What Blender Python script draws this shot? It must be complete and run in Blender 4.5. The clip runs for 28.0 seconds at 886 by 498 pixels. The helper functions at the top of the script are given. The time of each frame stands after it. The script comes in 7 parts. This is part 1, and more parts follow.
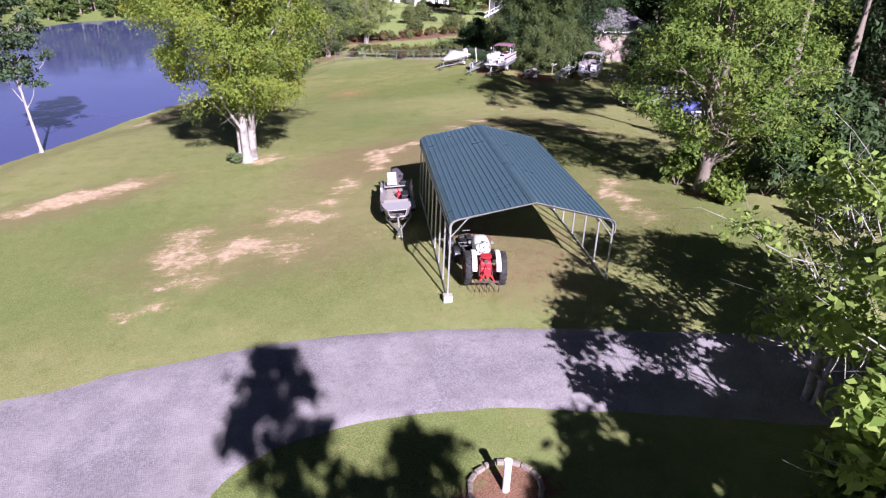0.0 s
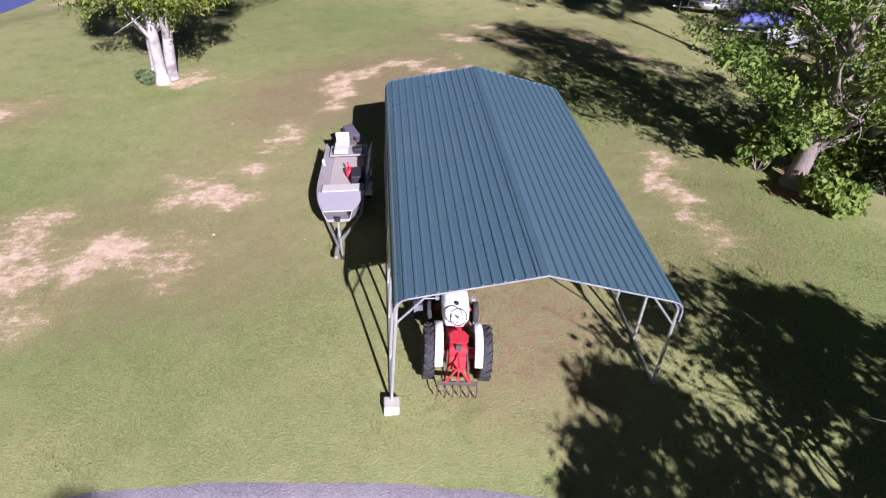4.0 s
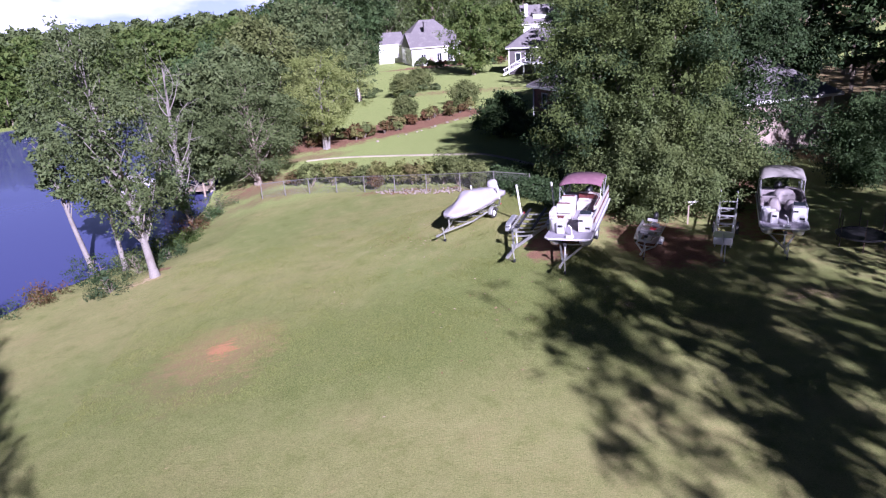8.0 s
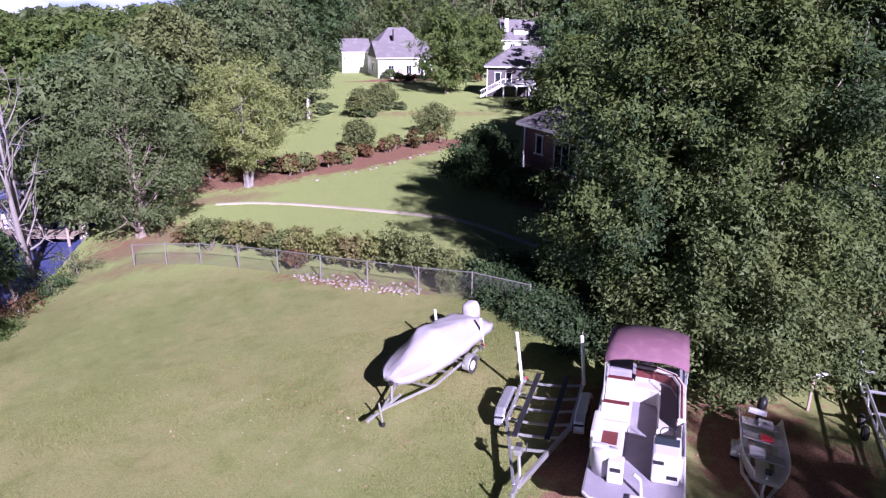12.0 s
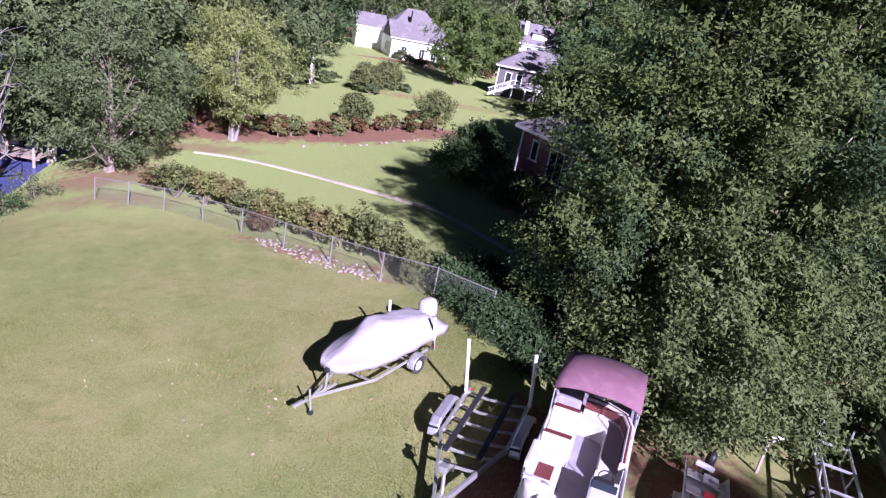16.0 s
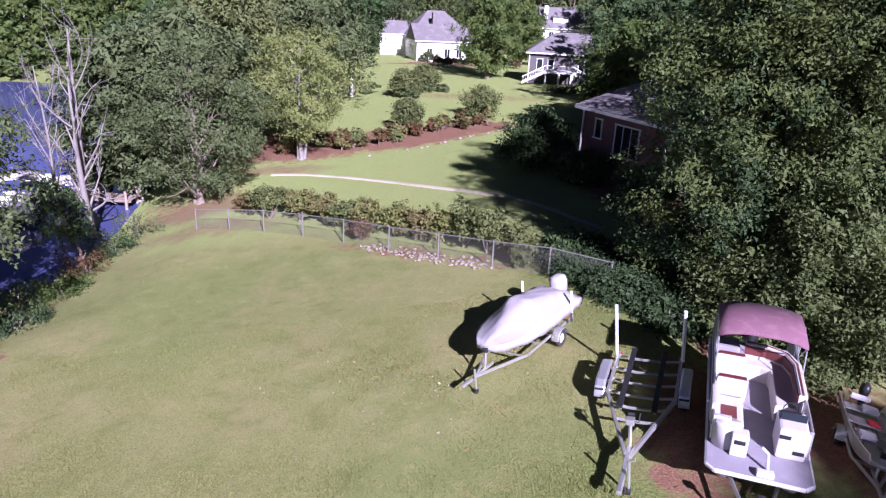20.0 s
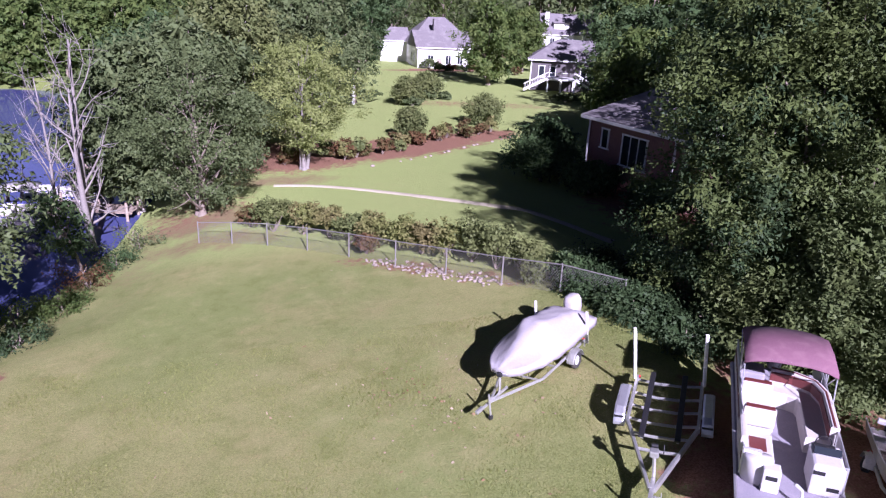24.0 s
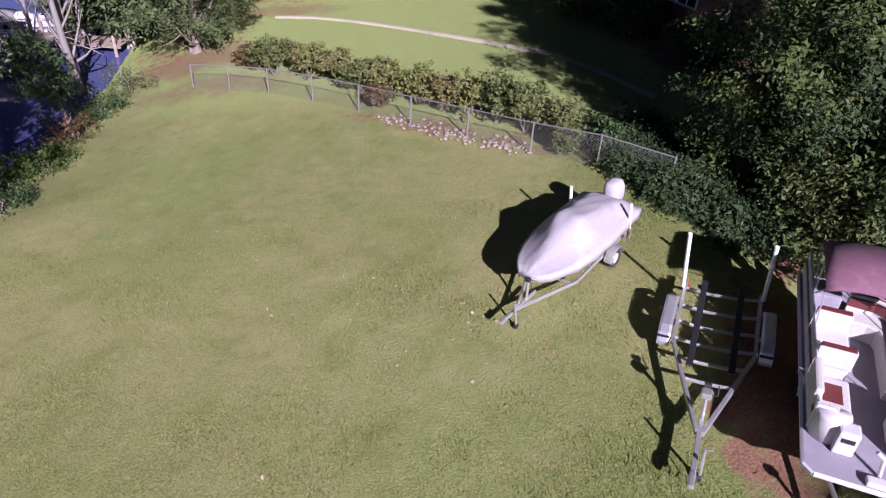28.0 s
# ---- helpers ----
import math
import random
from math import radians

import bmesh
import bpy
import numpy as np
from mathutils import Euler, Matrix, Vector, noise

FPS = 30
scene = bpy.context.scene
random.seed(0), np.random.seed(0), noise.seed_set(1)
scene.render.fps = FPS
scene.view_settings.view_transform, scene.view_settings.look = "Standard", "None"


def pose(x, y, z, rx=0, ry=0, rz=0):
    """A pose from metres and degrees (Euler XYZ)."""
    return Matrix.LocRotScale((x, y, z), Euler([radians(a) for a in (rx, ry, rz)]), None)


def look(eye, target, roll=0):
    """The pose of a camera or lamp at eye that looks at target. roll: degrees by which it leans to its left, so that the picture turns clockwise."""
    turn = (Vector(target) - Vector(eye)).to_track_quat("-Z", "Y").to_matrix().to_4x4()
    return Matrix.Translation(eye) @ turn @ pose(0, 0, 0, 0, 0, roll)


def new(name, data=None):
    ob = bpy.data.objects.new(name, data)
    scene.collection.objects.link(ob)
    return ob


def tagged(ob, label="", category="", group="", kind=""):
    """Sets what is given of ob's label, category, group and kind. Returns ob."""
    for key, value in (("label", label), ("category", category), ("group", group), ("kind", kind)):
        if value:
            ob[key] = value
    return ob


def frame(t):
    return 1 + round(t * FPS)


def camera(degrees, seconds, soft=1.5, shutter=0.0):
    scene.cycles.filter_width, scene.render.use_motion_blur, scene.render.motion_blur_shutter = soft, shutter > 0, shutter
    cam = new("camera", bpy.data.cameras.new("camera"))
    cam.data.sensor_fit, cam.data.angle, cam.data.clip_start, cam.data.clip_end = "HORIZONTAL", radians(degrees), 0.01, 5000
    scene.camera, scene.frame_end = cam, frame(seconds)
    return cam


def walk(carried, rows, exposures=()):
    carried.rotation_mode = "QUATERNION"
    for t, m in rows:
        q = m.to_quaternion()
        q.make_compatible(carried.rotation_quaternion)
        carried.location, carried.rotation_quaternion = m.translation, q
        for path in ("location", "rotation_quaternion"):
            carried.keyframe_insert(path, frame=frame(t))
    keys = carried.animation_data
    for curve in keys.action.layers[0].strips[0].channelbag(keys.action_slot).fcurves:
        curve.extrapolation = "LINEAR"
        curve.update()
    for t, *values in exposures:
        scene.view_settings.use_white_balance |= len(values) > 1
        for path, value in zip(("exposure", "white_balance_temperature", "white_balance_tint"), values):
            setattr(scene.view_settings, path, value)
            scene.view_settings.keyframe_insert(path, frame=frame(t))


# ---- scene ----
cam = camera(66, 28.0, soft=1.25)
PATH = [
    (0, (-3.295, -22.658, 11.748), (-2.052, -13.552, 7.808), 2.53),
    (0.5, (-3.241, -22.764, 11.803), (-2.050, -13.994, 7.149), 2.24),
    (1, (-2.871, -22.507, 11.879), (-1.932, -14.106, 6.536), 1.07),
    (1.5, (-2.890, -21.392, 11.892), (-2.076, -12.947, 6.599), 0.13),
    (2, (-2.734, -19.912, 11.844), (-1.942, -11.308, 6.810), -0.60),
    (2.5, (-2.352, -18.299, 11.833), (-1.543, -9.757, 6.697), -0.73),
    (4.5, (-0.034, -7.647, 11.804), (1.112, 0.511, 6.135), 7.06),
    (5, (0.468, -4.012, 11.904), (1.500, 4.255, 6.373), 6.80),
    (5.5, (0.836, -0.019, 12.035), (1.782, 8.106, 6.283), 3.23),
    (6, (1.069, 4.173, 11.995), (1.992, 12.161, 6.051), 0.93),
    (6.5, (1.375, 8.696, 11.840), (2.134, 16.527, 5.669), -1.42),
    (7, (1.670, 13.413, 11.977), (2.329, 21.128, 5.648), -3.08),
    (7.5, (2.220, 18.279, 11.333), (2.934, 26.843, 6.220), -3.13),
    (8, (3.140, 22.879, 11.405), (3.999, 32.251, 8.024), -3.56),
    (8.5, (3.988, 26.826, 11.607), (5.024, 36.482, 9.224), -3.65),
    (9, (4.547, 29.848, 11.710), (5.632, 39.579, 9.676), -3.41),
    (9.5, (5.269, 32.382, 11.788), (6.864, 42.106, 10.085), 8.52),
    (10, (5.889, 34.511, 11.730), (7.777, 44.082, 9.535), 16.30),
    (10.5, (6.050, 36.618, 11.426), (7.890, 46.073, 8.740), 14.67),
    (11, (5.915, 38.360, 10.994), (7.454, 47.733, 7.868), 6.87),
    (11.5, (5.641, 39.224, 10.982), (6.977, 48.585, 7.727), 0.97),
    (12, (5.482, 39.521, 10.964), (6.898, 48.866, 7.700), 0.70),
    (12.5, (5.540, 39.759, 10.979), (6.942, 49.105, 7.712), 0.78),
    (14.5, (6.066, 40.577, 10.772), (7.412, 49.930, 7.500), 3.89),
    (15, (6.149, 40.726, 10.694), (7.547, 50.056, 7.376), 5.64),
    (15.5, (6.206, 40.865, 10.610), (7.694, 50.157, 7.227), 8.15),
    (16, (6.184, 40.711, 10.583), (7.858, 49.984, 7.235), 11.30),
    (16.5, (5.820, 40.325, 10.591), (7.549, 49.606, 7.295), 11.95),
    (17, (5.280, 40.125, 10.542), (6.829, 49.381, 7.089), 8.15),
    (17.5, (4.706, 39.993, 10.468), (6.069, 49.260, 6.967), 4.71),
    (18, (4.299, 40.003, 10.307), (5.526, 49.296, 6.825), 2.87),
    (18.5, (3.907, 39.900, 10.228), (5.099, 49.207, 6.769), 2.79),
    (19, (3.617, 39.843, 10.198), (4.783, 49.161, 6.760), 2.77),
    (19.5, (3.367, 39.809, 10.199), (4.520, 49.132, 6.770), 2.80),
    (20, (3.130, 39.779, 10.228), (4.286, 49.102, 6.801), 2.82),
    (20.5, (2.935, 39.753, 10.248), (4.106, 49.078, 6.833), 2.85),
    (21, (2.808, 39.743, 10.274), (3.995, 49.071, 6.872), 2.86),
    (21.5, (2.730, 39.755, 10.315), (3.933, 49.087, 6.931), 2.82),
    (23.5, (2.738, 40.346, 10.432), (3.908, 49.687, 7.057), 2.70),
    (24, (2.822, 40.524, 10.445), (3.986, 49.869, 7.084), 2.74),
    (24.5, (2.899, 40.689, 10.431), (4.068, 50.013, 7.011), 2.93),
    (25, (2.935, 40.834, 10.439), (4.139, 50.074, 6.810), 3.34),
    (25.5, (2.960, 40.899, 10.539), (4.209, 50.004, 6.596), 3.61),
    (26, (3.013, 41.034, 10.604), (4.286, 49.999, 6.359), 3.95),
    (26.5, (3.026, 41.444, 10.545), (4.306, 50.267, 6.017), 4.28),
    (27, (2.956, 41.926, 10.626), (4.215, 50.574, 5.766), 4.66),
    (27.5, (2.896, 42.738, 10.629), (4.072, 51.195, 5.424), 4.79),
    (28, (2.999, 43.905, 10.771), (3.936, 52.095, 5.109), 3.59),
]
walk(cam, [(t, look(e, g, r)) for t, e, g, r in PATH], [(0, 1.2, 5500, 37), (2, 1.16, 5550, 35), (4.5, 1.15, 5350, 36), (5, 1.28, 5350, 36), (6, 1.28, 5600, 40), (7, 0.95, 5850, 47), (8, 1.2, 5250, 44), (9.4, 1.1, 5270, 46), (10, 0.86, 5270, 48), (11, 0.9, 5270, 50), (12, 1.2, 5270, 52), (15, 1.32, 5250, 51), (18, 1.24, 5250, 49), (26, 1.17, 5300, 47), (28, 0.9, 5500, 42)])

# ---- world and sun ----
TO_SUN = Vector((0.201, -0.840, 0.5035)).normalized()
world = bpy.data.worlds.new("sky")
scene.world = world
world.use_nodes = True
wn, wl = world.node_tree.nodes, world.node_tree.links
wn.clear()
sky = wn.new("ShaderNodeTexSky")
sky.sky_type, sky.sun_disc = "NISHITA", False
sky.sun_elevation, sky.sun_rotation = math.asin(TO_SUN.z), math.atan2(TO_SUN.x, TO_SUN.y)
sky.air_density, sky.dust_density, sky.ozone_density = 0.06, 0.02, 2.0
co = wn.new("ShaderNodeTexCoord")
mp = wn.new("ShaderNodeMapping")
mp.inputs["Scale"].default_value = (1.0, 1.0, 2.6)
nz = wn.new("ShaderNodeTexNoise")
nz.inputs["Scale"].default_value, nz.inputs["Detail"].default_value, nz.inputs["Roughness"].default_value = 3.4, 9.0, 0.5
cr = wn.new("ShaderNodeMapRange")
cr.inputs["From Min"].default_value, cr.inputs["From Max"].default_value = 0.49, 0.56
sep = wn.new("ShaderNodeSeparateXYZ")
band = wn.new("ShaderNodeMapRange")
band.inputs["From Min"].default_value, band.inputs["From Max"].default_value = 0.17, 0.09
mul = wn.new("ShaderNodeMath")
mul.operation = "MULTIPLY"
mix = wn.new("ShaderNodeMix")
mix.data_type = "RGBA"
mix.inputs["B"].default_value = (11.5, 11.6, 12.0, 1)
bg = wn.new("ShaderNodeBackground")
bg.inputs["Strength"].default_value = 0.05
out = wn.new("ShaderNodeOutputWorld")
wl.new(co.outputs["Generated"], mp.inputs["Vector"])
wl.new(mp.outputs["Vector"], nz.inputs["Vector"])
wl.new(nz.outputs["Fac"], cr.inputs["Value"])
wl.new(co.outputs["Generated"], sep.inputs["Vector"])
wl.new(sep.outputs["Z"], band.inputs["Value"])
wl.new(cr.outputs["Result"], mul.inputs[0])
wl.new(band.outputs["Result"], mul.inputs[1])
wl.new(mul.outputs["Value"], mix.inputs["Factor"])
veil = wn.new("ShaderNodeMapRange")
veil.inputs["From Min"].default_value, veil.inputs["From Max"].default_value, veil.inputs["To Max"].default_value = 0.32, 0.0, 0.95
haze = wn.new("ShaderNodeMix")
haze.data_type = "RGBA"
haze.inputs["B"].default_value = (6.2, 7.3, 9.8, 1)
wl.new(sep.outputs["Z"], veil.inputs["Value"])
wl.new(veil.outputs["Result"], haze.inputs["Factor"])
wl.new(sky.outputs["Color"], haze.inputs["A"])
wl.new(haze.outputs["Result"], mix.inputs["A"])
wl.new(mix.outputs["Result"], bg.inputs["Color"])
wl.new(bg.outputs["Background"], out.inputs["Surface"])

sun = new("sun", bpy.data.lights.new("sun", "SUN"))
sun.data.energy, sun.data.angle, sun.data.color = 5.0, radians(0.55), (1.0, 0.95, 0.86)
sun.matrix_world = TO_SUN.to_track_quat("Z", "Y").to_matrix().to_4x4()


# ---- materials ----
def node_mat(name):
    m = bpy.data.materials.new(name)
    m.use_nodes = True
    n, l = m.node_tree.nodes, m.node_tree.links
    return m, n, l, n["Principled BSDF"]


def noise_node(n, l, scale, detail=4.0, rough=0.55, vec=None):
    t = n.new("ShaderNodeTexNoise")
    t.inputs["Scale"].default_value, t.inputs["Detail"].default_value, t.inputs["Roughness"].default_value = scale, detail, rough
    if vec is not None:
        l.new(vec, t.inputs["Vector"])
    return t


def blend(n, l, fac, a, b, kind="MIX"):
    m = n.new("ShaderNodeMix")
    m.data_type, m.blend_type = "RGBA", kind
    for key, v in (("Factor", fac), ("A", a), ("B", b)):
        if isinstance(v, (int, float)):
            m.inputs[key].default_value = v
        elif isinstance(v, tuple):
            m.inputs[key].default_value = (*v, 1)
        else:
            l.new(v, m.inputs[key])
    return m.outputs["Result"]


def ranged(n, l, value, a, b, c=0.0, d=1.0):
    m = n.new("ShaderNodeMapRange")
    for key, v in (("From Min", a), ("From Max", b), ("To Min", c), ("To Max", d)):
        m.inputs[key].default_value = v
    l.new(value, m.inputs["Value"])
    return m.outputs["Result"]


def calc(n, l, op, a, b):
    m = n.new("ShaderNodeMath")
    m.operation = op
    for i, v in enumerate((a, b)):
        if isinstance(v, (int, float)):
            m.inputs[i].default_value = v
        else:
            l.new(v, m.inputs[i])
    return m.outputs["Value"]


def bumped(n, l, bsdf, height, strength, distance):
    b = n.new("ShaderNodeBump")
    b.inputs["Strength"].default_value, b.inputs["Distance"].default_value = strength, distance
    l.new(height, b.inputs["Height"])
    l.new(b.outputs["Normal"], bsdf.inputs["Normal"])


def surface(name, colour, rough=0.6, metal=0.0, vary=0.15, scale=6.0, bump=0.0, dirt=None, dirt_amount=0.35, coat=0.0):
    """A material with grain at two scales, and stains of a second colour."""
    m, n, l, p = node_mat(name)
    geo = n.new("ShaderNodeNewGeometry")
    big = noise_node(n, l, scale * 0.22, 3, 0.5, geo.outputs["Position"])
    fine = noise_node(n, l, scale * 3.0, 5, 0.6, geo.outputs["Position"])
    dark = tuple(c * (1 - vary) for c in colour)
    light = tuple(min(1.0, c * (1 + vary)) for c in colour)
    c = blend(n, l, ranged(n, l, fine.outputs["Fac"], 0.3, 0.7), dark, light)
    if dirt:
        c = blend(n, l, ranged(n, l, big.outputs["Fac"], 0.5, 0.72, 0.0, dirt_amount), c, dirt)
    l.new(c, p.inputs["Base Color"])
    l.new(ranged(n, l, big.outputs["Fac"], 0.3, 0.7, max(0.02, rough - 0.08), min(1, rough + 0.08)), p.inputs["Roughness"])
    p.inputs["Metallic"].default_value = metal
    p.inputs["Coat Weight"].default_value = coat
    if bump:
        bumped(n, l, p, fine.outputs["Fac"], bump, 0.02)
    return m


def leaf_mat(name, a, b, c, through_=0.35):
    m, n, l, p = node_mat(name)
    geo = n.new("ShaderNodeNewGeometry")
    big = noise_node(n, l, 0.45, 2, 0.5, geo.outputs["Position"])
    col = blend(n, l, geo.outputs["Random Per Island"], a, b)
    col = blend(n, l, ranged(n, l, big.outputs["Fac"], 0.42, 0.68), col, c)
    l.new(col, p.inputs["Base Color"])
    p.inputs["Roughness"].default_value = 0.55
    p.inputs["Specular IOR Level"].default_value = 0.12
    tr = n.new("ShaderNodeBsdfTranslucent")
    l.new(col, tr.inputs["Color"])
    ad = n.new("ShaderNodeMixShader")
    ad.inputs["Fac"].default_value = through_
    l.new(p.outputs["BSDF"], ad.inputs[1])
    l.new(tr.outputs["BSDF"], ad.inputs[2])
    l.new(ad.outputs["Shader"], n["Material Output"].inputs["Surface"])
    return m


LEAF_YELLOW = leaf_mat("leaf_yellow_green", (0.20, 0.245, 0.075), (0.32, 0.355, 0.125), (0.21, 0.255, 0.075))
LEAF_LAKESIDE = leaf_mat("leaf_lakeside", (0.12, 0.19, 0.028), (0.27, 0.34, 0.06), (0.29, 0.32, 0.05), 0.4)
LEAF_BRIGHT = leaf_mat("leaf_bright", (0.10, 0.17, 0.03), (0.19, 0.27, 0.05), (0.24, 0.30, 0.06))
LEAF_FRESH = leaf_mat("leaf_fresh", (0.19, 0.29, 0.055), (0.36, 0.45, 0.11), (0.28, 0.37, 0.085), 0.4)
LEAF_MID = leaf_mat("leaf_mid", (0.06, 0.10, 0.028), (0.11, 0.16, 0.04), (0.14, 0.18, 0.05))
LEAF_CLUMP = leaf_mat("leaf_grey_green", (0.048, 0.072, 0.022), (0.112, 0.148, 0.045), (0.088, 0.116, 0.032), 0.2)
# the clump's leaves again, darkened for its shaded trees: shade put into the colour
LEAF_SHADE = leaf_mat("leaf_shade_tone", (0.024, 0.046, 0.018), (0.066, 0.098, 0.038), (0.04, 0.07, 0.026), 0.18)
# and lightened for the sunny low front: sunlight put into the colour
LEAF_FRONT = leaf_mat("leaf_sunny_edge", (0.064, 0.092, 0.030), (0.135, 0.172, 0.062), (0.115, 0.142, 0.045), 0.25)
LEAF_STRAW = leaf_mat("leaf_straw", (0.15, 0.18, 0.05), (0.27, 0.28, 0.095), (0.21, 0.185, 0.075), 0.35)
LEAF_OLIVE = leaf_mat("leaf_olive", (0.10, 0.13, 0.045), (0.18, 0.21, 0.075), (0.14, 0.16, 0.055), 0.3)
LEAF_DARK = leaf_mat("leaf_dark", (0.036, 0.066, 0.024), (0.082, 0.122, 0.045), (0.055, 0.095, 0.034), 0.2)
LEAF_DEEP = leaf_mat("leaf_deep", (0.075, 0.105, 0.042), (0.135, 0.165, 0.065), (0.10, 0.135, 0.052), 0.25)
LEAF_PINE = leaf_mat("leaf_pine", (0.05, 0.08, 0.035), (0.085, 0.12, 0.05), (0.06, 0.10, 0.045), 0.15)
LEAF_RED = leaf_mat("leaf_russet", (0.12, 0.06, 0.03), (0.10, 0.12, 0.04), (0.16, 0.08, 0.04), 0.25)
BARK = surface("bark", (0.22, 0.18, 0.14), 0.9, 0, 0.35, 9, 0.6)
BARK_GREY = surface("bark_grey", (0.24, 0.215, 0.195), 0.88, 0, 0.25, 7, 0.5, (0.17, 0.145, 0.125), 0.6)
BARK_PALE = surface("bark_pale", (0.40, 0.36, 0.325), 0.85, 0, 0.35, 7, 0.7, (0.12, 0.10, 0.085), 0.8)


def ground_mat():
    m, n, l, p = node_mat("lawn")
    geo = n.new("ShaderNodeNewGeometry")
    pos = geo.outputs["Position"]
    huge = noise_node(n, l, 0.055, 3, 0.5, pos)
    big = noise_node(n, l, 0.33, 4, 0.6, pos)
    mid = noise_node(n, l, 2.6, 5, 0.65, pos)
    fine = noise_node(n, l, 19.0, 4, 0.7, pos)
    att = n.new("ShaderNodeAttribute")
    att.attribute_name = "soil"
    chan = n.new("ShaderNodeSeparateColor")
    l.new(att.outputs["Color"], chan.inputs["Color"])
    tiny = noise_node(n, l, 60.0, 3, 0.7, pos)
    g = blend(n, l, ranged(n, l, fine.outputs["Fac"], 0.36, 0.66), (0.150, 0.180, 0.048), (0.335, 0.335, 0.130))
    g = blend(n, l, ranged(n, l, tiny.outputs["Fac"], 0.4, 0.62, 0, 0.45), g, (0.40, 0.37, 0.17))
    g = blend(n, l, ranged(n, l, mid.outputs["Fac"], 0.42, 0.72, 0, 0.5), g, (0.36, 0.32, 0.14))
    g = blend(n, l, ranged(n, l, huge.outputs["Fac"], 0.45, 0.6, 0, 0.6), g, (0.195, 0.25, 0.075))
    g = blend(n, l, ranged(n, l, big.outputs["Fac"], 0.52, 0.70, 0, 0.35), g, (0.38, 0.31, 0.15))
    blotch = noise_node(n, l, 0.8, 5, 0.7, pos)
    g = blend(n, l, ranged(n, l, blotch.outputs["Fac"], 0.52, 0.66, 0, 0.5), g, (0.16, 0.19, 0.05))
    g = blend(n, l, ranged(n, l, blotch.outputs["Fac"], 0.46, 0.34, 0, 0.3), g, (0.39, 0.36, 0.165))
    rough_edge = calc(n, l, "ADD", calc(n, l, "MULTIPLY", mid.outputs["Fac"], 0.9), calc(n, l, "MULTIPLY", fine.outputs["Fac"], 0.5))
    g = blend(n, l, calc(n, l, "MULTIPLY", att.outputs["Alpha"], 0.85), g, blend(n, l, ranged(n, l, fine.outputs["Fac"], 0.36, 0.66), (0.215, 0.285, 0.082), (0.37, 0.435, 0.155)))
    lush_and_shade = n.new("ShaderNodeAttribute")
    lush_and_shade.attribute_name = "lush_and_shade"
    deep = ranged(n, l, calc(n, l, "ADD", lush_and_shade.outputs["Fac"], calc(n, l, "SUBTRACT", calc(n, l, "MULTIPLY", mid.outputs["Fac"], 1.2), 0.6)), 0.1, 0.8, 0, 0.8)
    g = blend(n, l, deep, g, blend(n, l, ranged(n, l, fine.outputs["Fac"], 0.38, 0.62), (0.085, 0.125, 0.028), (0.24, 0.275, 0.085)))
    dry = ranged(n, l, calc(n, l, "ADD", chan.outputs["Green"], calc(n, l, "SUBTRACT", rough_edge, 0.7)), 0.3, 0.85)
    g = blend(n, l, dry, g, blend(n, l, ranged(n, l, fine.outputs["Fac"], 0.35, 0.65), (0.30, 0.215, 0.12), (0.20, 0.17, 0.075)))
    edge2 = calc(n, l, "ADD", calc(n, l, "MULTIPLY", big.outputs["Fac"], 0.5), calc(n, l, "MULTIPLY", mid.outputs["Fac"], 1.1))
    edge2 = calc(n, l, "ADD", edge2, calc(n, l, "MULTIPLY", fine.outputs["Fac"], 0.9))
    rake = n.new("ShaderNodeMapping")
    rake.inputs["Scale"].default_value, rake.inputs["Rotation"].default_value = (0.7, 2.6, 1.0), (0, 0, 0.6)
    l.new(pos, rake.inputs["Vector"])
    streak = noise_node(n, l, 1.3, 5, 0.65, rake.outputs["Vector"])
    edge2 = calc(n, l, "ADD", edge2, calc(n, l, "MULTIPLY", calc(n, l, "SUBTRACT", streak.outputs["Fac"], 0.5), 1.0))
    chip = noise_node(n, l, 6.5, 4, 0.7, pos)
    crumb = calc(n, l, "MULTIPLY", calc(n, l, "SUBTRACT", chip.outputs["Fac"], 0.5), 0.8)
    level = calc(n, l, "ADD", calc(n, l, "ADD", chan.outputs["Red"], calc(n, l, "SUBTRACT", edge2, 1.27)), crumb)
    g = blend(n, l, ranged(n, l, level, 0.15, 0.6, 0, 0.5), g, (0.42, 0.31, 0.16))
    sand = ranged(n, l, level, 0.50, 0.84, 0, 0.9)
    sandc = blend(n, l, ranged(n, l, mid.outputs["Fac"], 0.35, 0.65), (0.53, 0.36, 0.21), (0.66, 0.52, 0.36))
    g = blend(n, l, sand, g, sandc)
    clay = n.new("ShaderNodeVectorMath")
    clay.operation = "DISTANCE"
    clay.inputs[1].default_value = (-4.05, 49.3, -1.7)
    l.new(pos, clay.inputs[0])
    away = calc(n, l, "ADD", clay.outputs["Value"], calc(n, l, "MULTIPLY", streak.outputs["Fac"], -2.6))
    g = blend(n, l, ranged(n, l, away, -0.55, -0.85, 0, 0.8), g, (0.60, 0.25, 0.12))
    g = blend(n, l, ranged(n, l, calc(n, l, "ADD", away, calc(n, l, "MULTIPLY", mid.outputs["Fac"], -3.0)), 0.4, -1.6, 0, 0.4), g, (0.42, 0.25, 0.14))
    speck = noise_node(n, l, 34.0, 2, 0.6, pos)
    g = blend(n, l, ranged(n, l, speck.outputs["Fac"], 0.60, 0.70, 0, 0.4), g, (0.10, 0.09, 0.035))
    mulch = ranged(n, l, calc(n, l, "ADD", chan.outputs["Blue"], calc(n, l, "SUBTRACT", rough_edge, 0.7)), 0.42, 0.62)
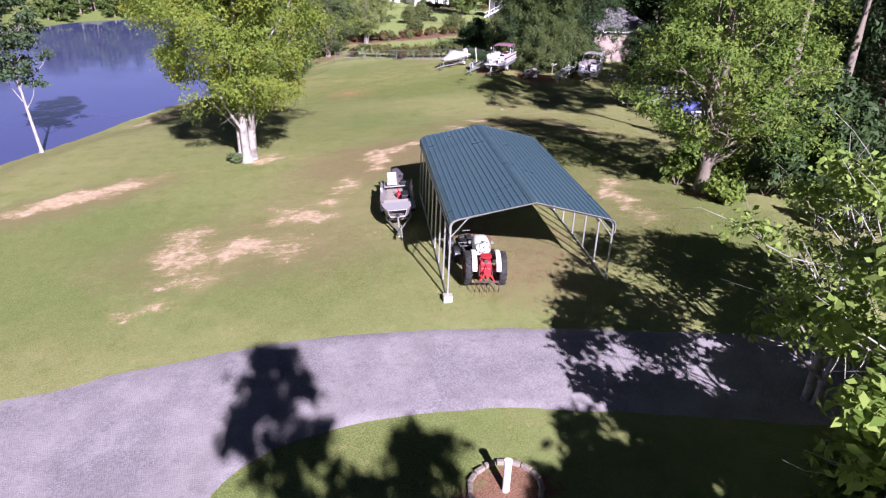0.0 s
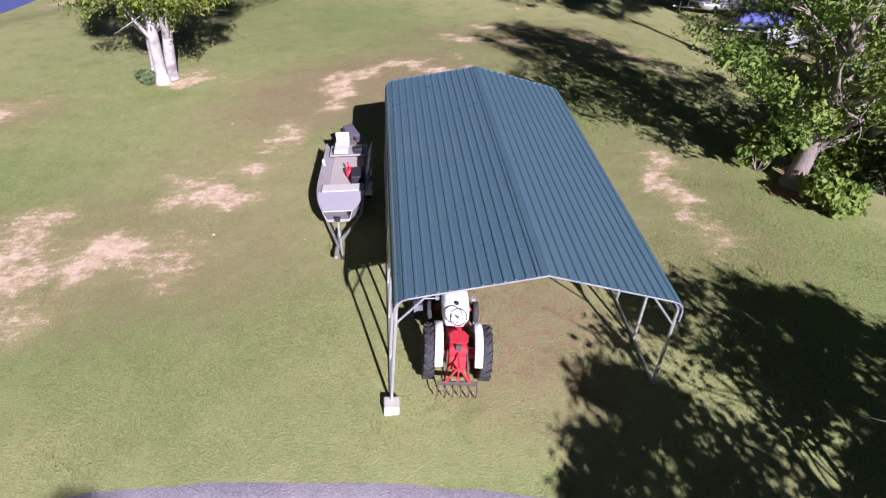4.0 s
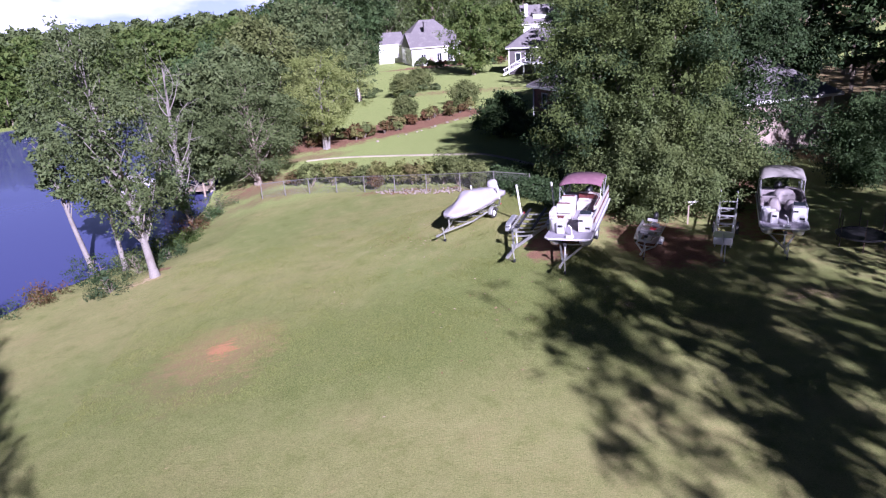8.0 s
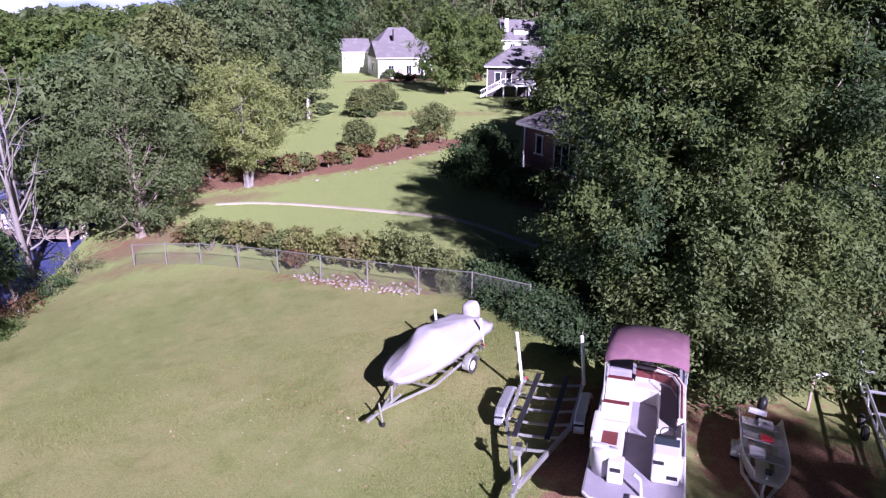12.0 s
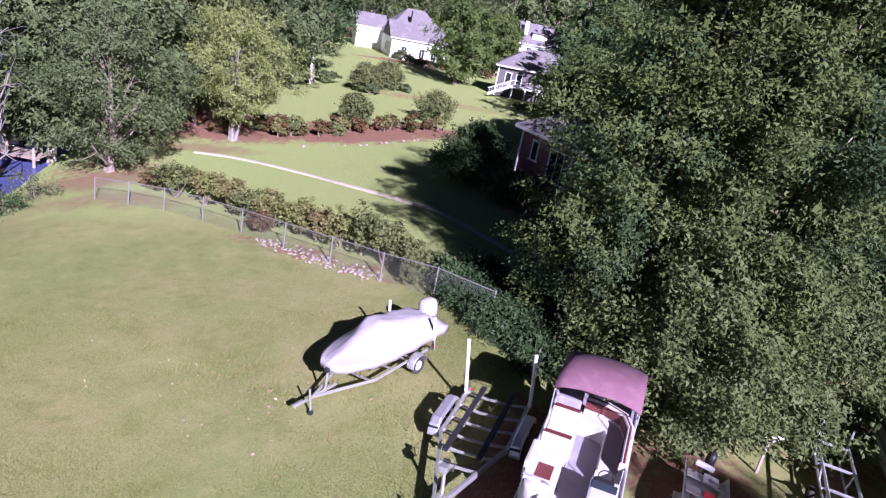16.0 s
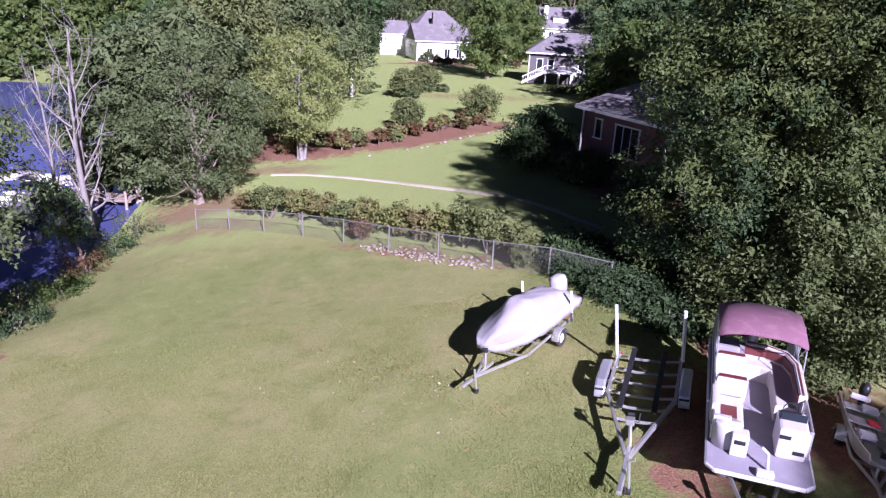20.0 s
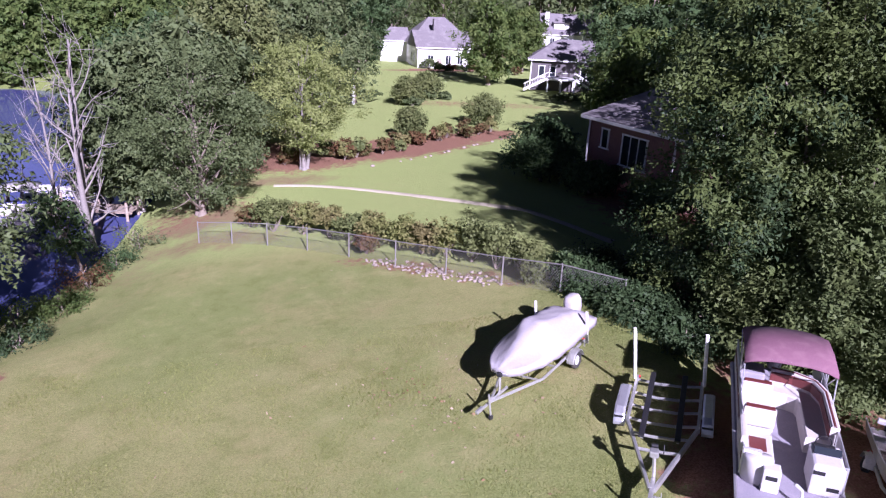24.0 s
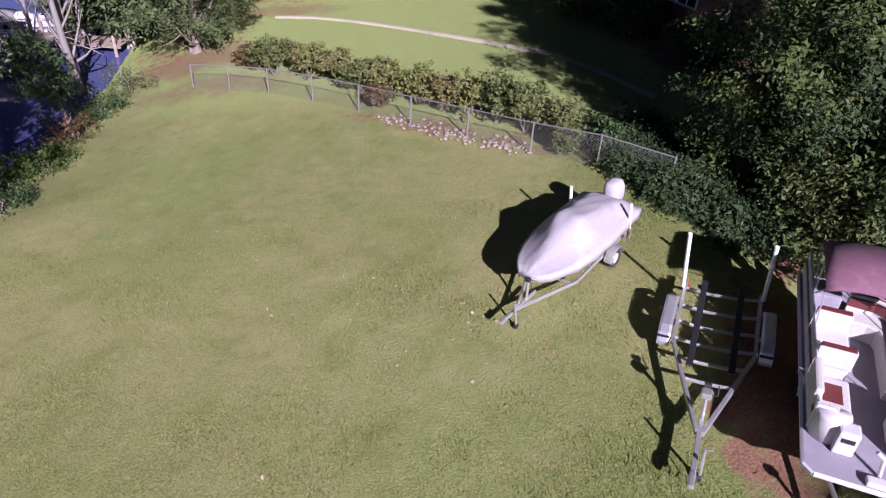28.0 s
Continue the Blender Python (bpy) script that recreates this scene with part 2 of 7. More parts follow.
    g = blend(n, l, mulch, g, blend(n, l, ranged(n, l, fine.outputs["Fac"], 0.35, 0.65), (0.155, 0.080, 0.048), (0.33, 0.185, 0.118)))
    l.new(g, p.inputs["Base Color"])
    p.inputs["Roughness"].default_value = 0.95
    p.inputs["Specular IOR Level"].default_value = 0.1
    h = calc(n, l, "ADD", calc(n, l, "MULTIPLY", mid.outputs["Fac"], 0.6), fine.outputs["Fac"])
    bumped(n, l, p, h, 0.6, 0.06)
    return m


def road_mat():
    m, n, l, p = node_mat("gravel_road")
    geo = n.new("ShaderNodeNewGeometry")
    pos = geo.outputs["Position"]
    big = noise_node(n, l, 0.35, 4, 0.6, pos)
    mid = noise_node(n, l, 3.0, 5, 0.65, pos)
    vor = n.new("ShaderNodeTexVoronoi")
    vor.inputs["Scale"].default_value = 26.0
    l.new(pos, vor.inputs["Vector"])
    c = blend(n, l, vor.outputs["Color"], (0.16, 0.142, 0.15), (0.345, 0.31, 0.325))
    c = blend(n, l, ranged(n, l, big.outputs["Fac"], 0.4, 0.65, 0, 0.6), c, (0.38, 0.34, 0.335))
    c = blend(n, l, ranged(n, l, mid.outputs["Fac"], 0.56, 0.75, 0, 0.6), c, (0.16, 0.135, 0.135))
    wide = noise_node(n, l, 0.9, 4, 0.65, pos)
    c = blend(n, l, ranged(n, l, wide.outputs["Fac"], 0.5, 0.66, 0, 0.4), c, (0.20, 0.175, 0.18))
    c = blend(n, l, ranged(n, l, wide.outputs["Fac"], 0.46, 0.32, 0, 0.35), c, (0.44, 0.40, 0.39))
    l.new(c, p.inputs["Base Color"])
    p.inputs["Roughness"].default_value = 0.92
    bumped(n, l, p, calc(n, l, "ADD", vor.outputs["Distance"], mid.outputs["Fac"]), 0.5, 0.03)
    return m


def water_mat():
    m, n, l, p = node_mat("lake_water")
    geo = n.new("ShaderNodeNewGeometry")
    w = noise_node(n, l, 1.6, 3, 0.5, geo.outputs["Position"])
    w2 = noise_node(n, l, 0.15, 2, 0.5, geo.outputs["Position"])
    p.inputs["Base Color"].default_value = (0.08, 0.09, 0.22, 1)
    l.new(ranged(n, l, w2.outputs["Fac"], 0.4, 0.6, 0.04, 0.12), p.inputs["Roughness"])
    p.inputs["IOR"].default_value = 1.33
    bumped(n, l, p, w.outputs["Fac"], 0.12, 0.05)
    return m


LAWN, ROAD, WATER = ground_mat(), road_mat(), water_mat()
STEEL_BLUE = surface("roof_steel_blue", (0.102, 0.180, 0.212), 0.34, 0.35, 0.06, 3, 0, (0.13, 0.20, 0.205), 0.35)
GALV = surface("galvanised_steel", (0.62, 0.62, 0.60), 0.42, 0.75, 0.12, 8, 0.05, (0.4, 0.36, 0.32), 0.3)
ALU = surface("aluminium", (0.66, 0.66, 0.68), 0.38, 0.7, 0.10, 10, 0.05, (0.45, 0.43, 0.42), 0.3)
WHITE = surface("white_gelcoat", (0.56, 0.54, 0.55), 0.35, 0, 0.05, 5, 0, (0.6, 0.57, 0.52), 0.35)
COVER = surface("white_boat_cover", (0.37, 0.345, 0.36), 0.8, 0, 0.06, 6, 0.2, (0.62, 0.58, 0.55), 0.4)
WHITE_PAINT = surface("white_paint", (0.78, 0.77, 0.74), 0.6, 0, 0.07, 4, 0.1, (0.58, 0.55, 0.5), 0.3)
VINYL = surface("cream_vinyl", (0.54, 0.51, 0.49), 0.5, 0, 0.06, 5, 0.1, (0.55, 0.5, 0.45), 0.3)
MAROON = surface("maroon_canvas", (0.185, 0.085, 0.118), 0.85, 0, 0.12, 14, 0.2, (0.27, 0.15, 0.175), 0.5)
MAROON_VINYL = surface("maroon_vinyl", (0.13, 0.03, 0.028), 0.5, 0, 0.12, 10, 0.1)
DECK_GREY = surface("grey_deck_carpet", (0.27, 0.25, 0.29), 0.95, 0, 0.12, 12, 0.3, (0.38, 0.34, 0.36), 0.5)
TAN = surface("tan_canvas", (0.27, 0.25, 0.235), 0.85, 0, 0.12, 12, 0.2, (0.2, 0.18, 0.17), 0.4)
GREY_VINYL = surface("grey_vinyl", (0.22, 0.19, 0.195), 0.6, 0, 0.12, 6, 0.1, (0.36, 0.32, 0.32), 0.5)
BLACK = surface("black_plastic", (0.022, 0.022, 0.024), 0.45, 0, 0.25, 8, 0.1)
RUBBER = surface("tyre_rubber", (0.03, 0.029, 0.028), 0.85, 0, 0.3, 14, 0.3, (0.12, 0.1, 0.08), 0.4)
RED = surface("red_paint", (0.50, 0.035, 0.045), 0.45, 0, 0.15, 6, 0.05, (0.25, 0.03, 0.03), 0.5)
RED_PLASTIC = surface("red_plastic", (0.6, 0.03, 0.05), 0.4, 0, 0.08, 6)
WOOD = surface("weathered_wood", (0.34, 0.27, 0.21), 0.85, 0, 0.25, 9, 0.4, (0.2, 0.16, 0.13), 0.5)
DARK_STEEL = surface("rusty_dark_steel", (0.09, 0.07, 0.06), 0.7, 0.3, 0.3, 9, 0.2, (0.2, 0.1, 0.06), 0.5)
FENCE_STEEL = surface("weathered_fence_steel", (0.24, 0.23, 0.22), 0.7, 0.4, 0.15, 8, 0.05, (0.22, 0.18, 0.15), 0.4)
CONCRETE = surface("concrete", (0.46, 0.42, 0.34), 0.9, 0, 0.14, 6, 0.3, (0.33, 0.29, 0.22), 0.5)
STONE = surface("pale_stone", (0.30, 0.25, 0.205), 0.9, 0, 0.25, 5, 0.3, (0.2, 0.16, 0.13), 0.5)
BRICK = surface("brick_wall", (0.20, 0.10, 0.085), 0.9, 0, 0.25, 5, 0.3, (0.28, 0.17, 0.14), 0.4)
SHINGLE = surface("roof_shingle", (0.165, 0.15, 0.155), 0.9, 0, 0.22, 4, 0.3, (0.28, 0.26, 0.25), 0.5)
GLASS_DARK = surface("window_glass", (0.02, 0.025, 0.03), 0.08, 0, 0.1, 2)
HULL_GREY = surface("painted_aluminium_hull", (0.36, 0.33, 0.32), 0.5, 0.2, 0.1, 7, 0.1, (0.26, 0.23, 0.21), 0.4)
BLUE_COVER = surface("blue_boat_cover", (0.09, 0.10, 0.30), 0.8, 0, 0.1, 6, 0.2)


# ---- mesh helpers ----
def part(name, bm, material, parent=None, label="", smooth=False):
    me = bpy.data.meshes.new(name)
    bm.to_mesh(me)
    bm.free()
    if material is not None:
        me.materials.append(material)
    if smooth:
        me.polygons.foreach_set("use_smooth", [True] * len(me.polygons))
    ob = new(name, me)
    ob.parent = parent
    if label:
        ob["label"] = label
    return ob


def thing(name, m, label, category, group=""):
    ob = new(name)
    ob.matrix_world = m
    ob.empty_display_size = 0.2
    return tagged(ob, label, category, group)


def add_box(bm, centre, size, turn=None, bevel=0.0):
    m = Matrix.Translation(centre) @ (turn.to_4x4() if turn else Matrix())
    vs = bmesh.ops.create_cube(bm, size=1.0, matrix=m @ Matrix.Diagonal((*size, 1)))["verts"]
    if bevel:
        es = {e for v in vs for e in v.link_edges}
        bmesh.ops.bevel(bm, geom=list(es), offset=bevel, segments=2, affect="EDGES", profile=0.6)
    return bm


def box(centre, size, bevel=0.0, turn=None):
    return add_box(bmesh.new(), centre, size, turn, bevel)


def add_tube(bm, a, b, r1, r2=None, sides=8):
    a, b = Vector(a), Vector(b)
    r2 = r1 if r2 is None else r2
    d = b - a
    m = Matrix.Translation((a + b) / 2) @ d.to_track_quat("Z", "Y").to_matrix().to_4x4()
    bmesh.ops.create_cone(bm, cap_ends=True, segments=sides, radius1=r1, radius2=r2, depth=d.length, matrix=m)
    return bm


def tube(points, r, sides=8):
    bm = bmesh.new()
    for a, b in zip(points[:-1], points[1:]):
        add_tube(bm, a, b, r, r, sides)
    return bm


def loft(rings, caps=True, closed=True):
    """A skin over rings of points, all of one length."""
    bm = bmesh.new()
    rows = [[bm.verts.new(p) for p in ring] for ring in rings]
    k = len(rows[0])
    for a, b in zip(rows[:-1], rows[1:]):
        for i in range(k if closed else k - 1):
            j = (i + 1) % k
            bm.faces.new((a[i], a[j], b[j], b[i]))
    if caps and closed:
        bm.faces.new(rows[0][::-1])
        bm.faces.new(rows[-1])
    bmesh.ops.recalc_face_normals(bm, faces=bm.faces)
    return bm


def slab(outline, z0, z1):
    return loft([[(x, y, z0) for x, y in outline], [(x, y, z1) for x, y in outline]])


def wheel(parent, at, radius, width, rim=WHITE_PAINT, axle=(1, 0, 0)):
    """Tyre with a rounded tread, and a dished rim under it."""
    turn = Vector(axle).to_track_quat("Z", "Y").to_matrix().to_4x4()
    m = Matrix.Translation(at) @ turn
    prof = [(radius * 0.58, -width * 0.42), (radius * 0.85, -width * 0.5), (radius * 0.97, -width * 0.38), (radius, 0),
            (radius * 0.97, width * 0.38), (radius * 0.85, width * 0.5), (radius * 0.58, width * 0.42)]
    n = 24
    rings = [[m @ Vector((r * math.cos(a), r * math.sin(a), z)) for r, z in prof] for a in (2 * math.pi * i / n for i in range(n))]
    bm = loft(rings + [rings[0]], caps=False)
    bmesh.ops.remove_doubles(bm, verts=bm.verts, dist=1e-4)
    tyre = part("tyre", bm, RUBBER, parent, smooth=True)
    bm = bmesh.new()
    bmesh.ops.create_cone(bm, cap_ends=True, segments=20, radius1=radius * 0.6, radius2=radius * 0.6, depth=width * 0.5, matrix=m)
    bmesh.ops.create_cone(bm, cap_ends=True, segments=12, radius1=radius * 0.2, radius2=radius * 0.2, depth=width * 0.72, matrix=m)
    part("rim", bm, rim, tyre)
    return tyre


# ---- the lie of the land ----
GY = (-60, -20, -9, 0, 10, 22, 29, 35, 48, 60, 75, 91, 110, 130, 200, 260, 420, 900)
GS = (0.06, 0.07, 0.09, 0.115, 0.10, 0.085, 0.07, 0.07, 0.13, 0.15, 0.13, 0.06, 0.04, 0.03, 0.0, 0.0, 0.0, 0.0)
GC = (-1.6, -1.5, -1.0, -0.05, 0.0, -0.08, -0.45, -0.85, -1.15, -1.25, -1.7, -1.5, -1.7, -1.7, -1.3, -1.0, 9.0, 34.0)
LAKE = -4.0
SHORE = ((-40, -60), (-36, -10), (-33, 12), (-29.8, 30.3), (-27.9, 35.8), (-26.5, 39.7), (-25.2, 45), (-22.8, 52), (-20.2, 57.6),
         (-18.3, 63.1), (-15.6, 67), (-12.9, 70.5), (-12.2, 75), (-11.8, 81), (-12.5, 90), (-13.5, 105), (-15, 130), (-22, 146), (-52, 150))
FAR_SHORE = ((-64, 131), (-68, 110), (-80, 80), (-110, 40), (-150, -60))


def smooth_curve(xs, ys, x, spread):
    return np.mean([np.interp(x + k * spread, xs, ys) for k in (-1.5, -0.75, 0, 0.75, 1.5)], axis=0)


def shore_gap(x, y):
    """How far east of the lake's near shore a place lies, negative in the water."""
    poly = np.array(SHORE + FAR_SHORE, float)
    a, b = poly[:-1], poly[1:]
    px, py = np.atleast_1d(x).astype(float), np.atleast_1d(y).astype(float)
    best = np.full(px.shape, 1e9)
    inside = np.zeros(px.shape, bool)
    ring = np.vstack([poly, [(-150, -60)], poly[:1]])
    for p, q in zip(a, b):
        d = q - p
        t = np.clip(((px - p[0]) * d[0] + (py - p[1]) * d[1]) / (d @ d), 0, 1)
        best = np.minimum(best, np.hypot(px - p[0] - t * d[0], py - p[1] - t * d[1]))
    for p, q in zip(ring[:-1], ring[1:]):
        cross = (p[1] > py) != (q[1] > py)
        with np.errstate(divide="ignore", invalid="ignore"):
            xi = p[0] + (py - p[1]) * (q[0] - p[0]) / (q[1] - p[1] + 1e-12)
        inside ^= cross & (px < xi)
    return np.where(inside, -best, best)


def land(x, y):
    x, y = np.atleast_1d(x).astype(float), np.atleast_1d(y).astype(float)
    s, c = smooth_curve(GY, GS, y, 2.0), smooth_curve(GY, GC, y, 2.0)
    xx = np.where(x > 12, np.maximum(12 - (x - 12) * 0.2, 10), np.maximum(x, -25))
    dip = np.clip((y - 40) / 6, 0, 1) * np.clip((80 - y) / 10, 0, 1)
    xx = np.where(x > 11.5, xx + dip * (np.maximum(11.5 - (x - 11.5) * 1.5, 6.2) - xx), xx)
    z = c + s * xx
    low_west = np.clip((x + 150) / 260, 0.05, 1)
    z = np.where(y > 200, -1.3 + (z + 1.3) * low_west, z)
    hill = low_west * np.clip((np.hypot(x - 0, y - 40) - 190) / 400, 0, 1)
    z = z + hill * hill * 30 * (0.7 + 0.3 * np.sin(x * 0.006 + 1.0))
    gap = shore_gap(x, y)
    k = np.clip(gap / 7.0, 0, 1)
    k = k * k * (3 - 2 * k)
    z = np.maximum(z, LAKE + 0.35) * k + (LAKE + 0.12 * np.clip(gap, -12, 3)) * (1 - k)
    return z


def gz(x, y):
    return float(land(x, y)[0])


def at_ground(x, y, rz=0.0, dz=0.0):
    return pose(x, y, gz(x, y) + dz, 0, 0, rz)


def on_slope(x, y, rz, dz=0.0):
    """A pose that lies in the slope of the land."""
    e = 0.8
    nx, ny = (gz(x - e, y) - gz(x + e, y)) / (2 * e), (gz(x, y - e) - gz(x, y + e)) / (2 * e)
    n = Vector((nx, ny, 1)).normalized()
    return Matrix.Translation((x, y, gz(x, y) + dz)) @ Vector((0, 0, 1)).rotation_difference(n).to_matrix().to_4x4() @ pose(0, 0, 0, 0, 0, rz)


# bare patches of the lawn: x, y, half length, half width, turn, strength
SAND = ((-19.3, 16.4, 3.2, 0.8, 35, 1.0), (-11.4, 8.0, 0.9, 1.5, 0, 0.8), (-11.0, 5.8, 1.1, 0.8, 0, 0.8), (-8.6, 6.9, 1.3, 0.8, 10, 0.9),
        (-6.2, 6.2, 0.8, 0.9, 0, 0.62), (-10.4, 4.0, 1.1, 0.6, 0, 0.6), (-11.7, 1.8, 0.8, 0.35, 0, 0.62), (-6.0, 10.1, 1.3, 0.6, 0, 0.75),
        (0.4, 22.7, 1.5, 0.34, 28, 0.95), (-1.3, 21.0, 1.2, 0.4, 55, 0.9), (-2.0, 19.2, 0.5, 0.9, 0, 0.9), (-1.8, 17.5, 0.4, 0.6, 0, 0.85), (-2.6, 21.2, 0.5, 0.5, 0, 0.8), (1.8, 22.9, 0.35, 0.6, 0, 0.85),
        (2.6, 21.4, 0.4, 0.7, 0, 0.9), (4.0, 24.0, 0.4, 0.3, 0, 0.75), (4.2, 22.4, 0.3, 0.4, 0, 0.8), (6.5, 30.2, 0.9, 0.4, 5, 0.85), (4.5, 27.4, 0.9, 0.45, 0, 0.85), (4.0, 28.7, 0.4, 0.3, 0, 0.8), (7.2, 26.8, 1.0, 0.35, 15, 0.75),
        (10.2, 34.8, 1.5, 0.2, 0, 0.6), (12.0, 26.4, 0.9, 0.5, -50, 0.85), (12.8, 24.0, 1.2, 0.45, -60, 0.85),
        (-3.7, 14.5, 0.7, 1.0, 0, 0.7), (-4.9, 12.1, 0.5, 0.5, 0, 0.72), (-6.8, 11.2, 0.9, 0.5, 0, 0.65), (-5.6, 10.0, 1.0, 0.4, -20, 0.7),
        (9.9, 10.7, 0.5, 0.9, 0, 0.8), (9.7, 8.6, 0.45, 1.3, 5, 0.85), (10.0, 5.9, 0.6, 0.9, 0, 0.6), (13.8, 21.0, 1.0, 0.5, -50, 0.6),
        (8.7, 35.2, 0.4, 0.25, 0, 0.8), (12.4, 46.0, 0.6, 0.3, 20, 0.5), (-9.4, 21.2, 0.9, 0.5, 20, 0.85), (-22, 44, 3.0, 0.8, 70, 0.75),
        (-9.0, 22.4, 1.2, 0.8, 0, 0.5), (-24.5, 47.5, 1.6, 0.6, 60, 0.7), (-11, 62, 0.8, 0.5, 0, 0.7), (20, 46.2, 1.1, 0.5, 0, 0.62))
DRY = ((-1, 20, 6, 3.5, 35, 0.8), (-8, 7, 6, 3.5, 0, 0.6), (-19, 16, 5, 2, 35, 0.7), (7, 28, 6, 3, 0, 0.6), (9.5, 8, 3, 6, 0, 0.5), (-5, 12, 4, 4, 0, 0.5),
       (-4.5, 47.5, 2.5, 2.5, 0, 0.5), (3.5, 3, 4, 4, 0, 0.35), (-2, 17, 6, 5, 0, 0.42), (5, 24, 6, 4, 0, 0.45), (3.4, 3.2, 2.2, 3.4, 0, 0.7), (-7, 10, 5, 4, 0, 0.4), (9, 60, 4, 3, 0, 0.3), (29, 3, 6, 14, 0, 0.9), (34, 25, 8, 25, 0, 0.9), (-5.5, 77, 3.5, 1.2, 0, 0.7), (-3, 88.5, 3, 1.0, 0, 0.8), (-9.6, 77.0, 1.0, 4.5, 12, 0.5), (-7.2, 81.4, 2.6, 1.6, 0, 0.9), (-10.6, 68.5, 0.7, 3.0, 5, 0.42))
# greener grass; the last patch paints the fence corner's shade as dark grass
LUSH_AND_SHADE = ((4.5, 47.0, 9, 3.2, 0, 0.9), (-4, 48, 5, 6, 0, 0.6), (8.6, 49.5, 2.0, 3.5, 0, 0.8), (9.5, 45, 4, 3, 0, 0.7), (-17, 8, 6, 7, 0, 0.6), (-14, 22, 6, 6, 0, 0.4), (-6, 34, 6, 9, 0, 0.5), (11.8, 4, 3, 6, 0, 0.9), (-4, -9, 4, 3, 0, 0.8), (4, 15.5, 5, 2, 0, 0.7), (9.5, 17, 3, 5, 0, 0.6), (-5, 3, 4, 3, 0, 0.5), (-2, 65, 6, 4, 0, 0.3), (12, 62, 2.2, 3, 0, 0.9))
MULCH = ((2.2, 7.5, 1.6, 3.0, 0, 0.5), (3.7, 2.2, 1.9, 2.2, 0, 0.4), (0.45, -9.15, 0.8, 0.8, 0, 1.0), (10.0, 51.6, 0.9, 0.5, -40, 0.66), (12.0, 54.4, 1.1, 3.2, -27, 0.7), (15.0, 59.0, 1.0, 1.2, 0, 0.66), (16.8, 53.4, 1.9, 3.0, 0, 0.74), (20.6, 62, 5.0, 3.6, 0, 0.9),
         (17.5, 65, 3, 1.8, -30, 0.8), (22.5, 55, 2, 3, 0, 0.55), (-2.5, 97, 5.2, 4.5, 20, 0.95), (6.5, 99.5, 6.5, 3.2, 35, 0.95), (13.2, 104.5, 4.2, 2.2, 40, 0.95), (-8, 84, 3.5, 3.5, 0, 0.5),
         (5.5, 68.9, 5.0, 0.7, -38, 0.56), (-10.5, 63.5, 0.6, 0.6, 0, 0.6), (22.5, 80, 4.5, 8, 0, 0.9), (17, 128, 12, 3, 0, 0.5), (14.6, 8.9, 1.2, 1.0, 0, 0.7), (20, 176, 11, 2.0, 20, 0.9))


def patches(x, y, spots):
    v = np.zeros(x.shape)
    # ragged outlines
    xx = x + 0.34 * np.sin(y * 2.3 + 1.7 * np.sin(x * 1.1)) + 0.17 * np.sin(y * 5.1 + x * 3.7 + 1.0)
    yy = y + 0.30 * np.sin(x * 2.7 + 1.3 * np.sin(y * 0.9) + 2.0) + 0.15 * np.sin(x * 6.3 - y * 2.9)
    for px, py, a, b, turn, s in spots:
        c, d = math.cos(radians(turn)), math.sin(radians(turn))
        u, w = ((xx - px) * c + (yy - py) * d) / a, (-(xx - px) * d + (yy - py) * c) / b
        v = np.maximum(v, s * np.clip(1.55 - 0.75 * np.sqrt(u * u + w * w), 0, 1))
    return v


def axis_steps(parts):
    return np.concatenate([np.arange(a, b, s) for a, b, s in parts])


def build_ground():
    xs = axis_steps(((-1600, -200, 100), (-200, -50, 10), (-50, -24, 1.0), (-24, 26, 0.36), (26, 50, 1.2), (50, 200, 10), (200, 1601, 100)))
    ys = axis_steps(((-900, -60, 70), (-60, -14, 2.0), (-14, 66, 0.36), (66, 112, 0.7), (112, 200, 3), (200, 500, 20), (500, 1900, 100)))
    gx, gy = np.meshgrid(xs, ys)
    fx, fy = gx.ravel(), gy.ravel()
    z = land(fx, fy)
    near = (np.abs(fx) < 30) & (fy > -20) & (fy < 115)
    z = z + near * 0.010 * (np.sin(fx * 1.7 + np.cos(fy * 1.3) * 2) * np.sin(fy * 1.9 + 1.3 * np.sin(fx * 0.8)))
    nx, ny = len(xs), len(ys)
    i = np.arange(nx * ny).reshape(ny, nx)
    faces = np.stack([i[:-1, :-1], i[:-1, 1:], i[1:, 1:], i[1:, :-1]], -1).reshape(-1, 4)
    me = bpy.data.meshes.new("ground")
    me.from_pydata(np.stack([fx, fy, z], 1).tolist(), [], faces.tolist())
    col = me.color_attributes.new("soil", "FLOAT_COLOR", "POINT")
    rgba = np.stack([patches(fx, fy, SAND), patches(fx, fy, DRY), patches(fx, fy, MULCH), np.clip((fy - 73 + 0.8 * fx * (fx > 0)) / 3, 0, 1)], 1)
    wood = ((fx > 34) | (fy < -34)) & (fx < 120) & (fy > -120) & (fy < 130) | (fy > 215) & (fx > -20)
    rgba[:, 1] = np.maximum(rgba[:, 1], wood * 1.0)
    col.data.foreach_set("color", rgba.ravel().astype(np.float32))
    me.attributes.new("lush_and_shade", "FLOAT", "POINT").data.foreach_set("value", np.maximum(patches(fx, fy, LUSH_AND_SHADE), ((fx < -30) | (fx < -10) & (fy > 105)) * 1.0).astype(np.float32))
    me.polygons.foreach_set("use_smooth", [True] * len(me.polygons))
    me.materials.append(LAWN)
    return tagged(new("ground", me), "patchy green lawn with sandy bare spots sloping to a lake", "ground", kind="structure")


build_ground()


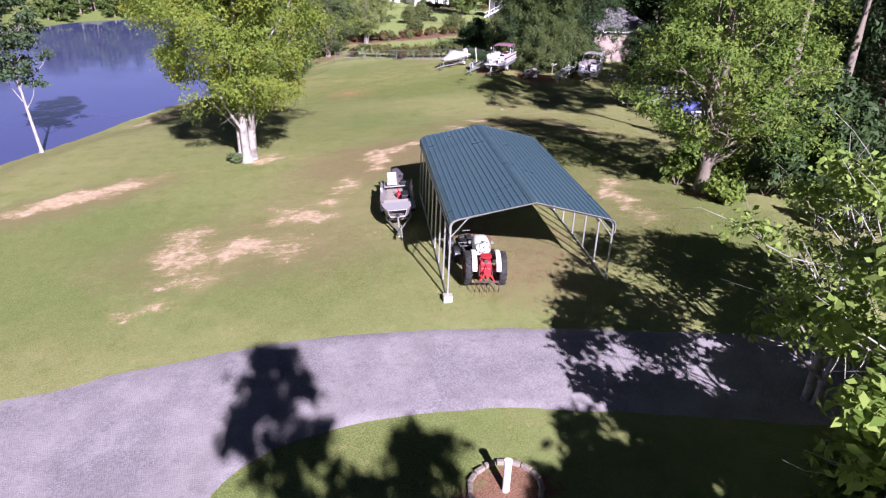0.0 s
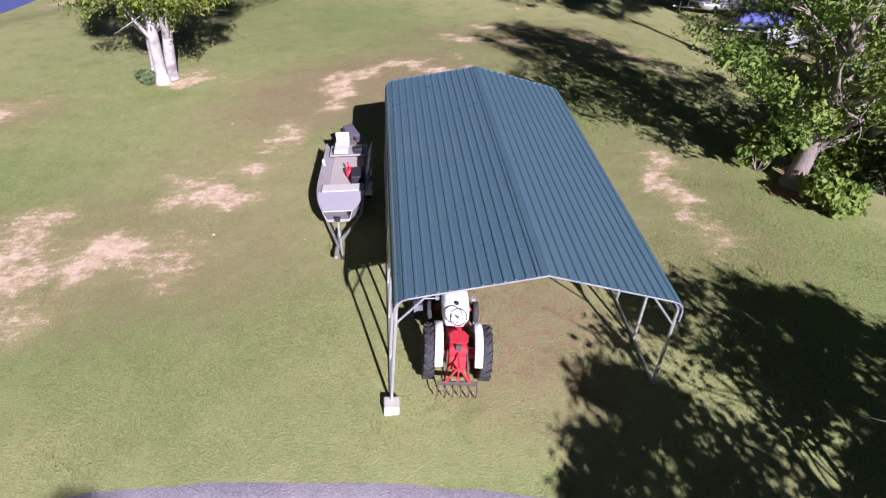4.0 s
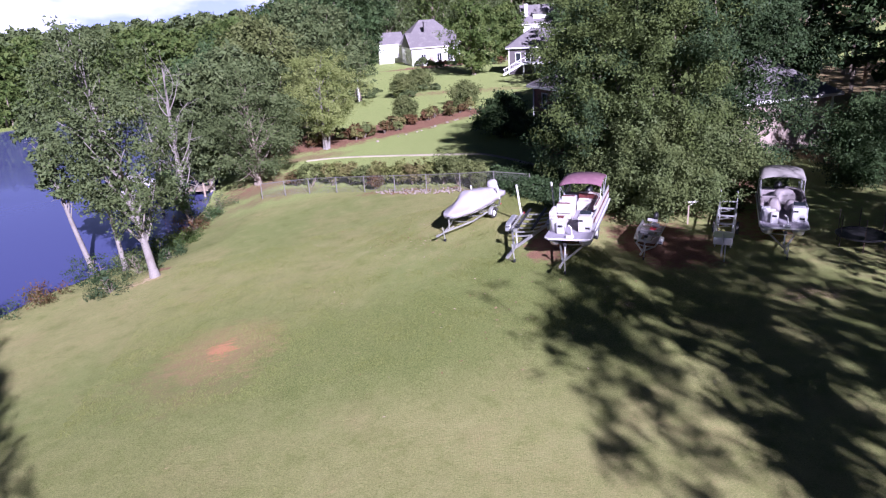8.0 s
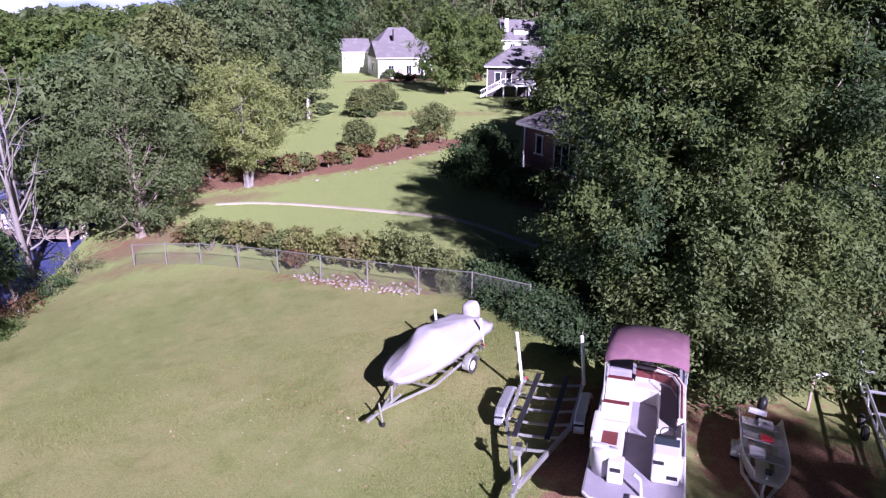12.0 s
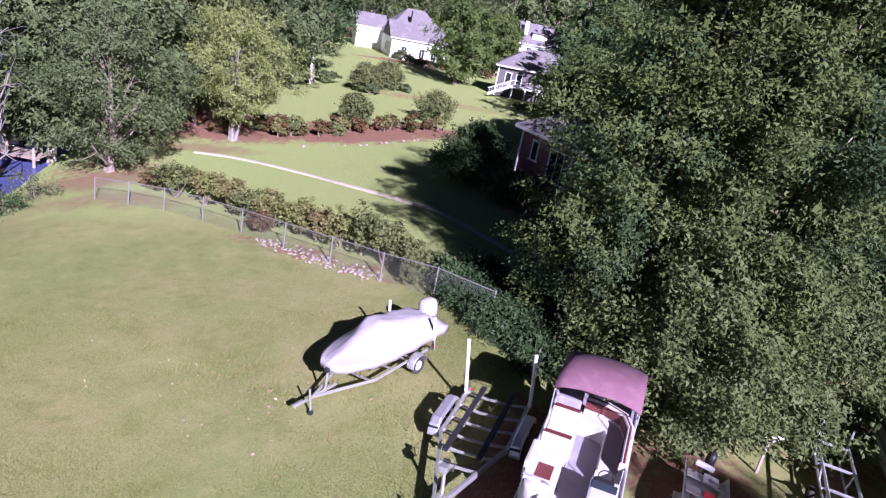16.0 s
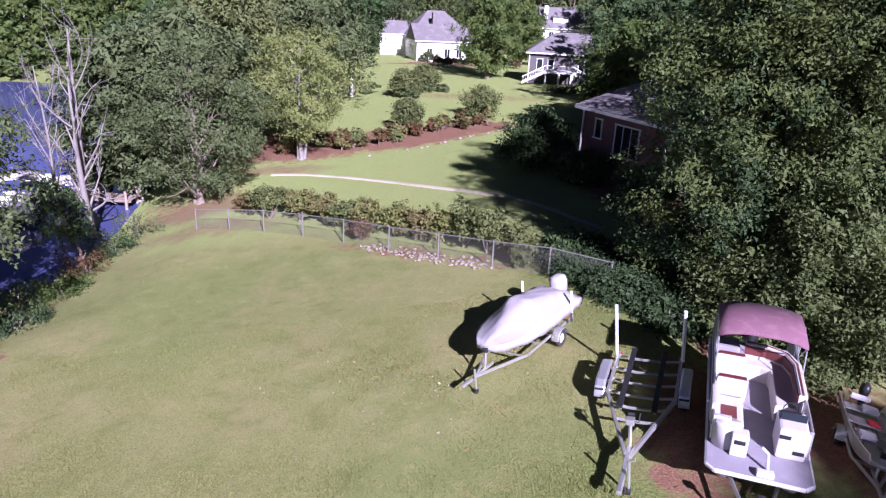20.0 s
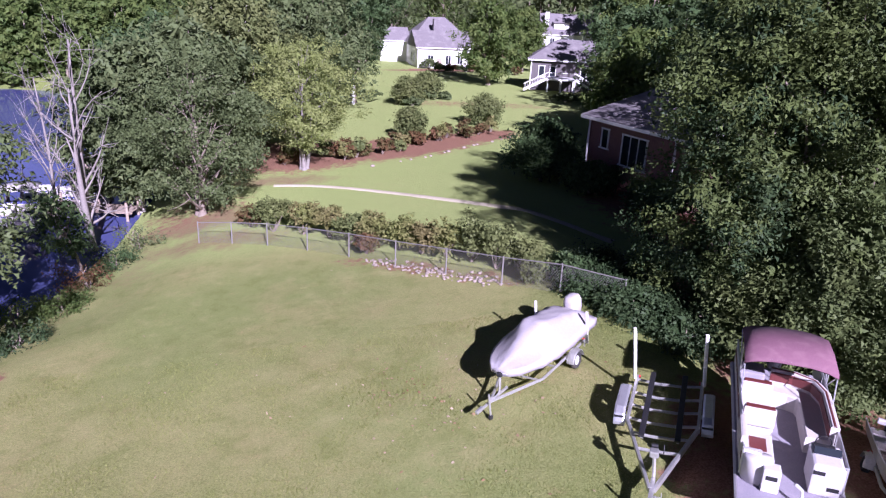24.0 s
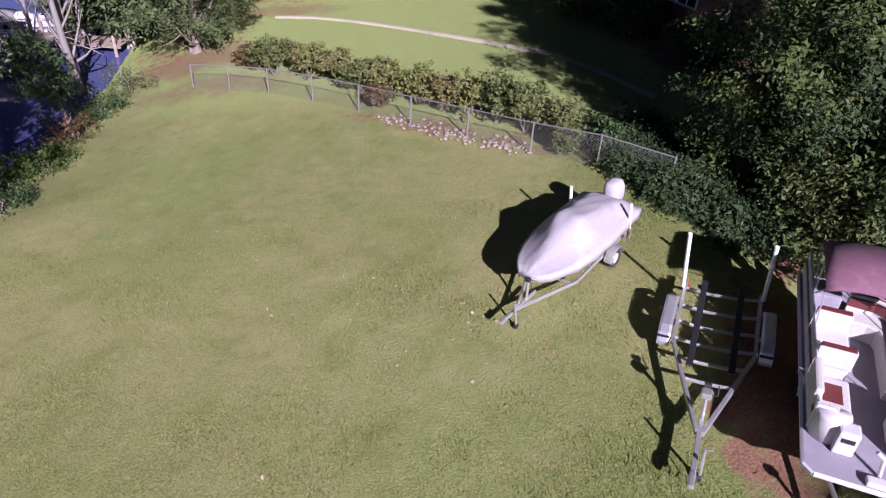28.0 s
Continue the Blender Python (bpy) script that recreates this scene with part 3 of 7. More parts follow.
def ribbon(name, left, right, lift, material, across=10, along=6):
    """A strip of ground between two lines of places."""
    def dense(line):
        p = np.array(line, float)
        t = np.arange(len(p))
        tt = np.linspace(0, len(p) - 1, (len(p) - 1) * along + 1)
        return np.stack([smooth_curve(t, p[:, 0], tt, 0.35), smooth_curve(t, p[:, 1], tt, 0.35)], 1)
    a, b = dense(left), dense(right)
    verts, faces = [], []
    for k in range(len(a)):
        for j in range(across + 1):
            q = a[k] + (b[k] - a[k]) * j / across
            if j in (0, across):
                q = q + 0.10 * np.array([noise.noise((k * 0.9, j, 1.0)), noise.noise((k * 0.9, j, 7.0))])
            verts.append((q[0], q[1], gz(q[0], q[1]) + (lift if 0 < j < across else -0.03)))
    w = across + 1
    for k in range(len(a) - 1):
        for j in range(across):
            faces.append((k * w + j, k * w + j + 1, (k + 1) * w + j + 1, (k + 1) * w + j))
    me = bpy.data.meshes.new(name)
    me.from_pydata(verts, [], faces)
    me.polygons.foreach_set("use_smooth", [True] * len(faces))
    me.materials.append(material)
    return new(name, me)


road = ribbon("road", ((-40, -7), (-24, -4.6), (-15.5, -2.8), (-12.0, -2.1), (-8.2, -1.6), (-5.1, -1.3), (-0.65, -1.7), (3.5, -2.5), (9.0, -3.9), (18, -6), (40, -10), (95, -20)),
              ((-40, -26), (-24, -26), (-14, -22), (-8.2, -12.5), (-7.6, -8.6), (-5.8, -6.5), (-1.5, -5.9), (2.5, -6.5), (8.0, -8.0), (17, -10.4), (39, -14.5), (94, -24.5)), 0.05, ROAD, 14, 5)
tagged(road, "pale grey packed gravel drive with dark stains", "road", kind="structure")
path = ribbon("footpath", ((-3.9, 87.6), (-0.2, 87.1), (5.2, 83.6), (10.1, 79.3), (14.1, 74.9), (16.2, 72.4)),
              ((-3.9, 87.0), (-0.2, 86.5), (5.0, 83.0), (9.8, 78.6), (13.7, 74.3), (15.7, 71.9)), 0.06, surface("path_concrete", (0.44, 0.40, 0.28), 0.9, 0, 0.14, 3, 0.3, (0.30, 0.26, 0.18), 0.5), 4, 5)
tagged(path, "narrow pale concrete footpath across the neighbour's lawn", "path", kind="structure")

bm = slab([(-420, -300), (-8, -300), (-8, 160), (-420, 160)], LAKE - 3.0, LAKE)
tagged(part("water", bm, WATER), "calm dark blue lake reflecting trees and sky", "lake", kind="structure")

# ---- trees ----
def quad_mesh(name, verts, material):
    """A mesh of loose faces from an array of (n, corners, 3)."""
    n, q = verts.shape[:2]
    me = bpy.data.meshes.new(name)
    me.vertices.add(n * q)
    me.vertices.foreach_set("co", verts.reshape(-1).astype(np.float32))
    me.loops.add(n * q)
    me.loops.foreach_set("vertex_index", np.arange(n * q, dtype=np.int32))
    me.polygons.add(n)
    me.polygons.foreach_set("loop_start", np.arange(0, n * q, q, dtype=np.int32))
    me.polygons.foreach_set("loop_total", np.full(n, q, dtype=np.int32))
    me.update(calc_edges=True)
    me.materials.append(material)
    return me


def leaf_cloud(rng, lobes, count, size, tuft=0.45, per=14, flat=0.5, simple=False):
    """Leaves in tufts that sit towards the skin of the lobes; lobes are rows of x, y, z, rx, ry, rz."""
    lobes = np.asarray(lobes, float)
    vol = (lobes[:, 3] * lobes[:, 4] + lobes[:, 3] * lobes[:, 5]) ** 1.0
    tufts = max(1, count // per)
    which = rng.choice(len(lobes), tufts, p=vol / vol.sum())
    d = rng.normal(size=(tufts, 3))
    d /= np.linalg.norm(d, axis=1)[:, None]
    d[:, 2] = np.where(d[:, 2] < -0.55, -d[:, 2], d[:, 2])
    r = 1.0 - 0.45 * rng.random(tufts) ** 1.6 + rng.normal(0, 0.07, tufts)
    c = lobes[which, :3] + d * r[:, None] * lobes[which, 3:6]
    c = np.repeat(c, per, 0) + rng.normal(0, tuft * 0.42, (tufts * per, 3)) * (1, 1, 0.6)
    out = np.repeat(d, per, 0)
    n = len(c)
    nrm = out * 0.7 + rng.normal(0, 0.65, (n, 3)) + (0, 0, flat)
    nrm /= np.linalg.norm(nrm, axis=1)[:, None]
    a = np.cross(nrm, rng.normal(size=(n, 3)))
    a /= np.linalg.norm(a, axis=1)[:, None] + 1e-9
    b = np.cross(nrm, a)
    s = size * rng.uniform(0.6, 1.35, (n, 1))
    a, b = a * s, b * s * 0.52
    fold = nrm * s * 0.16
    if simple:
        return np.stack([c - a, c + a * 0.9 - b * 0.7, c + a * 0.15 + b * 1.5 + fold], 1)
    return np.stack([c - a, c - b + fold, c + a * 0.95, c + b + fold], 1)


def spray_crown(rng, height, base, spread, shape, lean, offset, count, size, gaps=0.5, droop=0.35, per=10, reach=0.55, lump=1.0, core=0.10, tier=0.0):
    """Leaves in short drooping sprays through a ragged crown with gaps between its boughs."""
    tufts = int(count / per * 2.4)
    t = rng.random(tufts)
    w = spread * np.sin(np.pi * np.clip(t ** shape * 0.92 + 0.06, 0.06, 1)) ** 0.6
    keep = rng.random(tufts) < (w / spread) + 0.12
    t, w = t[keep], w[keep]
    a = rng.uniform(0, 2 * math.pi, len(t))
    p1, p2, p3 = rng.uniform(0, 6.28, 3)
    w = w * (1 + 0.16 * np.sin(3 * a + p1 + 9 * t) + 0.13 * np.sin(5 * a + p2 - 13 * t) + 0.09 * np.sin(9 * a + p3 + 23 * t))
    r = w * (1 - 0.62 * rng.random(len(t)) ** 1.8)
    z = base + (height - base) * (t + 0.03 * np.sin(4 * a + p2))
    d = np.stack([np.cos(a), np.sin(a), np.zeros(len(t))], 1)
    c = np.stack([lean[0] * z / height + offset[0], lean[1] * z / height + offset[1], z], 1) + d * r[:, None]
    g, b = np.zeros(len(t)), np.zeros(len(t))
    for i in range(12):
        k = rng.normal(size=3) * (1, 1, 1.9 if tier else 0.9)
        k *= 2 * math.pi / ((rng.uniform(0.14, 0.3) if i % 2 else rng.uniform(0.36, 0.75)) * spread + 0.3) / np.linalg.norm(k)
        wave = np.sin(c @ k + rng.uniform(0, 6.28))
        g += wave
        b += wave * (0 if i % 2 else 1)
    c = c + d * (b * 0.10 * lump * w)[:, None] + np.outer(b, (0, 0, 0.035 * lump)) * spread
    if tier:
        c[:, 2] += tier * 0.15 * np.sin(2 * math.pi * (c[:, 2] + 0.25 * r) / tier)
    inner = rng.permutation(len(c))[:max(20, int(count * core))]
    axis = np.stack([lean[0] * z[inner] / height + offset[0], lean[1] * z[inner] / height + offset[1], z[inner]], 1)
    deep = axis + (c[inner] - axis) * rng.uniform(0.15, 0.7, (len(inner), 1))
    stay = g + 1.2 * rng.normal(size=len(g)) * (1 - r / w) > gaps - 0.6
    c, d = c[stay], d[stay]
    if len(c) * per > count:
        pick = rng.permutation(len(c))[:count // per]
        c, d = c[pick], d[pick]
    n = len(c)
    d = d * 0.8 + rng.normal(0, 0.55, (n, 3)) + (0, 0, 0.15 - droop)
    d /= np.linalg.norm(d, axis=1)[:, None]
    s = np.tile(np.linspace(0, reach, per), n)[:, None]
    d = np.repeat(d, per, 0)
    c = np.repeat(c, per, 0) + d * s - (0, 0, 0.5) * s * s * droop * 2 + rng.normal(0, 0.09 + size * 0.5, (n * per, 3))
    face = d[::per] * 0.55 + rng.normal(0, 0.42, (n, 3)) + (0, 0, 0.6)
    face /= np.linalg.norm(face, axis=1)[:, None]
    n = len(c)
    nrm = np.repeat(face, per, 0) + rng.normal(0, 0.36, (n, 3))
    nrm /= np.linalg.norm(nrm, axis=1)[:, None]
    u = np.cross(nrm, d + rng.normal(0, 0.8, (n, 3)))
    u /= np.linalg.norm(u, axis=1)[:, None] + 1e-9
    v = np.cross(nrm, u)
    q = size * rng.uniform(0.6, 1.35, (n, 1))
    skin = np.stack([c - v * q, c + v * q * 0.9 - u * q * 0.40, c + v * q * 0.15 + u * q * 0.62], 1)
    return np.concatenate([skin, deep[:, None, :] + rng.normal(0, size * 1.4, (len(deep), 3, 3))])


def limb_path(rng, a, b, bend, steps=5):
    a, b = np.array(a, float), np.array(b, float)
    off = rng.normal(0, bend, 3)
    return [a + (b - a) * t + off * math.sin(math.pi * t) * np.linalg.norm(b - a) for t in np.linspace(0, 1, steps)]


def add_limb(bm, pts, r0, r1, sides=7):
    ring0 = None
    n = len(pts)
    for i, p in enumerate(pts):
        d = Vector(pts[min(i + 1, n - 1)]) - Vector(pts[max(i - 1, 0)])
        q = d.to_track_quat("Z", "Y")
        r = r0 + (r1 - r0) * i / (n - 1)
        ring = [bm.verts.new(Vector(p) + q @ Vector((r * math.cos(2 * math.pi * k / sides), r * math.sin(2 * math.pi * k / sides), 0))) for k in range(sides)]
        if ring0:
            for k in range(sides):
                bm.faces.new((ring0[k], ring0[(k + 1) % sides], ring[(k + 1) % sides], ring[k]))
        ring0 = ring
    bm.faces.new(ring0)


def tree(seed, x, y, height, spread, base, trunk, leaf, label, bark=BARK, count=16000, size=0.2, lobes=16, lean=(0, 0), stems=1, twigs=0, name="tree", tuft=0.5, shape=1.0, offset=(0, 0), limbs=True, lump=1.0, simple=False, gaps=0.5, droop=0.35, core=0.10, tier=0.0, fork=0.32):
    """A tree with a tapered trunk, limbs, and a crown of leaf tufts. base: height of the crown's underside; shape: below 1 wider low, above 1 wider high."""
    rng = np.random.default_rng(seed)
    ob = thing(name, at_ground(x, y, 0, -0.12), label, "tree" if name == "tree" else name.replace("_", " "))
    top = np.array([lean[0], lean[1], height * 0.93])
    mid = np.array([lean[0] * 0.5 + offset[0], lean[1] * 0.5 + offset[1], 0.0])
    rows, ends = [], []
    for i in range(lobes):
        t = (i + 0.5) / lobes
        z = base + (height - base) * t
        w = spread * (math.sin(math.pi * min(1, max(0.06, t ** shape * 0.92 + 0.06))) ** 0.6)
        a = i * 2.4 + rng.uniform(-0.5, 0.5)
        r = w * rng.uniform(0.3, 0.9)
        c = np.array([lean[0] * z / height + offset[0] + r * math.cos(a), lean[1] * z / height + offset[1] + r * math.sin(a), z])
        k = spread * rng.uniform(0.17, 0.31) * lump
        rows.append((*c, k, k, min(k * 0.72, (height - base) * 0.32)))
        ends.append(c)
    bm = bmesh.new()
    for s in range(stems):
        foot = np.array([0, 0, 0]) if stems == 1 else np.array([math.cos(s * 2.2 + 2.6) * trunk * 1.2, math.sin(s * 2.2 + 2.6) * trunk * 1.2, 0])
        tip = top if s == 0 else top * 0.8 + np.array([math.cos(s * 2.2 + 2.6) * spread * fork, math.sin(s * 2.2 + 2.6) * spread * fork, 0])
        pts = limb_path(rng, foot, tip, 0.02, 9)
        add_limb(bm, [pts[0], pts[0] + (pts[1] - pts[0]) * 0.35], trunk * 1.4, trunk * 1.02, 10)
        add_limb(bm, [pts[0] + (pts[1] - pts[0]) * 0.3] + pts[1:], trunk, trunk * 0.14, 9)
        if limbs:
            for c in ends[s::stems]:
                z0 = max(base * 0.6, c[2] - (0.25 + 0.3 * rng.random()) * (height - base) * 0.6)
                f = min(0.97, z0 / max(0.1, tip[2]))
                j = f * 8
                a0 = pts[int(j)] + (pts[min(8, int(j) + 1)] - pts[int(j)]) * (j - int(j))
                rr = trunk * (1 - 0.86 * f)
                lp = limb_path(rng, a0, c, 0.06, 5)
                add_limb(bm, lp, max(0.02, rr * 0.5), 0.015, 5)
                for _ in range(twigs):
                    q = np.array(c) + rng.normal(0, spread * 0.22, 3)
                    add_limb(bm, limb_path(rng, lp[3], q, 0.08, 4), max(0.012, rr * 0.16), 0.006, 4)
    part("trunk", bm, bark, ob, smooth=True)
    if leaf is not None and count:
        cloud = spray_crown(rng, height, base, spread, shape, lean, offset, count, size, gaps, droop, lump=lump, core=core, tier=tier) if simple else leaf_cloud(rng, rows, count, size, tuft)
        me = quad_mesh("crown", cloud, leaf)
        new("crown", me).parent = ob
    return ob


def shrub(seed, x, y, r, h, leaf, label, count=1600, size=0.1, name="shrub", group="", dz=0.0):
    rng = np.random.default_rng(seed)
    ob = thing(name, at_ground(x, y, 0, dz), label, name.replace("_", " "), group)
    rows = []
    for i in range(6):
        a = i * 2.4 + rng.uniform(-0.4, 0.4)
        q = r * rng.uniform(0.2, 0.6)
        rows.append((q * math.cos(a), q * math.sin(a), h * rng.uniform(0.32, 0.66), r * 0.5, r * 0.5, h * 0.34))
    bm = bmesh.new()
    for row in rows:
        add_limb(bm, limb_path(rng, (0, 0, -0.05), row[:3], 0.08, 4), 0.03, 0.01, 4)
    part("stem", bm, BARK, ob)
    new("foliage", quad_mesh("foliage", leaf_cloud(rng, rows, count, size, 0.25), leaf)).parent = ob
    return ob


# trees of the lawn and the shore
tree(1, -10.3, 21.6, 17.6, 4.8, 3.6, 0.29, LEAF_LAKESIDE, "yellow-green lakeside tree with three pale trunks on the lawn", BARK_PALE, 150000, 0.088, 50, stems=3, twigs=1, shape=0.9, offset=(-0.2, 0), simple=True, gaps=1.8, droop=0.5, lump=1.15, core=0.09, fork=0.2)
tree(2, 14.2, 9.0, 12.6, 3.3, 2.5, 0.34, LEAF_BRIGHT, "broad bright green tree beside the metal carport", BARK, 70000, 0.10, 44, twigs=2, shape=0.68, lean=(-1.4, -1.6), offset=(0.9, 0), simple=True, gaps=2.6, lump=1.5, core=0.02, tier=1.3, droop=0.15)
tree(3, 8.2, -12.8, 8.6, 3.3, 2.6, 0.13, LEAF_FRESH, "young open-branched tree at the edge of the drive", BARK_PALE, 7500, 0.15, 30, twigs=5, stems=3, tuft=0.5, lump=0.75)
tree(4, 9.9, -7.4, 7.4, 3.2, 1.8, 0.12, LEAF_FRESH, "slender leafy tree at the edge of the drive", BARK_PALE, 6200, 0.12, 30, twigs=5, stems=3, tuft=0.5, lump=0.75)
tree(14, 13.2, -10.2, 8.6, 3.2, 1.4, 0.14, LEAF_MID, "leafy tree behind the saplings by the drive", BARK, 8000, 0.16, 24, twigs=3, tuft=0.55)
tree(5, -10.5, 62.3, 14.4, 2.5, 3.4, 0.25, LEAF_DEEP, "leaning grey-green tree on the lake bank", BARK_GREY, 44000, 0.105, 44, lean=(-2.2, 0.4), twigs=1, offset=(0.2, 0), lump=1.2, simple=True, gaps=2.2, core=0.015)
tree(6, -16.6, 68.6, 11.0, 1.6, 5.0, 0.2, LEAF_DEEP, "slender pale-trunked tree at the water's edge", BARK_GREY, 4000, 0.17, 24, lean=(-1.2, 0), twigs=2)
tree(7, -13.6, 66.3, 10.0, 1.5, 4.5, 0.18, LEAF_DEEP, "slender pale-trunked tree at the water's edge", BARK_GREY, 3500, 0.17, 22, lean=(-0.6, 0), twigs=2)
tree(8, -12.9, 80.5, 13.0, 3.2, 2.6, 0.24, None, "bare dead grey tree on the lake bank", BARK_GREY, 0, 0.2, 20, twigs=5, stems=2)
tree(15, -15.4, 81.5, 11.0, 2.4, 3.0, 0.16, None, "bare dead grey tree on the lake bank", BARK_GREY, 0, 0.2, 18, twigs=7)
tree(9, -7.2, 83.2, 9.4, 3.3, 0.9, 0.24, LEAF_DEEP, "wide dark green tree on the lake bank by the fence", BARK, 46000, 0.10, 50, twigs=1, stems=2, shape=0.9, lump=1.5, simple=True, gaps=2.3, core=0.012, tier=1.25, droop=0.15)
tree(11, -1.6, 91.6, 9.2, 2.6, 1.9, 0.17, LEAF_YELLOW, "yellow-green tree beside a mulched flower bed", BARK_GREY, 60000, 0.09, 40, stems=3, shape=1.05, offset=(0.3, 0), lump=1.5, simple=True, gaps=2.5, core=0.02, droop=0.1)
tree(12, 1.4, 128.5, 26.0, 4.6, 6.0, 0.45, LEAF_DARK, "tall dark pine beside the neighbour's lawn", BARK, 44000, 0.22, 80, shape=0.7, tuft=0.6, lump=0.8, simple=True, gaps=1.5)
tree(13, -3.5, 133.0, 17.0, 6.0, 2.0, 0.4, LEAF_DARK, "tall dark tree beside the neighbour's lawn", BARK, 26000, 0.24, 50, shape=0.8, tuft=0.6, lump=0.8, simple=True, gaps=1.5)
tree(16, -11.2, 74.6, 4.6, 0.8, 1.8, 0.10, LEAF_DARK, "small dark leafy tree leaning over the water", BARK, 4500, 0.13, 26, lean=(-1.5, 0.3), simple=True, gaps=2.8, core=0.005)
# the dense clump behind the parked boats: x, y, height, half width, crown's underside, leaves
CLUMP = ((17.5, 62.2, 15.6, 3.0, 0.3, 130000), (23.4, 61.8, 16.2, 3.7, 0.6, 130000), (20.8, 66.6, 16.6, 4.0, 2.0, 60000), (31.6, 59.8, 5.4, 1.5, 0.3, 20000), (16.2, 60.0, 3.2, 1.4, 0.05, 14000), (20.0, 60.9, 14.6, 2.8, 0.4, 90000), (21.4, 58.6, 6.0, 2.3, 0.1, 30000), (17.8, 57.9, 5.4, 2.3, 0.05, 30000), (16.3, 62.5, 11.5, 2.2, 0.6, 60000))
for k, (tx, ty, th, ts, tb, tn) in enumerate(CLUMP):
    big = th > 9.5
    # darker leaves paint the shaded trees, lighter ones the sunny low front
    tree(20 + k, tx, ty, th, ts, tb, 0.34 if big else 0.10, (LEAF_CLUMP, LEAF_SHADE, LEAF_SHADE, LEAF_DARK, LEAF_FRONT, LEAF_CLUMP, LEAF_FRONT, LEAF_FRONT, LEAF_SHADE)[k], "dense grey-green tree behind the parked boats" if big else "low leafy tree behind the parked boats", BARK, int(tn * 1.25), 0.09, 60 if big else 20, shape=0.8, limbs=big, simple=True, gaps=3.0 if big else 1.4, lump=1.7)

# ---- carport with tractor ----
def eave_profile(width, eave, ridge, drop):
    """The roof's line across the carport, from the left lip over the ridge to the right lip."""
    half = [(0.0, eave - drop), (0.0, eave - 0.14), (0.04, eave - 0.02), (0.13, eave + 0.07), (0.27, eave + 0.125), (width / 2, ridge)]
    return half + [(width - x, z) for x, z in half[-2::-1]]


def carport():
    W, L, eave, ridge = 6.2, 12.0, 3.0, 3.76
    ob = thing("carport", Matrix(), "open metal carport with a blue-green ribbed steel roof on the grass", "carport")
    line = eave_profile(W, eave, ridge, 0.42)
    p = np.array(line)
    seg = np.hypot(*np.diff(p, axis=0).T)
    run = np.concatenate([[0], np.cumsum(seg)])
    total = run[-1]

    def spot(s):
        x, z = np.interp(s, run, p[:, 0]), np.interp(s, run, p[:, 1])
        a, b = np.clip([s - 0.03, s + 0.03], 0, total)
        tx, tz = np.interp(b, run, p[:, 0]) - np.interp(a, run, p[:, 0]), np.interp(b, run, p[:, 1]) - np.interp(a, run, p[:, 1])
        k = math.hypot(tx, tz) or 1
        return x, z, -tz / k, tx / k
    pitch, cover = 0.2286, 0.9144
    panels = int(math.ceil(total / cover))
    start = (total - panels * cover) / 2
    for i in range(panels):
        s0, s1 = max(0, start + i * cover), min(total, start + (i + 1) * cover + 0.03)
        stops = {s0, s1}
        for r in range(-1, 6):
            c = start + i * cover + r * pitch + 0.02
            stops |= {c - 0.046, c - 0.02, c + 0.02, c + 0.046}
            stops |= {c + pitch * 0.36, c + pitch * 0.64}
        top, low = [], []
        for s in sorted(q for q in stops if s0 <= q <= s1):
            off = ((s - start - 0.02) / pitch + 0.5) % 1 - 0.5
            lift = 0.036 if abs(off) * pitch <= 0.0205 else 0.0
            x, z, nx, nz = spot(s)
            lay = 0.003 * (i % 2)
            top.append((x + nx * (lift + lay), z + nz * (lift + lay)))
            low.append((x + nx * (lift + lay - 0.004), z + nz * (lift + lay - 0.004)))
        ring = top + low[::-1]
        part("roof_panel", loft([[(x, -0.06, z) for x, z in ring], [(x, L + 0.06, z) for x, z in ring]]), STEEL_BLUE, ob)
    cap = [(W / 2 - 0.14, ridge - 0.008), (W / 2, ridge + 0.031), (W / 2 + 0.14, ridge - 0.008), (W / 2 + 0.14, ridge - 0.014), (W / 2, ridge + 0.025), (W / 2 - 0.14, ridge - 0.014)]
    part("ridge_cap", loft([[(x, -0.07, z) for x, z in cap], [(x, L + 0.07, z) for x, z in cap]]), STEEL_BLUE, ob)
    spots = [L * k / 8 for k in range(9)]
    for y in spots:
        yy = min(max(y, 0.03), L - 0.03)
        for x, side in ((0.05, 1), (W - 0.05, -1)):
            foot = gz(x, yy) + 0.08
            bm = box((x, yy, (foot + eave - 0.1) / 2), (0.06, 0.06, eave - 0.1 - foot), 0.008)
            part("post", bm, GALV, ob)
            bm = bmesh.new()
            add_tube(bm, (x, yy, eave - 0.62), (x + side * 0.62, yy, eave + 0.14), 0.026, sides=6)
            part("knee_brace", bm, GALV, ob)
        pts = [(x + (0.05 if x < W / 2 else -0.05), yy, z - 0.055) for x, z in line[1:-1]]
        part("rafter", tube(pts, 0.032, 6), GALV, ob)
    for x in (0.05, W - 0.05):
        for a, b in zip(spots[:-1], spots[1:]):
            part("base_rail", tube([(x, a, gz(x, a) + 0.06), (x, b, gz(x, b) + 0.06)], 0.035, 6), GALV, ob)
    edge = [(x, -0.075, z - 0.01) for x, z in line]
    part("front_trim", tube(edge, 0.018, 5), GALV, ob, "pale galvanised front edge")
    part("back_trim", tube([(x, L + 0.075, z + 0.012) for x, _, z in edge], 0.026, 5), STEEL_BLUE, ob)
    z = gz(0.05, 0.0)
    part("footing", box((0.05, -0.05, z + 0.06), (0.36, 0.36, 0.34), 0.04), CONCRETE, ob, "pale concrete block under the corner post")
    return ob


carport()


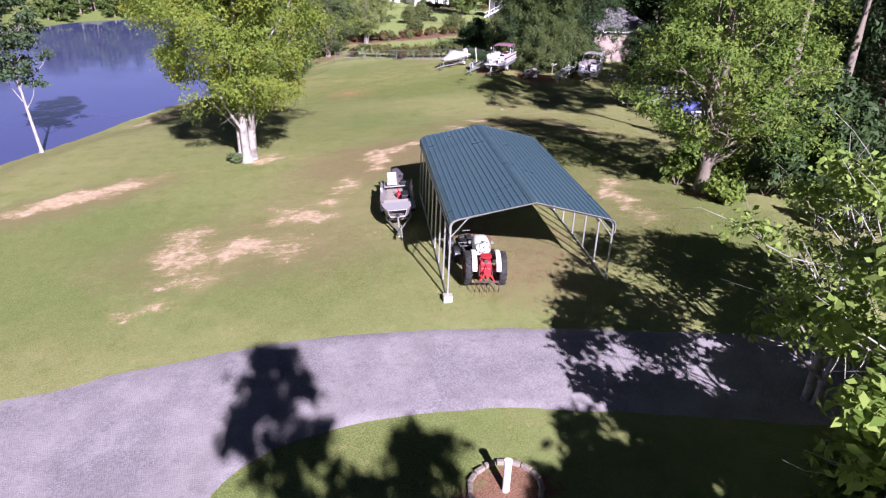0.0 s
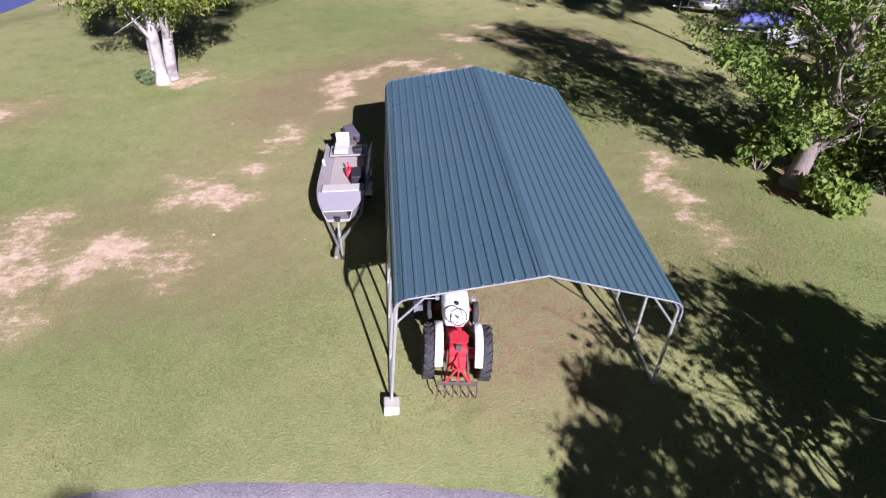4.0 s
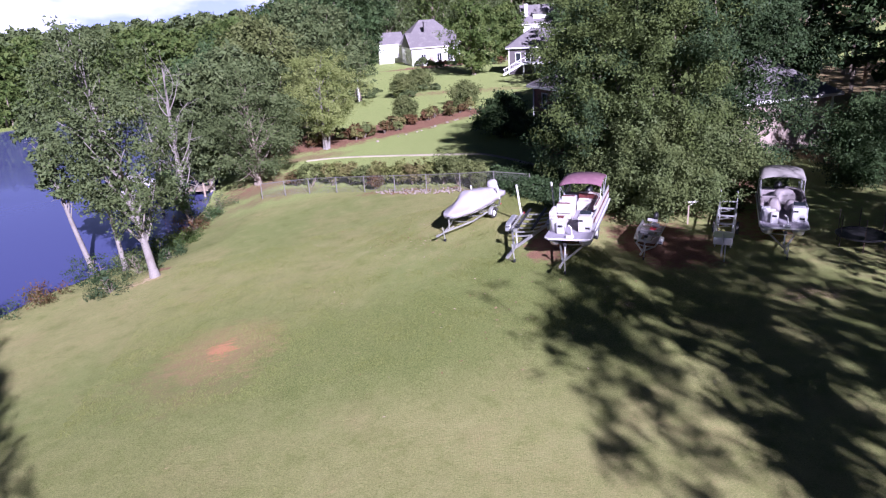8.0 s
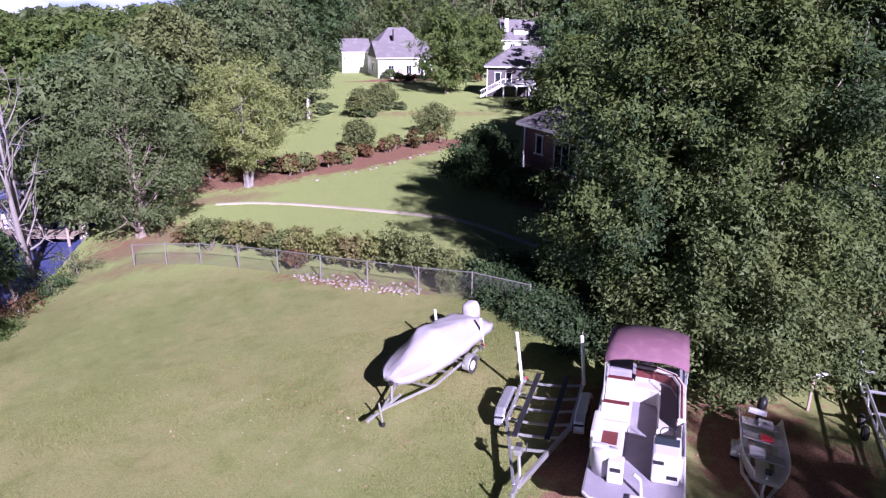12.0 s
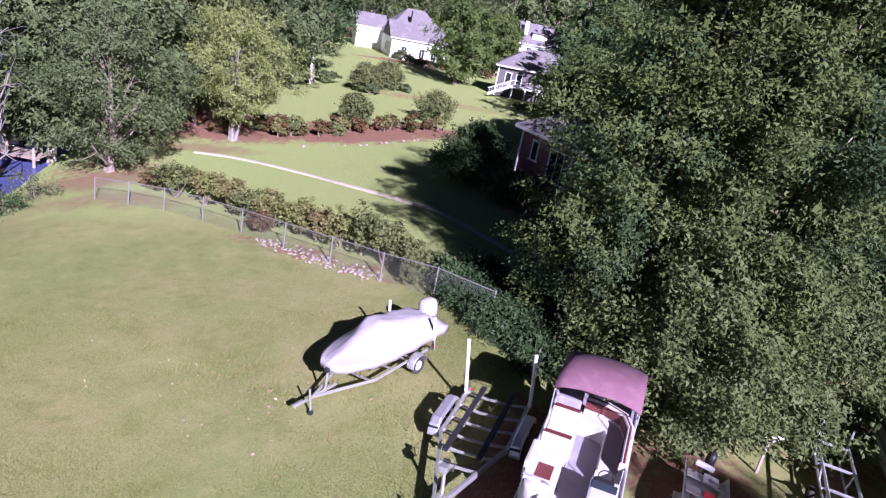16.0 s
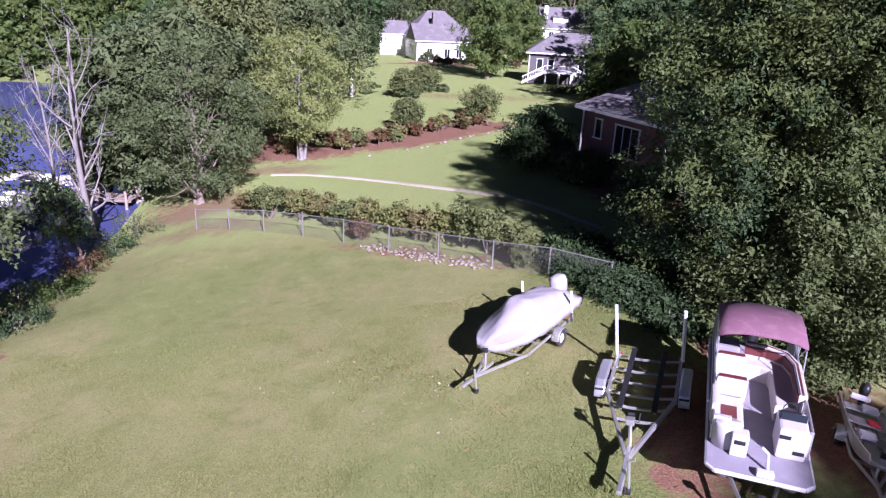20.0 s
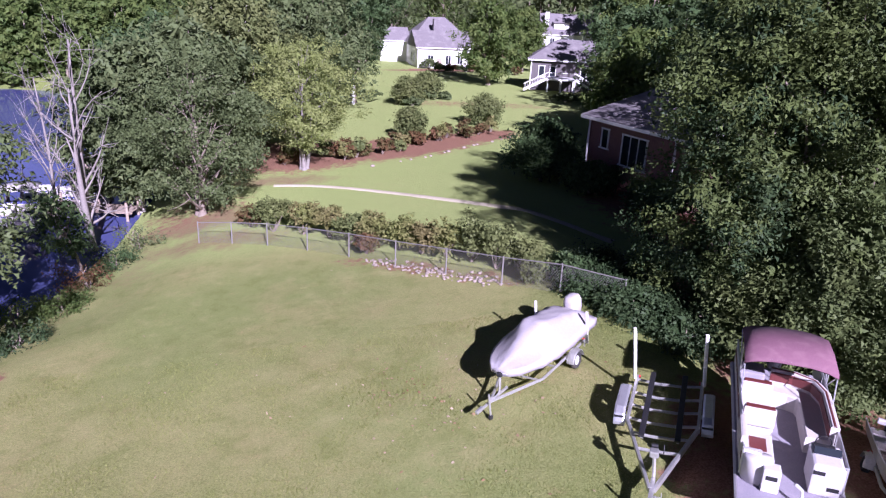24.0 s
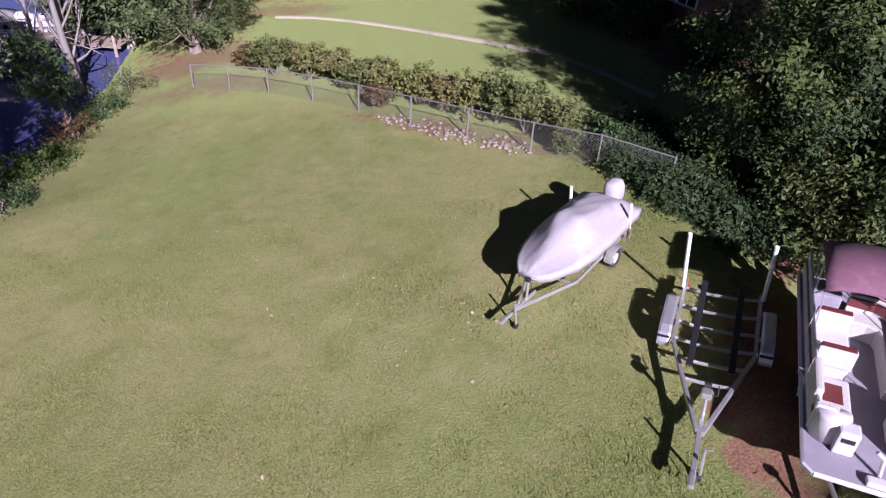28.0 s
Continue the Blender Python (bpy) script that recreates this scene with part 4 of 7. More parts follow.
def lugs(parent, at, radius, width):
    """Chevron bars on a tractor's rear tyre."""
    bm = bmesh.new()
    n = 18
    for i in range(n):
        for side in (-1, 1):
            a = 2 * math.pi * (i + (0.5 if side > 0 else 0)) / n
            m = Matrix.Translation(at) @ Matrix.Rotation(a, 4, "X") @ Matrix.Translation((side * width * 0.24, 0, radius)) @ Matrix.Rotation(side * 0.7, 4, "Z")
            bmesh.ops.create_cube(bm, size=1, matrix=m @ Matrix.Diagonal((width * 0.56, 0.05, 0.07, 1)))
    return part("tread", bm, RUBBER, parent)


def arc_shell(radius, width, a0, a1, x, y, z, thick=0.03, steps=12):
    rings = []
    for i in range(steps + 1):
        a = radians(a0 + (a1 - a0) * i / steps)
        c, s = math.cos(a), math.sin(a)
        ring = []
        for r, w in ((radius, -0.5), (radius + thick, -0.42), (radius + thick * 1.4, 0), (radius + thick, 0.42), (radius, 0.5)):
            ring.append((x + w * width, y + r * c, z + r * s))
        rings.append(ring)
    return loft(rings)


def tractor():
    ob = thing("tractor", at_ground(1.58, 0.95, -3), "old red and pale grey farm tractor parked under the carport", "tractor")
    part("transmission", box((0, 0.35, 0.62), (0.42, 1.5, 0.42), 0.06), RED, ob)
    part("rear_axle", tube([(-0.62, 0, 0.62), (0.62, 0, 0.62)], 0.13, 10), RED, ob)
    part("engine", box((0, 1.45, 0.72), (0.40, 0.85, 0.5), 0.05), RED, ob)
    rings = []
    for y, w, h in ((0.60, 0.24, 0.34), (0.72, 0.30, 0.42), (1.05, 0.34, 0.46), (1.5, 0.34, 0.46), (1.92, 0.31, 0.42), (2.04, 0.25, 0.34)):
        rings.append([(w * math.copysign(abs(math.cos(a)) ** 0.55, math.cos(a)), y, 0.98 + h * 0.66 * max(-0.35, math.copysign(abs(math.sin(a)) ** 0.6, math.sin(a)))) for a in (2 * math.pi * k / 20 for k in range(20))])
    part("hood", loft(rings), WHITE_PAINT, ob, "pale grey hood", True)
    part("grille", box((0, 2.04, 0.86), (0.34, 0.05, 0.42), 0.02), WHITE_PAINT, ob)
    part("fuel_cap", tube([(0, 1.0, 1.26), (0, 1.0, 1.33)], 0.05, 10), BLACK, ob)
    part("front_axle", tube([(-0.55, 1.85, 0.42), (0, 1.85, 0.52), (0.55, 1.85, 0.42)], 0.05, 8), RED, ob)
    for s in (-1, 1):
        w = wheel(ob, (s * 0.66, 0, 0.64), 0.64, 0.28, RED)
        lugs(w, (s * 0.66, 0, 0.64), 0.63, 0.28)
        wheel(ob, (s * 0.6, 1.85, 0.32), 0.32, 0.15, RED)
        part("fender", arc_shell(0.70, 0.20, 5, 165, s * 0.46, 0, 0.62), WHITE_PAINT, ob, "pale rounded fender", True)
        part("lamp", tube([(s * 0.46, 1.38, 1.12), (s * 0.46, 1.50, 1.12)], 0.055, 12), GALV, ob)
        part("step_plate", box((s * 0.38, 0.55, 0.42), (0.2, 0.4, 0.03), 0.01), DARK_STEEL, ob)
        part("lift_arm", tube([(s * 0.16, -0.1, 0.62), (s * 0.26, -0.55, 0.45), (s * 0.3, -0.82, 0.38)], 0.028, 6), RED, ob)
        part("lift_link", tube([(s * 0.22, -0.12, 0.95), (s * 0.26, -0.55, 0.47)], 0.02, 6), DARK_STEEL, ob)
    part("lift_cover", box((0, -0.08, 0.92), (0.44, 0.5, 0.24), 0.08), RED, ob)
    part("axle_housing", loft([[(0.27 * k * math.cos(a), y, 0.62 + 0.27 * k * math.sin(a)) for a in (2 * math.pi * q / 14 for q in range(14))] for y, k in ((-0.30, 0.6), (-0.24, 0.95), (0.05, 1.1), (0.4, 0.85))]), RED, ob, smooth=True)
    seat = loft([[(x * k, y0 + y * k, z) for x, y in ((-0.2, -0.16), (0, -0.2), (0.2, -0.16), (0.22, 0.05), (0.12, 0.2), (-0.12, 0.2), (-0.22, 0.05))] for k, z, y0 in ((0.8, 1.14, -0.12), (1.0, 1.17, -0.12), (1.05, 1.24, -0.14))])
    part("seat", seat, RED, ob)
    part("steering_column", tube([(0, 0.66, 1.1), (0, 0.42, 1.36)], 0.025, 6), BLACK, ob)
    m = Matrix.Translation((0, 0.41, 1.37)) @ Matrix.Rotation(radians(45), 4, "X")
    ring = [m @ Vector((0.2 * math.cos(a), 0.2 * math.sin(a), 0)) for a in (2 * math.pi * k / 18 for k in range(19))]
    part("steering_wheel", tube(ring, 0.014, 5), BLACK, ob)
    part("exhaust", tube([(0.25, 1.5, 0.55), (0.3, 0.4, 0.4), (0.3, -0.3, 0.4)], 0.03, 6), DARK_STEEL, ob)
    # the implement on the hitch
    part("tool_bar", tube([(-0.46, -0.86, 0.46), (0.46, -0.86, 0.46)], 0.05, 6), DARK_STEEL, ob)
    part("mast", tube([(-0.3, -0.86, 0.46), (0, -0.82, 0.92), (0.3, -0.86, 0.46)], 0.028, 6), RED, ob)
    part("seat_bracket", box((0, -0.22, 1.06), (0.16, 0.3, 0.14), 0.03), DARK_STEEL, ob)
    part("dash_panel", box((0, 0.6, 1.16), (0.30, 0.12, 0.22), 0.04), WHITE_PAINT, ob)
    for k in range(6):
        x = -0.45 + k * 0.18
        part("tine", tube([(x, -0.86, 0.42), (x, -1.02, 0.25), (x, -0.9, 0.05)], 0.018, 5), DARK_STEEL, ob)
    part("top_link", tube([(0, -0.2, 0.95), (0, -0.8, 0.9), (0, -0.86, 0.45)], 0.022, 6), RED, ob)
    return ob


tractor()


def quad_bike():
    ob = thing("quad_bike", at_ground(1.1, 3.6, 6), "dark four-wheeled quad bike standing ahead of the tractor", "quad bike")
    part("frame", box((0, 0, 0.5), (0.34, 1.15, 0.22), 0.05), BLACK, ob)
    part("seat", box((0, -0.22, 0.72), (0.3, 0.62, 0.16), 0.06), BLACK, ob)
    part("tank", box((0, 0.22, 0.72), (0.26, 0.34, 0.2), 0.07), DARK_STEEL, ob)
    for s in (-1, 1):
        for y in (-0.58, 0.6):
            wheel(ob, (s * 0.42, y, 0.28), 0.28, 0.24, DARK_STEEL)
        part("fender", arc_shell(0.34, 0.26, 10, 160, s * 0.42, 0.6, 0.3), BLACK, ob)
        part("rear_fender", arc_shell(0.34, 0.26, 20, 170, s * 0.42, -0.58, 0.3), BLACK, ob)
        part("grip", tube([(s * 0.08, 0.38, 0.98), (s * 0.38, 0.28, 1.02)], 0.018, 6), GALV, ob)
    part("rack", tube([(-0.3, -0.5, 0.8), (0.3, -0.5, 0.8), (0.3, -0.85, 0.8), (-0.3, -0.85, 0.8), (-0.3, -0.5, 0.8)], 0.014, 5), GALV, ob)
    return ob


quad_bike()


# ---- boats ----
def hull_rings(length, beam, depth, bow=0.35, stations=9, flat=True, rise=0.12, thick=0.03):
    """Open hull as rings from stern (y = 0) to bow; z = 0 at the keel."""
    rings = []
    for i in range(stations):
        t = i / (stations - 1)
        y = length * t
        k = 1 - (1 - bow) * max(0, (t - 0.55) / 0.45) ** 2.2
        w = beam / 2 * k
        low = w * (0.80 if flat else 0.45)
        z0 = rise * max(0, (t - 0.6) / 0.4) ** 2 * 2.2
        z1 = depth + rise * t * t
        rings.append([(-w, y, z1), (-low, y, z0 + 0.06), (-low * 0.9, y, z0), (low * 0.9, y, z0), (low, y, z0 + 0.06), (w, y, z1),
                      (w - thick, y, z1), (low - thick, y, z0 + 0.09), (-low + thick, y, z0 + 0.09), (-w + thick, y, z1)])
    return rings


def outboard(parent, at, cowl, tilt=0, scale=1.0, name="outboard_motor"):
    """Outboard motor on a transom; the boat's bow is towards +y."""
    m = Matrix.Translation(at) @ Matrix.Rotation(radians(tilt), 4, "X") @ Matrix.Scale(scale, 4)
    rings = []
    for z, w, d in ((0.16, 0.13, 0.20), (0.26, 0.17, 0.26), (0.46, 0.18, 0.29), (0.60, 0.15, 0.25), (0.68, 0.09, 0.17)):
        rings.append([m @ Vector((w * math.cos(a), -0.16 + d * math.sin(a), z)) for a in (2 * math.pi * k / 14 for k in range(14))])
    motor = part(name, loft(rings), cowl, parent, smooth=True)
    bm = bmesh.new()
    add_box(bm, (0, -0.16, -0.15), (0.10, 0.16, 0.62), None, 0.03)
    add_box(bm, (0, -0.2, -0.5), (0.05, 0.3, 0.16), None, 0.02)
    add_tube(bm, (0, -0.4, -0.52), (0, 0.02, -0.52), 0.055, 0.04, 10)
    add_box(bm, (0, 0.0, 0.0), (0.22, 0.14, 0.26), None, 0.02)
    bm.transform(m)
    part("lower_unit", bm, BLACK, motor)
    bm = bmesh.new()
    for k in range(3):
        add_box(bm, (0, 0, 0.09), (0.08, 0.015, 0.13), None, 0.005)
        bmesh.ops.rotate(bm, verts=bm.verts, cent=(0, 0, 0), matrix=Matrix.Rotation(2 * math.pi / 3, 3, "Y"))
    bm.transform(m @ Matrix.Translation((0, -0.43, -0.52)))
    part("propeller", bm, DARK_STEEL, motor)
    return motor


def boat_trailer(m, label, axle_y, half, length, metal=GALV, bunks=True, guides=0.0, wheel_r=0.27, height=0.42, group="boat trailers", guide_mat=None, bars=4):
    """A trailer; its coupler is at the origin and it runs towards +y."""
    ob = thing("boat_trailer", m, label, "boat trailer", group)
    v = length * 0.36
    for s in (-1, 1):
        part("side_rail", tube([(0.0, 0.55, height), (s * half * 0.8, v + 0.5, height), (s * half * 0.8, length, height)], 0.045, 6), metal, ob)
        wheel(ob, (s * (half + 0.02), axle_y, wheel_r), wheel_r, 0.18, WHITE_PAINT)
        part("wheel_fender", arc_shell(wheel_r + 0.06, 0.26, 5, 175, s * (half + 0.02), axle_y, wheel_r), metal, ob)
        if bunks:
            part("bunk", box((s * half * 0.42, (v + length) / 2 + 0.3, height + 0.2), (0.12, length - v - 0.5, 0.07), 0.015), BLACK if bars > 3 else WOOD, ob)
        if guides:
            q = tube([(s * half, length - 0.35, height), (s * (half + 0.06), length - 0.35, height + 0.25), (s * (half + 0.06), length - 0.3, height + 0.3)], 0.025, 6)
            post = part("guide_bracket", q, metal, ob)
            part("guide_post", tube([(s * (half + 0.06), length - 0.3, height + 0.1), (s * (half + 0.06), length - 0.25, height + guides)], 0.045, 10), guide_mat or WHITE_PAINT, post, "white plastic guide post")
    part("tongue", tube([(0, 0, height), (0, 1.4, height)], 0.045, 6), metal, ob)
    part("coupler", box((0, 0.02, height + 0.03), (0.1, 0.3, 0.1), 0.03), metal, ob)
    part("jack", tube([(0.12, 0.35, 0.05), (0.12, 0.35, height + 0.38)], 0.03, 8), metal, ob)
    part("jack_wheel", tube([(0.09, 0.35, 0.07), (0.15, 0.35, 0.07)], 0.08, 12), BLACK, ob)
    part("winch_stand", tube([(0, 1.0, height), (0, 1.12, height + 0.55)], 0.035, 6), metal, ob)
    part("winch", box((0, 1.1, height + 0.58), (0.16, 0.14, 0.12), 0.03), BLACK, ob)
    part("axle", tube([(-half, axle_y, wheel_r), (half, axle_y, wheel_r)], 0.035, 6), metal, ob)
    for k in range(bars):
        y = v + 0.4 + (length - v - 0.5) * k / max(1, bars - 1)
        part("cross_member", tube([(-half * 0.8, y, height), (0, y, height - 0.05), (half * 0.8, y, height)], 0.035, 6), metal, ob)
    for s in (-1, 1):
        part("tail_lamp", box((s * half * 0.8, length + 0.02, height), (0.16, 0.04, 0.08), 0.01), RED_PLASTIC, ob)
    return ob


def bench(parent, name, x, y, sx, sy, z, h=0.40, back=None, mat=VINYL, stripe=None, lean=0.28):
    """An upholstered seat; back: the side (x, y) on which its backrest stands."""
    seat = part(name, box((x, y, z + h / 2), (sx, sy, h), 0.05), mat, parent)
    if stripe:
        part("seat_stripe", box((x, y, z + h + 0.004), (sx * 0.55, sy * 0.55, 0.012), 0.003), stripe, seat, "maroon vinyl insert")
    if back:
        bx, by = back
        c = (x + bx * (sx / 2 + 0.02), y + by * (sy / 2 + 0.02), z + h + 0.16)
        part("backrest", box(c, (0.15 if bx else sx, 0.15 if by else sy, lean + 0.2), 0.05), mat, seat)
        if stripe:
            c2 = (c[0], c[1], z + h + 0.37)
            part("back_stripe", box(c2, (0.07 if bx else sx * 0.8, 0.07 if by else sy * 0.8, 0.02), 0.005), stripe, seat, "maroon vinyl stripe")
    return seat


def log_rings(x, y0, y1, r, z):
    rings = []
    for y, k in ((y0, 0.05), (y0 + 0.12, 0.45), (y0 + 0.35, 0.8), (y0 + 0.7, 1.0), (y1 - 0.05, 1.0), (y1, 0.9)):
        rings.append([(x + r * k * math.cos(a), y, z + (1 - k) * r * 0.5 + r * k * math.sin(a)) for a in (2 * math.pi * i / 16 for i in range(16))])
    return rings


def pontoon_boat(m, label, length, beam, canopy, canopy_y, z=0.62, stripes=MAROON_VINYL, side=WHITE, furnish=True, canopy_h=1.95, seats=VINYL):
    """A pontoon boat, bow at y = 0, stern at +y; z: the height of the tubes' underside over the ground."""
    ob = thing("pontoon_boat", m, label, "pontoon boat", "boats on trailers")
    hw, deck = beam / 2, z + 0.62
    for s in (-1, 1):
        part("pontoon_tube", loft(log_rings(s * hw * 0.66, 0.15, length - 0.1, 0.29, z + 0.29)), ALU, ob, smooth=True)
    c = 0.16
    outline = [(-hw + c, 0), (hw - c, 0), (hw, c), (hw, length), (-hw, length), (-hw, c)]
    part("deck", slab(outline, deck - 0.06, deck), DECK_GREY, ob, "grey carpeted deck")
    bm = tube([(x, y, deck - 0.05) for x, y in outline + outline[:1]], 0.05, 6)
    part("deck_edge", bm, side, ob)
    fence0 = 0.98
    for s in (-1, 1):
        n = 4
        for k in range(n):
            a, b = fence0 + (length - fence0) * k / n, fence0 + (length - fence0) * (k + 1) / n
            pan = part("side_panel", box((s * (hw - 0.05), (a + b) / 2, deck + 0.36), (0.03, b - a - 0.04, 0.56), 0.01), side, ob)
            part("panel_band", box((s * (hw - 0.032), (a + b) / 2, deck + 0.42), (0.012, b - a - 0.06, 0.12), 0.003), stripes, pan)
        part("top_rail", tube([(s * (hw - 0.05), fence0, deck + 0.05), (s * (hw - 0.05), fence0, deck + 0.68), (s * (hw - 0.05), length, deck + 0.68)], 0.025, 6), ALU, ob)
        part("front_panel", box((s * (hw * 0.80), fence0, deck + 0.36), (hw * 0.32, 0.03, 0.56), 0.01), side, ob)
        part("front_rail", tube([(s * (hw - 0.05), fence0, deck + 0.68), (s * hw * 0.62, fence0, deck + 0.68), (s * hw * 0.62, fence0, deck)], 0.022, 6), ALU, ob)
    if furnish:
        bench(ob, "bow_seat", -hw + 0.38, fence0 + 0.62, 0.62, 0.9, deck, 0.42, (-1, 0), seats, stripes)
        nose = []
        for z_, k in ((deck, 1.0), (deck + 0.5, 1.0), (deck + 0.58, 0.9)):
            nose.append([(-hw + 0.36 + 0.30 * k * math.cos(a), fence0 - 0.02 - 0.26 * k * abs(math.sin(a)) if math.sin(a) < 0 else fence0 + 0.12 * k * math.sin(a), z_) for a in (2 * math.pi * i / 20 for i in range(20))])
        part("corner_locker", loft(nose), WHITE, ob, "white rounded corner locker", True)
        bx = part("cooler_box", box((-hw + 0.60, fence0 - 0.28, deck + 0.27), (0.34, 0.30, 0.54), 0.04), WHITE, ob)
        part("box_slot", box((-hw + 0.60, fence0 - 0.435, deck + 0.36), (0.22, 0.012, 0.10), 0.004), BLACK, bx)
        con = part("console", box((hw - 0.40, fence0 + 0.26, deck + 0.36), (0.58, 0.80, 0.72), 0.06), WHITE, ob)
        part("dashboard", box((hw - 0.42, fence0 + 0.50, deck + 0.73), (0.40, 0.24, 0.04), 0.01), BLACK, con)
        part("windscreen", box((hw - 0.40, fence0 + 0.28, deck + 0.80), (0.50, 0.02, 0.16), 0.004, Matrix.Rotation(-0.4, 3, "X")), GLASS_DARK, con)
        for q in (-0.14, 0.16):
            part("locker_latch", box((hw - 0.42 + q, fence0 - 0.146, deck + 0.54 - 0.34 * (q > 0)), (0.22, 0.014, 0.09), 0.004), BLACK, con)
        part("steering_wheel", tube([(hw - 0.42 + 0.15 * math.cos(a), fence0 + 0.70, deck + 0.74 + 0.15 * math.sin(a)) for a in (2 * math.pi * i / 14 for i in range(15))], 0.013, 5), BLACK, con)
        for y_, back in ((fence0 + 1.78, (0, -1)), (fence0 + 2.36, (0, 1))):
            bench(ob, "bench_seat", -hw + 0.42, y_, 0.68, 0.54, deck, 0.42, back, seats, None)
            edge = y_ + back[1] * 0.29
            part("back_stripe", box((-hw + 0.42, edge, deck + 0.832), (0.60, 0.13, 0.02), 0.005), stripes, ob, "maroon vinyl stripe")
        # the lounge, bent round the stern corner
        line = [(hw - 0.36, fence0 + 1.30), (hw - 0.36, fence0 + 2.75), (hw - 0.48, fence0 + 3.08), (hw - 0.80, fence0 + 3.24), (-hw + 0.75, fence0 + 3.28)]
        def swept(off, half, z0, z1):
            rings_ = []
            for k, (lx, ly) in enumerate(line):
                a, b = Vector(line[max(0, k - 1)]), Vector(line[min(len(line) - 1, k + 1)])
                d_ = (b - a).normalized()
                nx, ny = d_.y, -d_.x
                rings_.append([(lx + nx * (off + s_), ly + ny * (off + s_), z_) for s_, z_ in ((-half, z0), (-half, z1 - 0.03), (-half + 0.03, z1), (half - 0.03, z1), (half, z1 - 0.03), (half, z0))])
            return loft(rings_)
        lounge = part("lounge", swept(0.0, 0.28, deck, deck + 0.42), seats, ob, "cream vinyl lounge bent round the stern corner")
        part("lounge_back", swept(0.24, 0.09, deck + 0.40, deck + 0.80), seats, lounge)
        part("back_stripe", swept(0.145, 0.012, deck + 0.50, deck + 0.74), stripes, lounge, "dark maroon vinyl back cushions")
        part("seat_stripe", swept(0.23, 0.045, deck + 0.79, deck + 0.812), stripes, lounge, "maroon vinyl stripe")
        part("stern_locker", box((-hw + 0.36, fence0 + 3.75, deck + 0.30), (0.6, 0.6, 0.60), 0.05), DECK_GREY, ob, "grey stern locker")
        part("mooring_post", tube([(0.16, 0.30, deck), (0.12, 0.36, deck + 0.38), (-0.02, 0.36, deck + 0.5)], 0.035, 8), WHITE, ob)
        part("bow_box", box((0.10, 0.10, deck + 0.06), (0.34, 0.18, 0.12), 0.03), WHITE, ob)
    if canopy is not None:
        y0, y1 = canopy_y
        top, n = deck + canopy_h, 10
        rings = []
        for y, d in ((y0 - 0.03, -0.10), (y0, -0.01), ((y0 + y1) / 2, 0.06), (y1, 0.0), (y1 + 0.03, -0.09)):
            up = [(-hw * 0.98 + 2 * hw * 0.98 * k / n, y, top + d - 0.16 * abs(2 * k / n - 1) ** 3) for k in range(n + 1)]
            rings.append(up + [(x, yy, zz - 0.02) for x, yy, zz in up[::-1]])
        can = part("canopy", loft(rings), canopy, ob, smooth=True)
        for y in (y0, (y0 + y1) / 2, y1):
            pts = [(-hw + 0.06, (y0 + y1) / 2, deck + 0.66)] + [(-hw * 0.97 + 2 * hw * 0.97 * k / n, y, top - 0.06 - 0.16 * abs(2 * k / n - 1) ** 3) for k in range(n + 1)] + [(hw - 0.06, (y0 + y1) / 2, deck + 0.66)]
            part("canopy_bow", tube(pts, 0.016, 5), ALU, can)
        for s in (-1, 1):
            part("canopy_strut", tube([(s * (hw - 0.06), y0 - 0.25, deck + 0.66), (s * hw * 0.96, y0, top - 0.3)], 0.014, 5), ALU, can)
    outboard(ob, (0, length + 0.12, deck - 0.1), BLACK, 0, 1.1)
    return ob


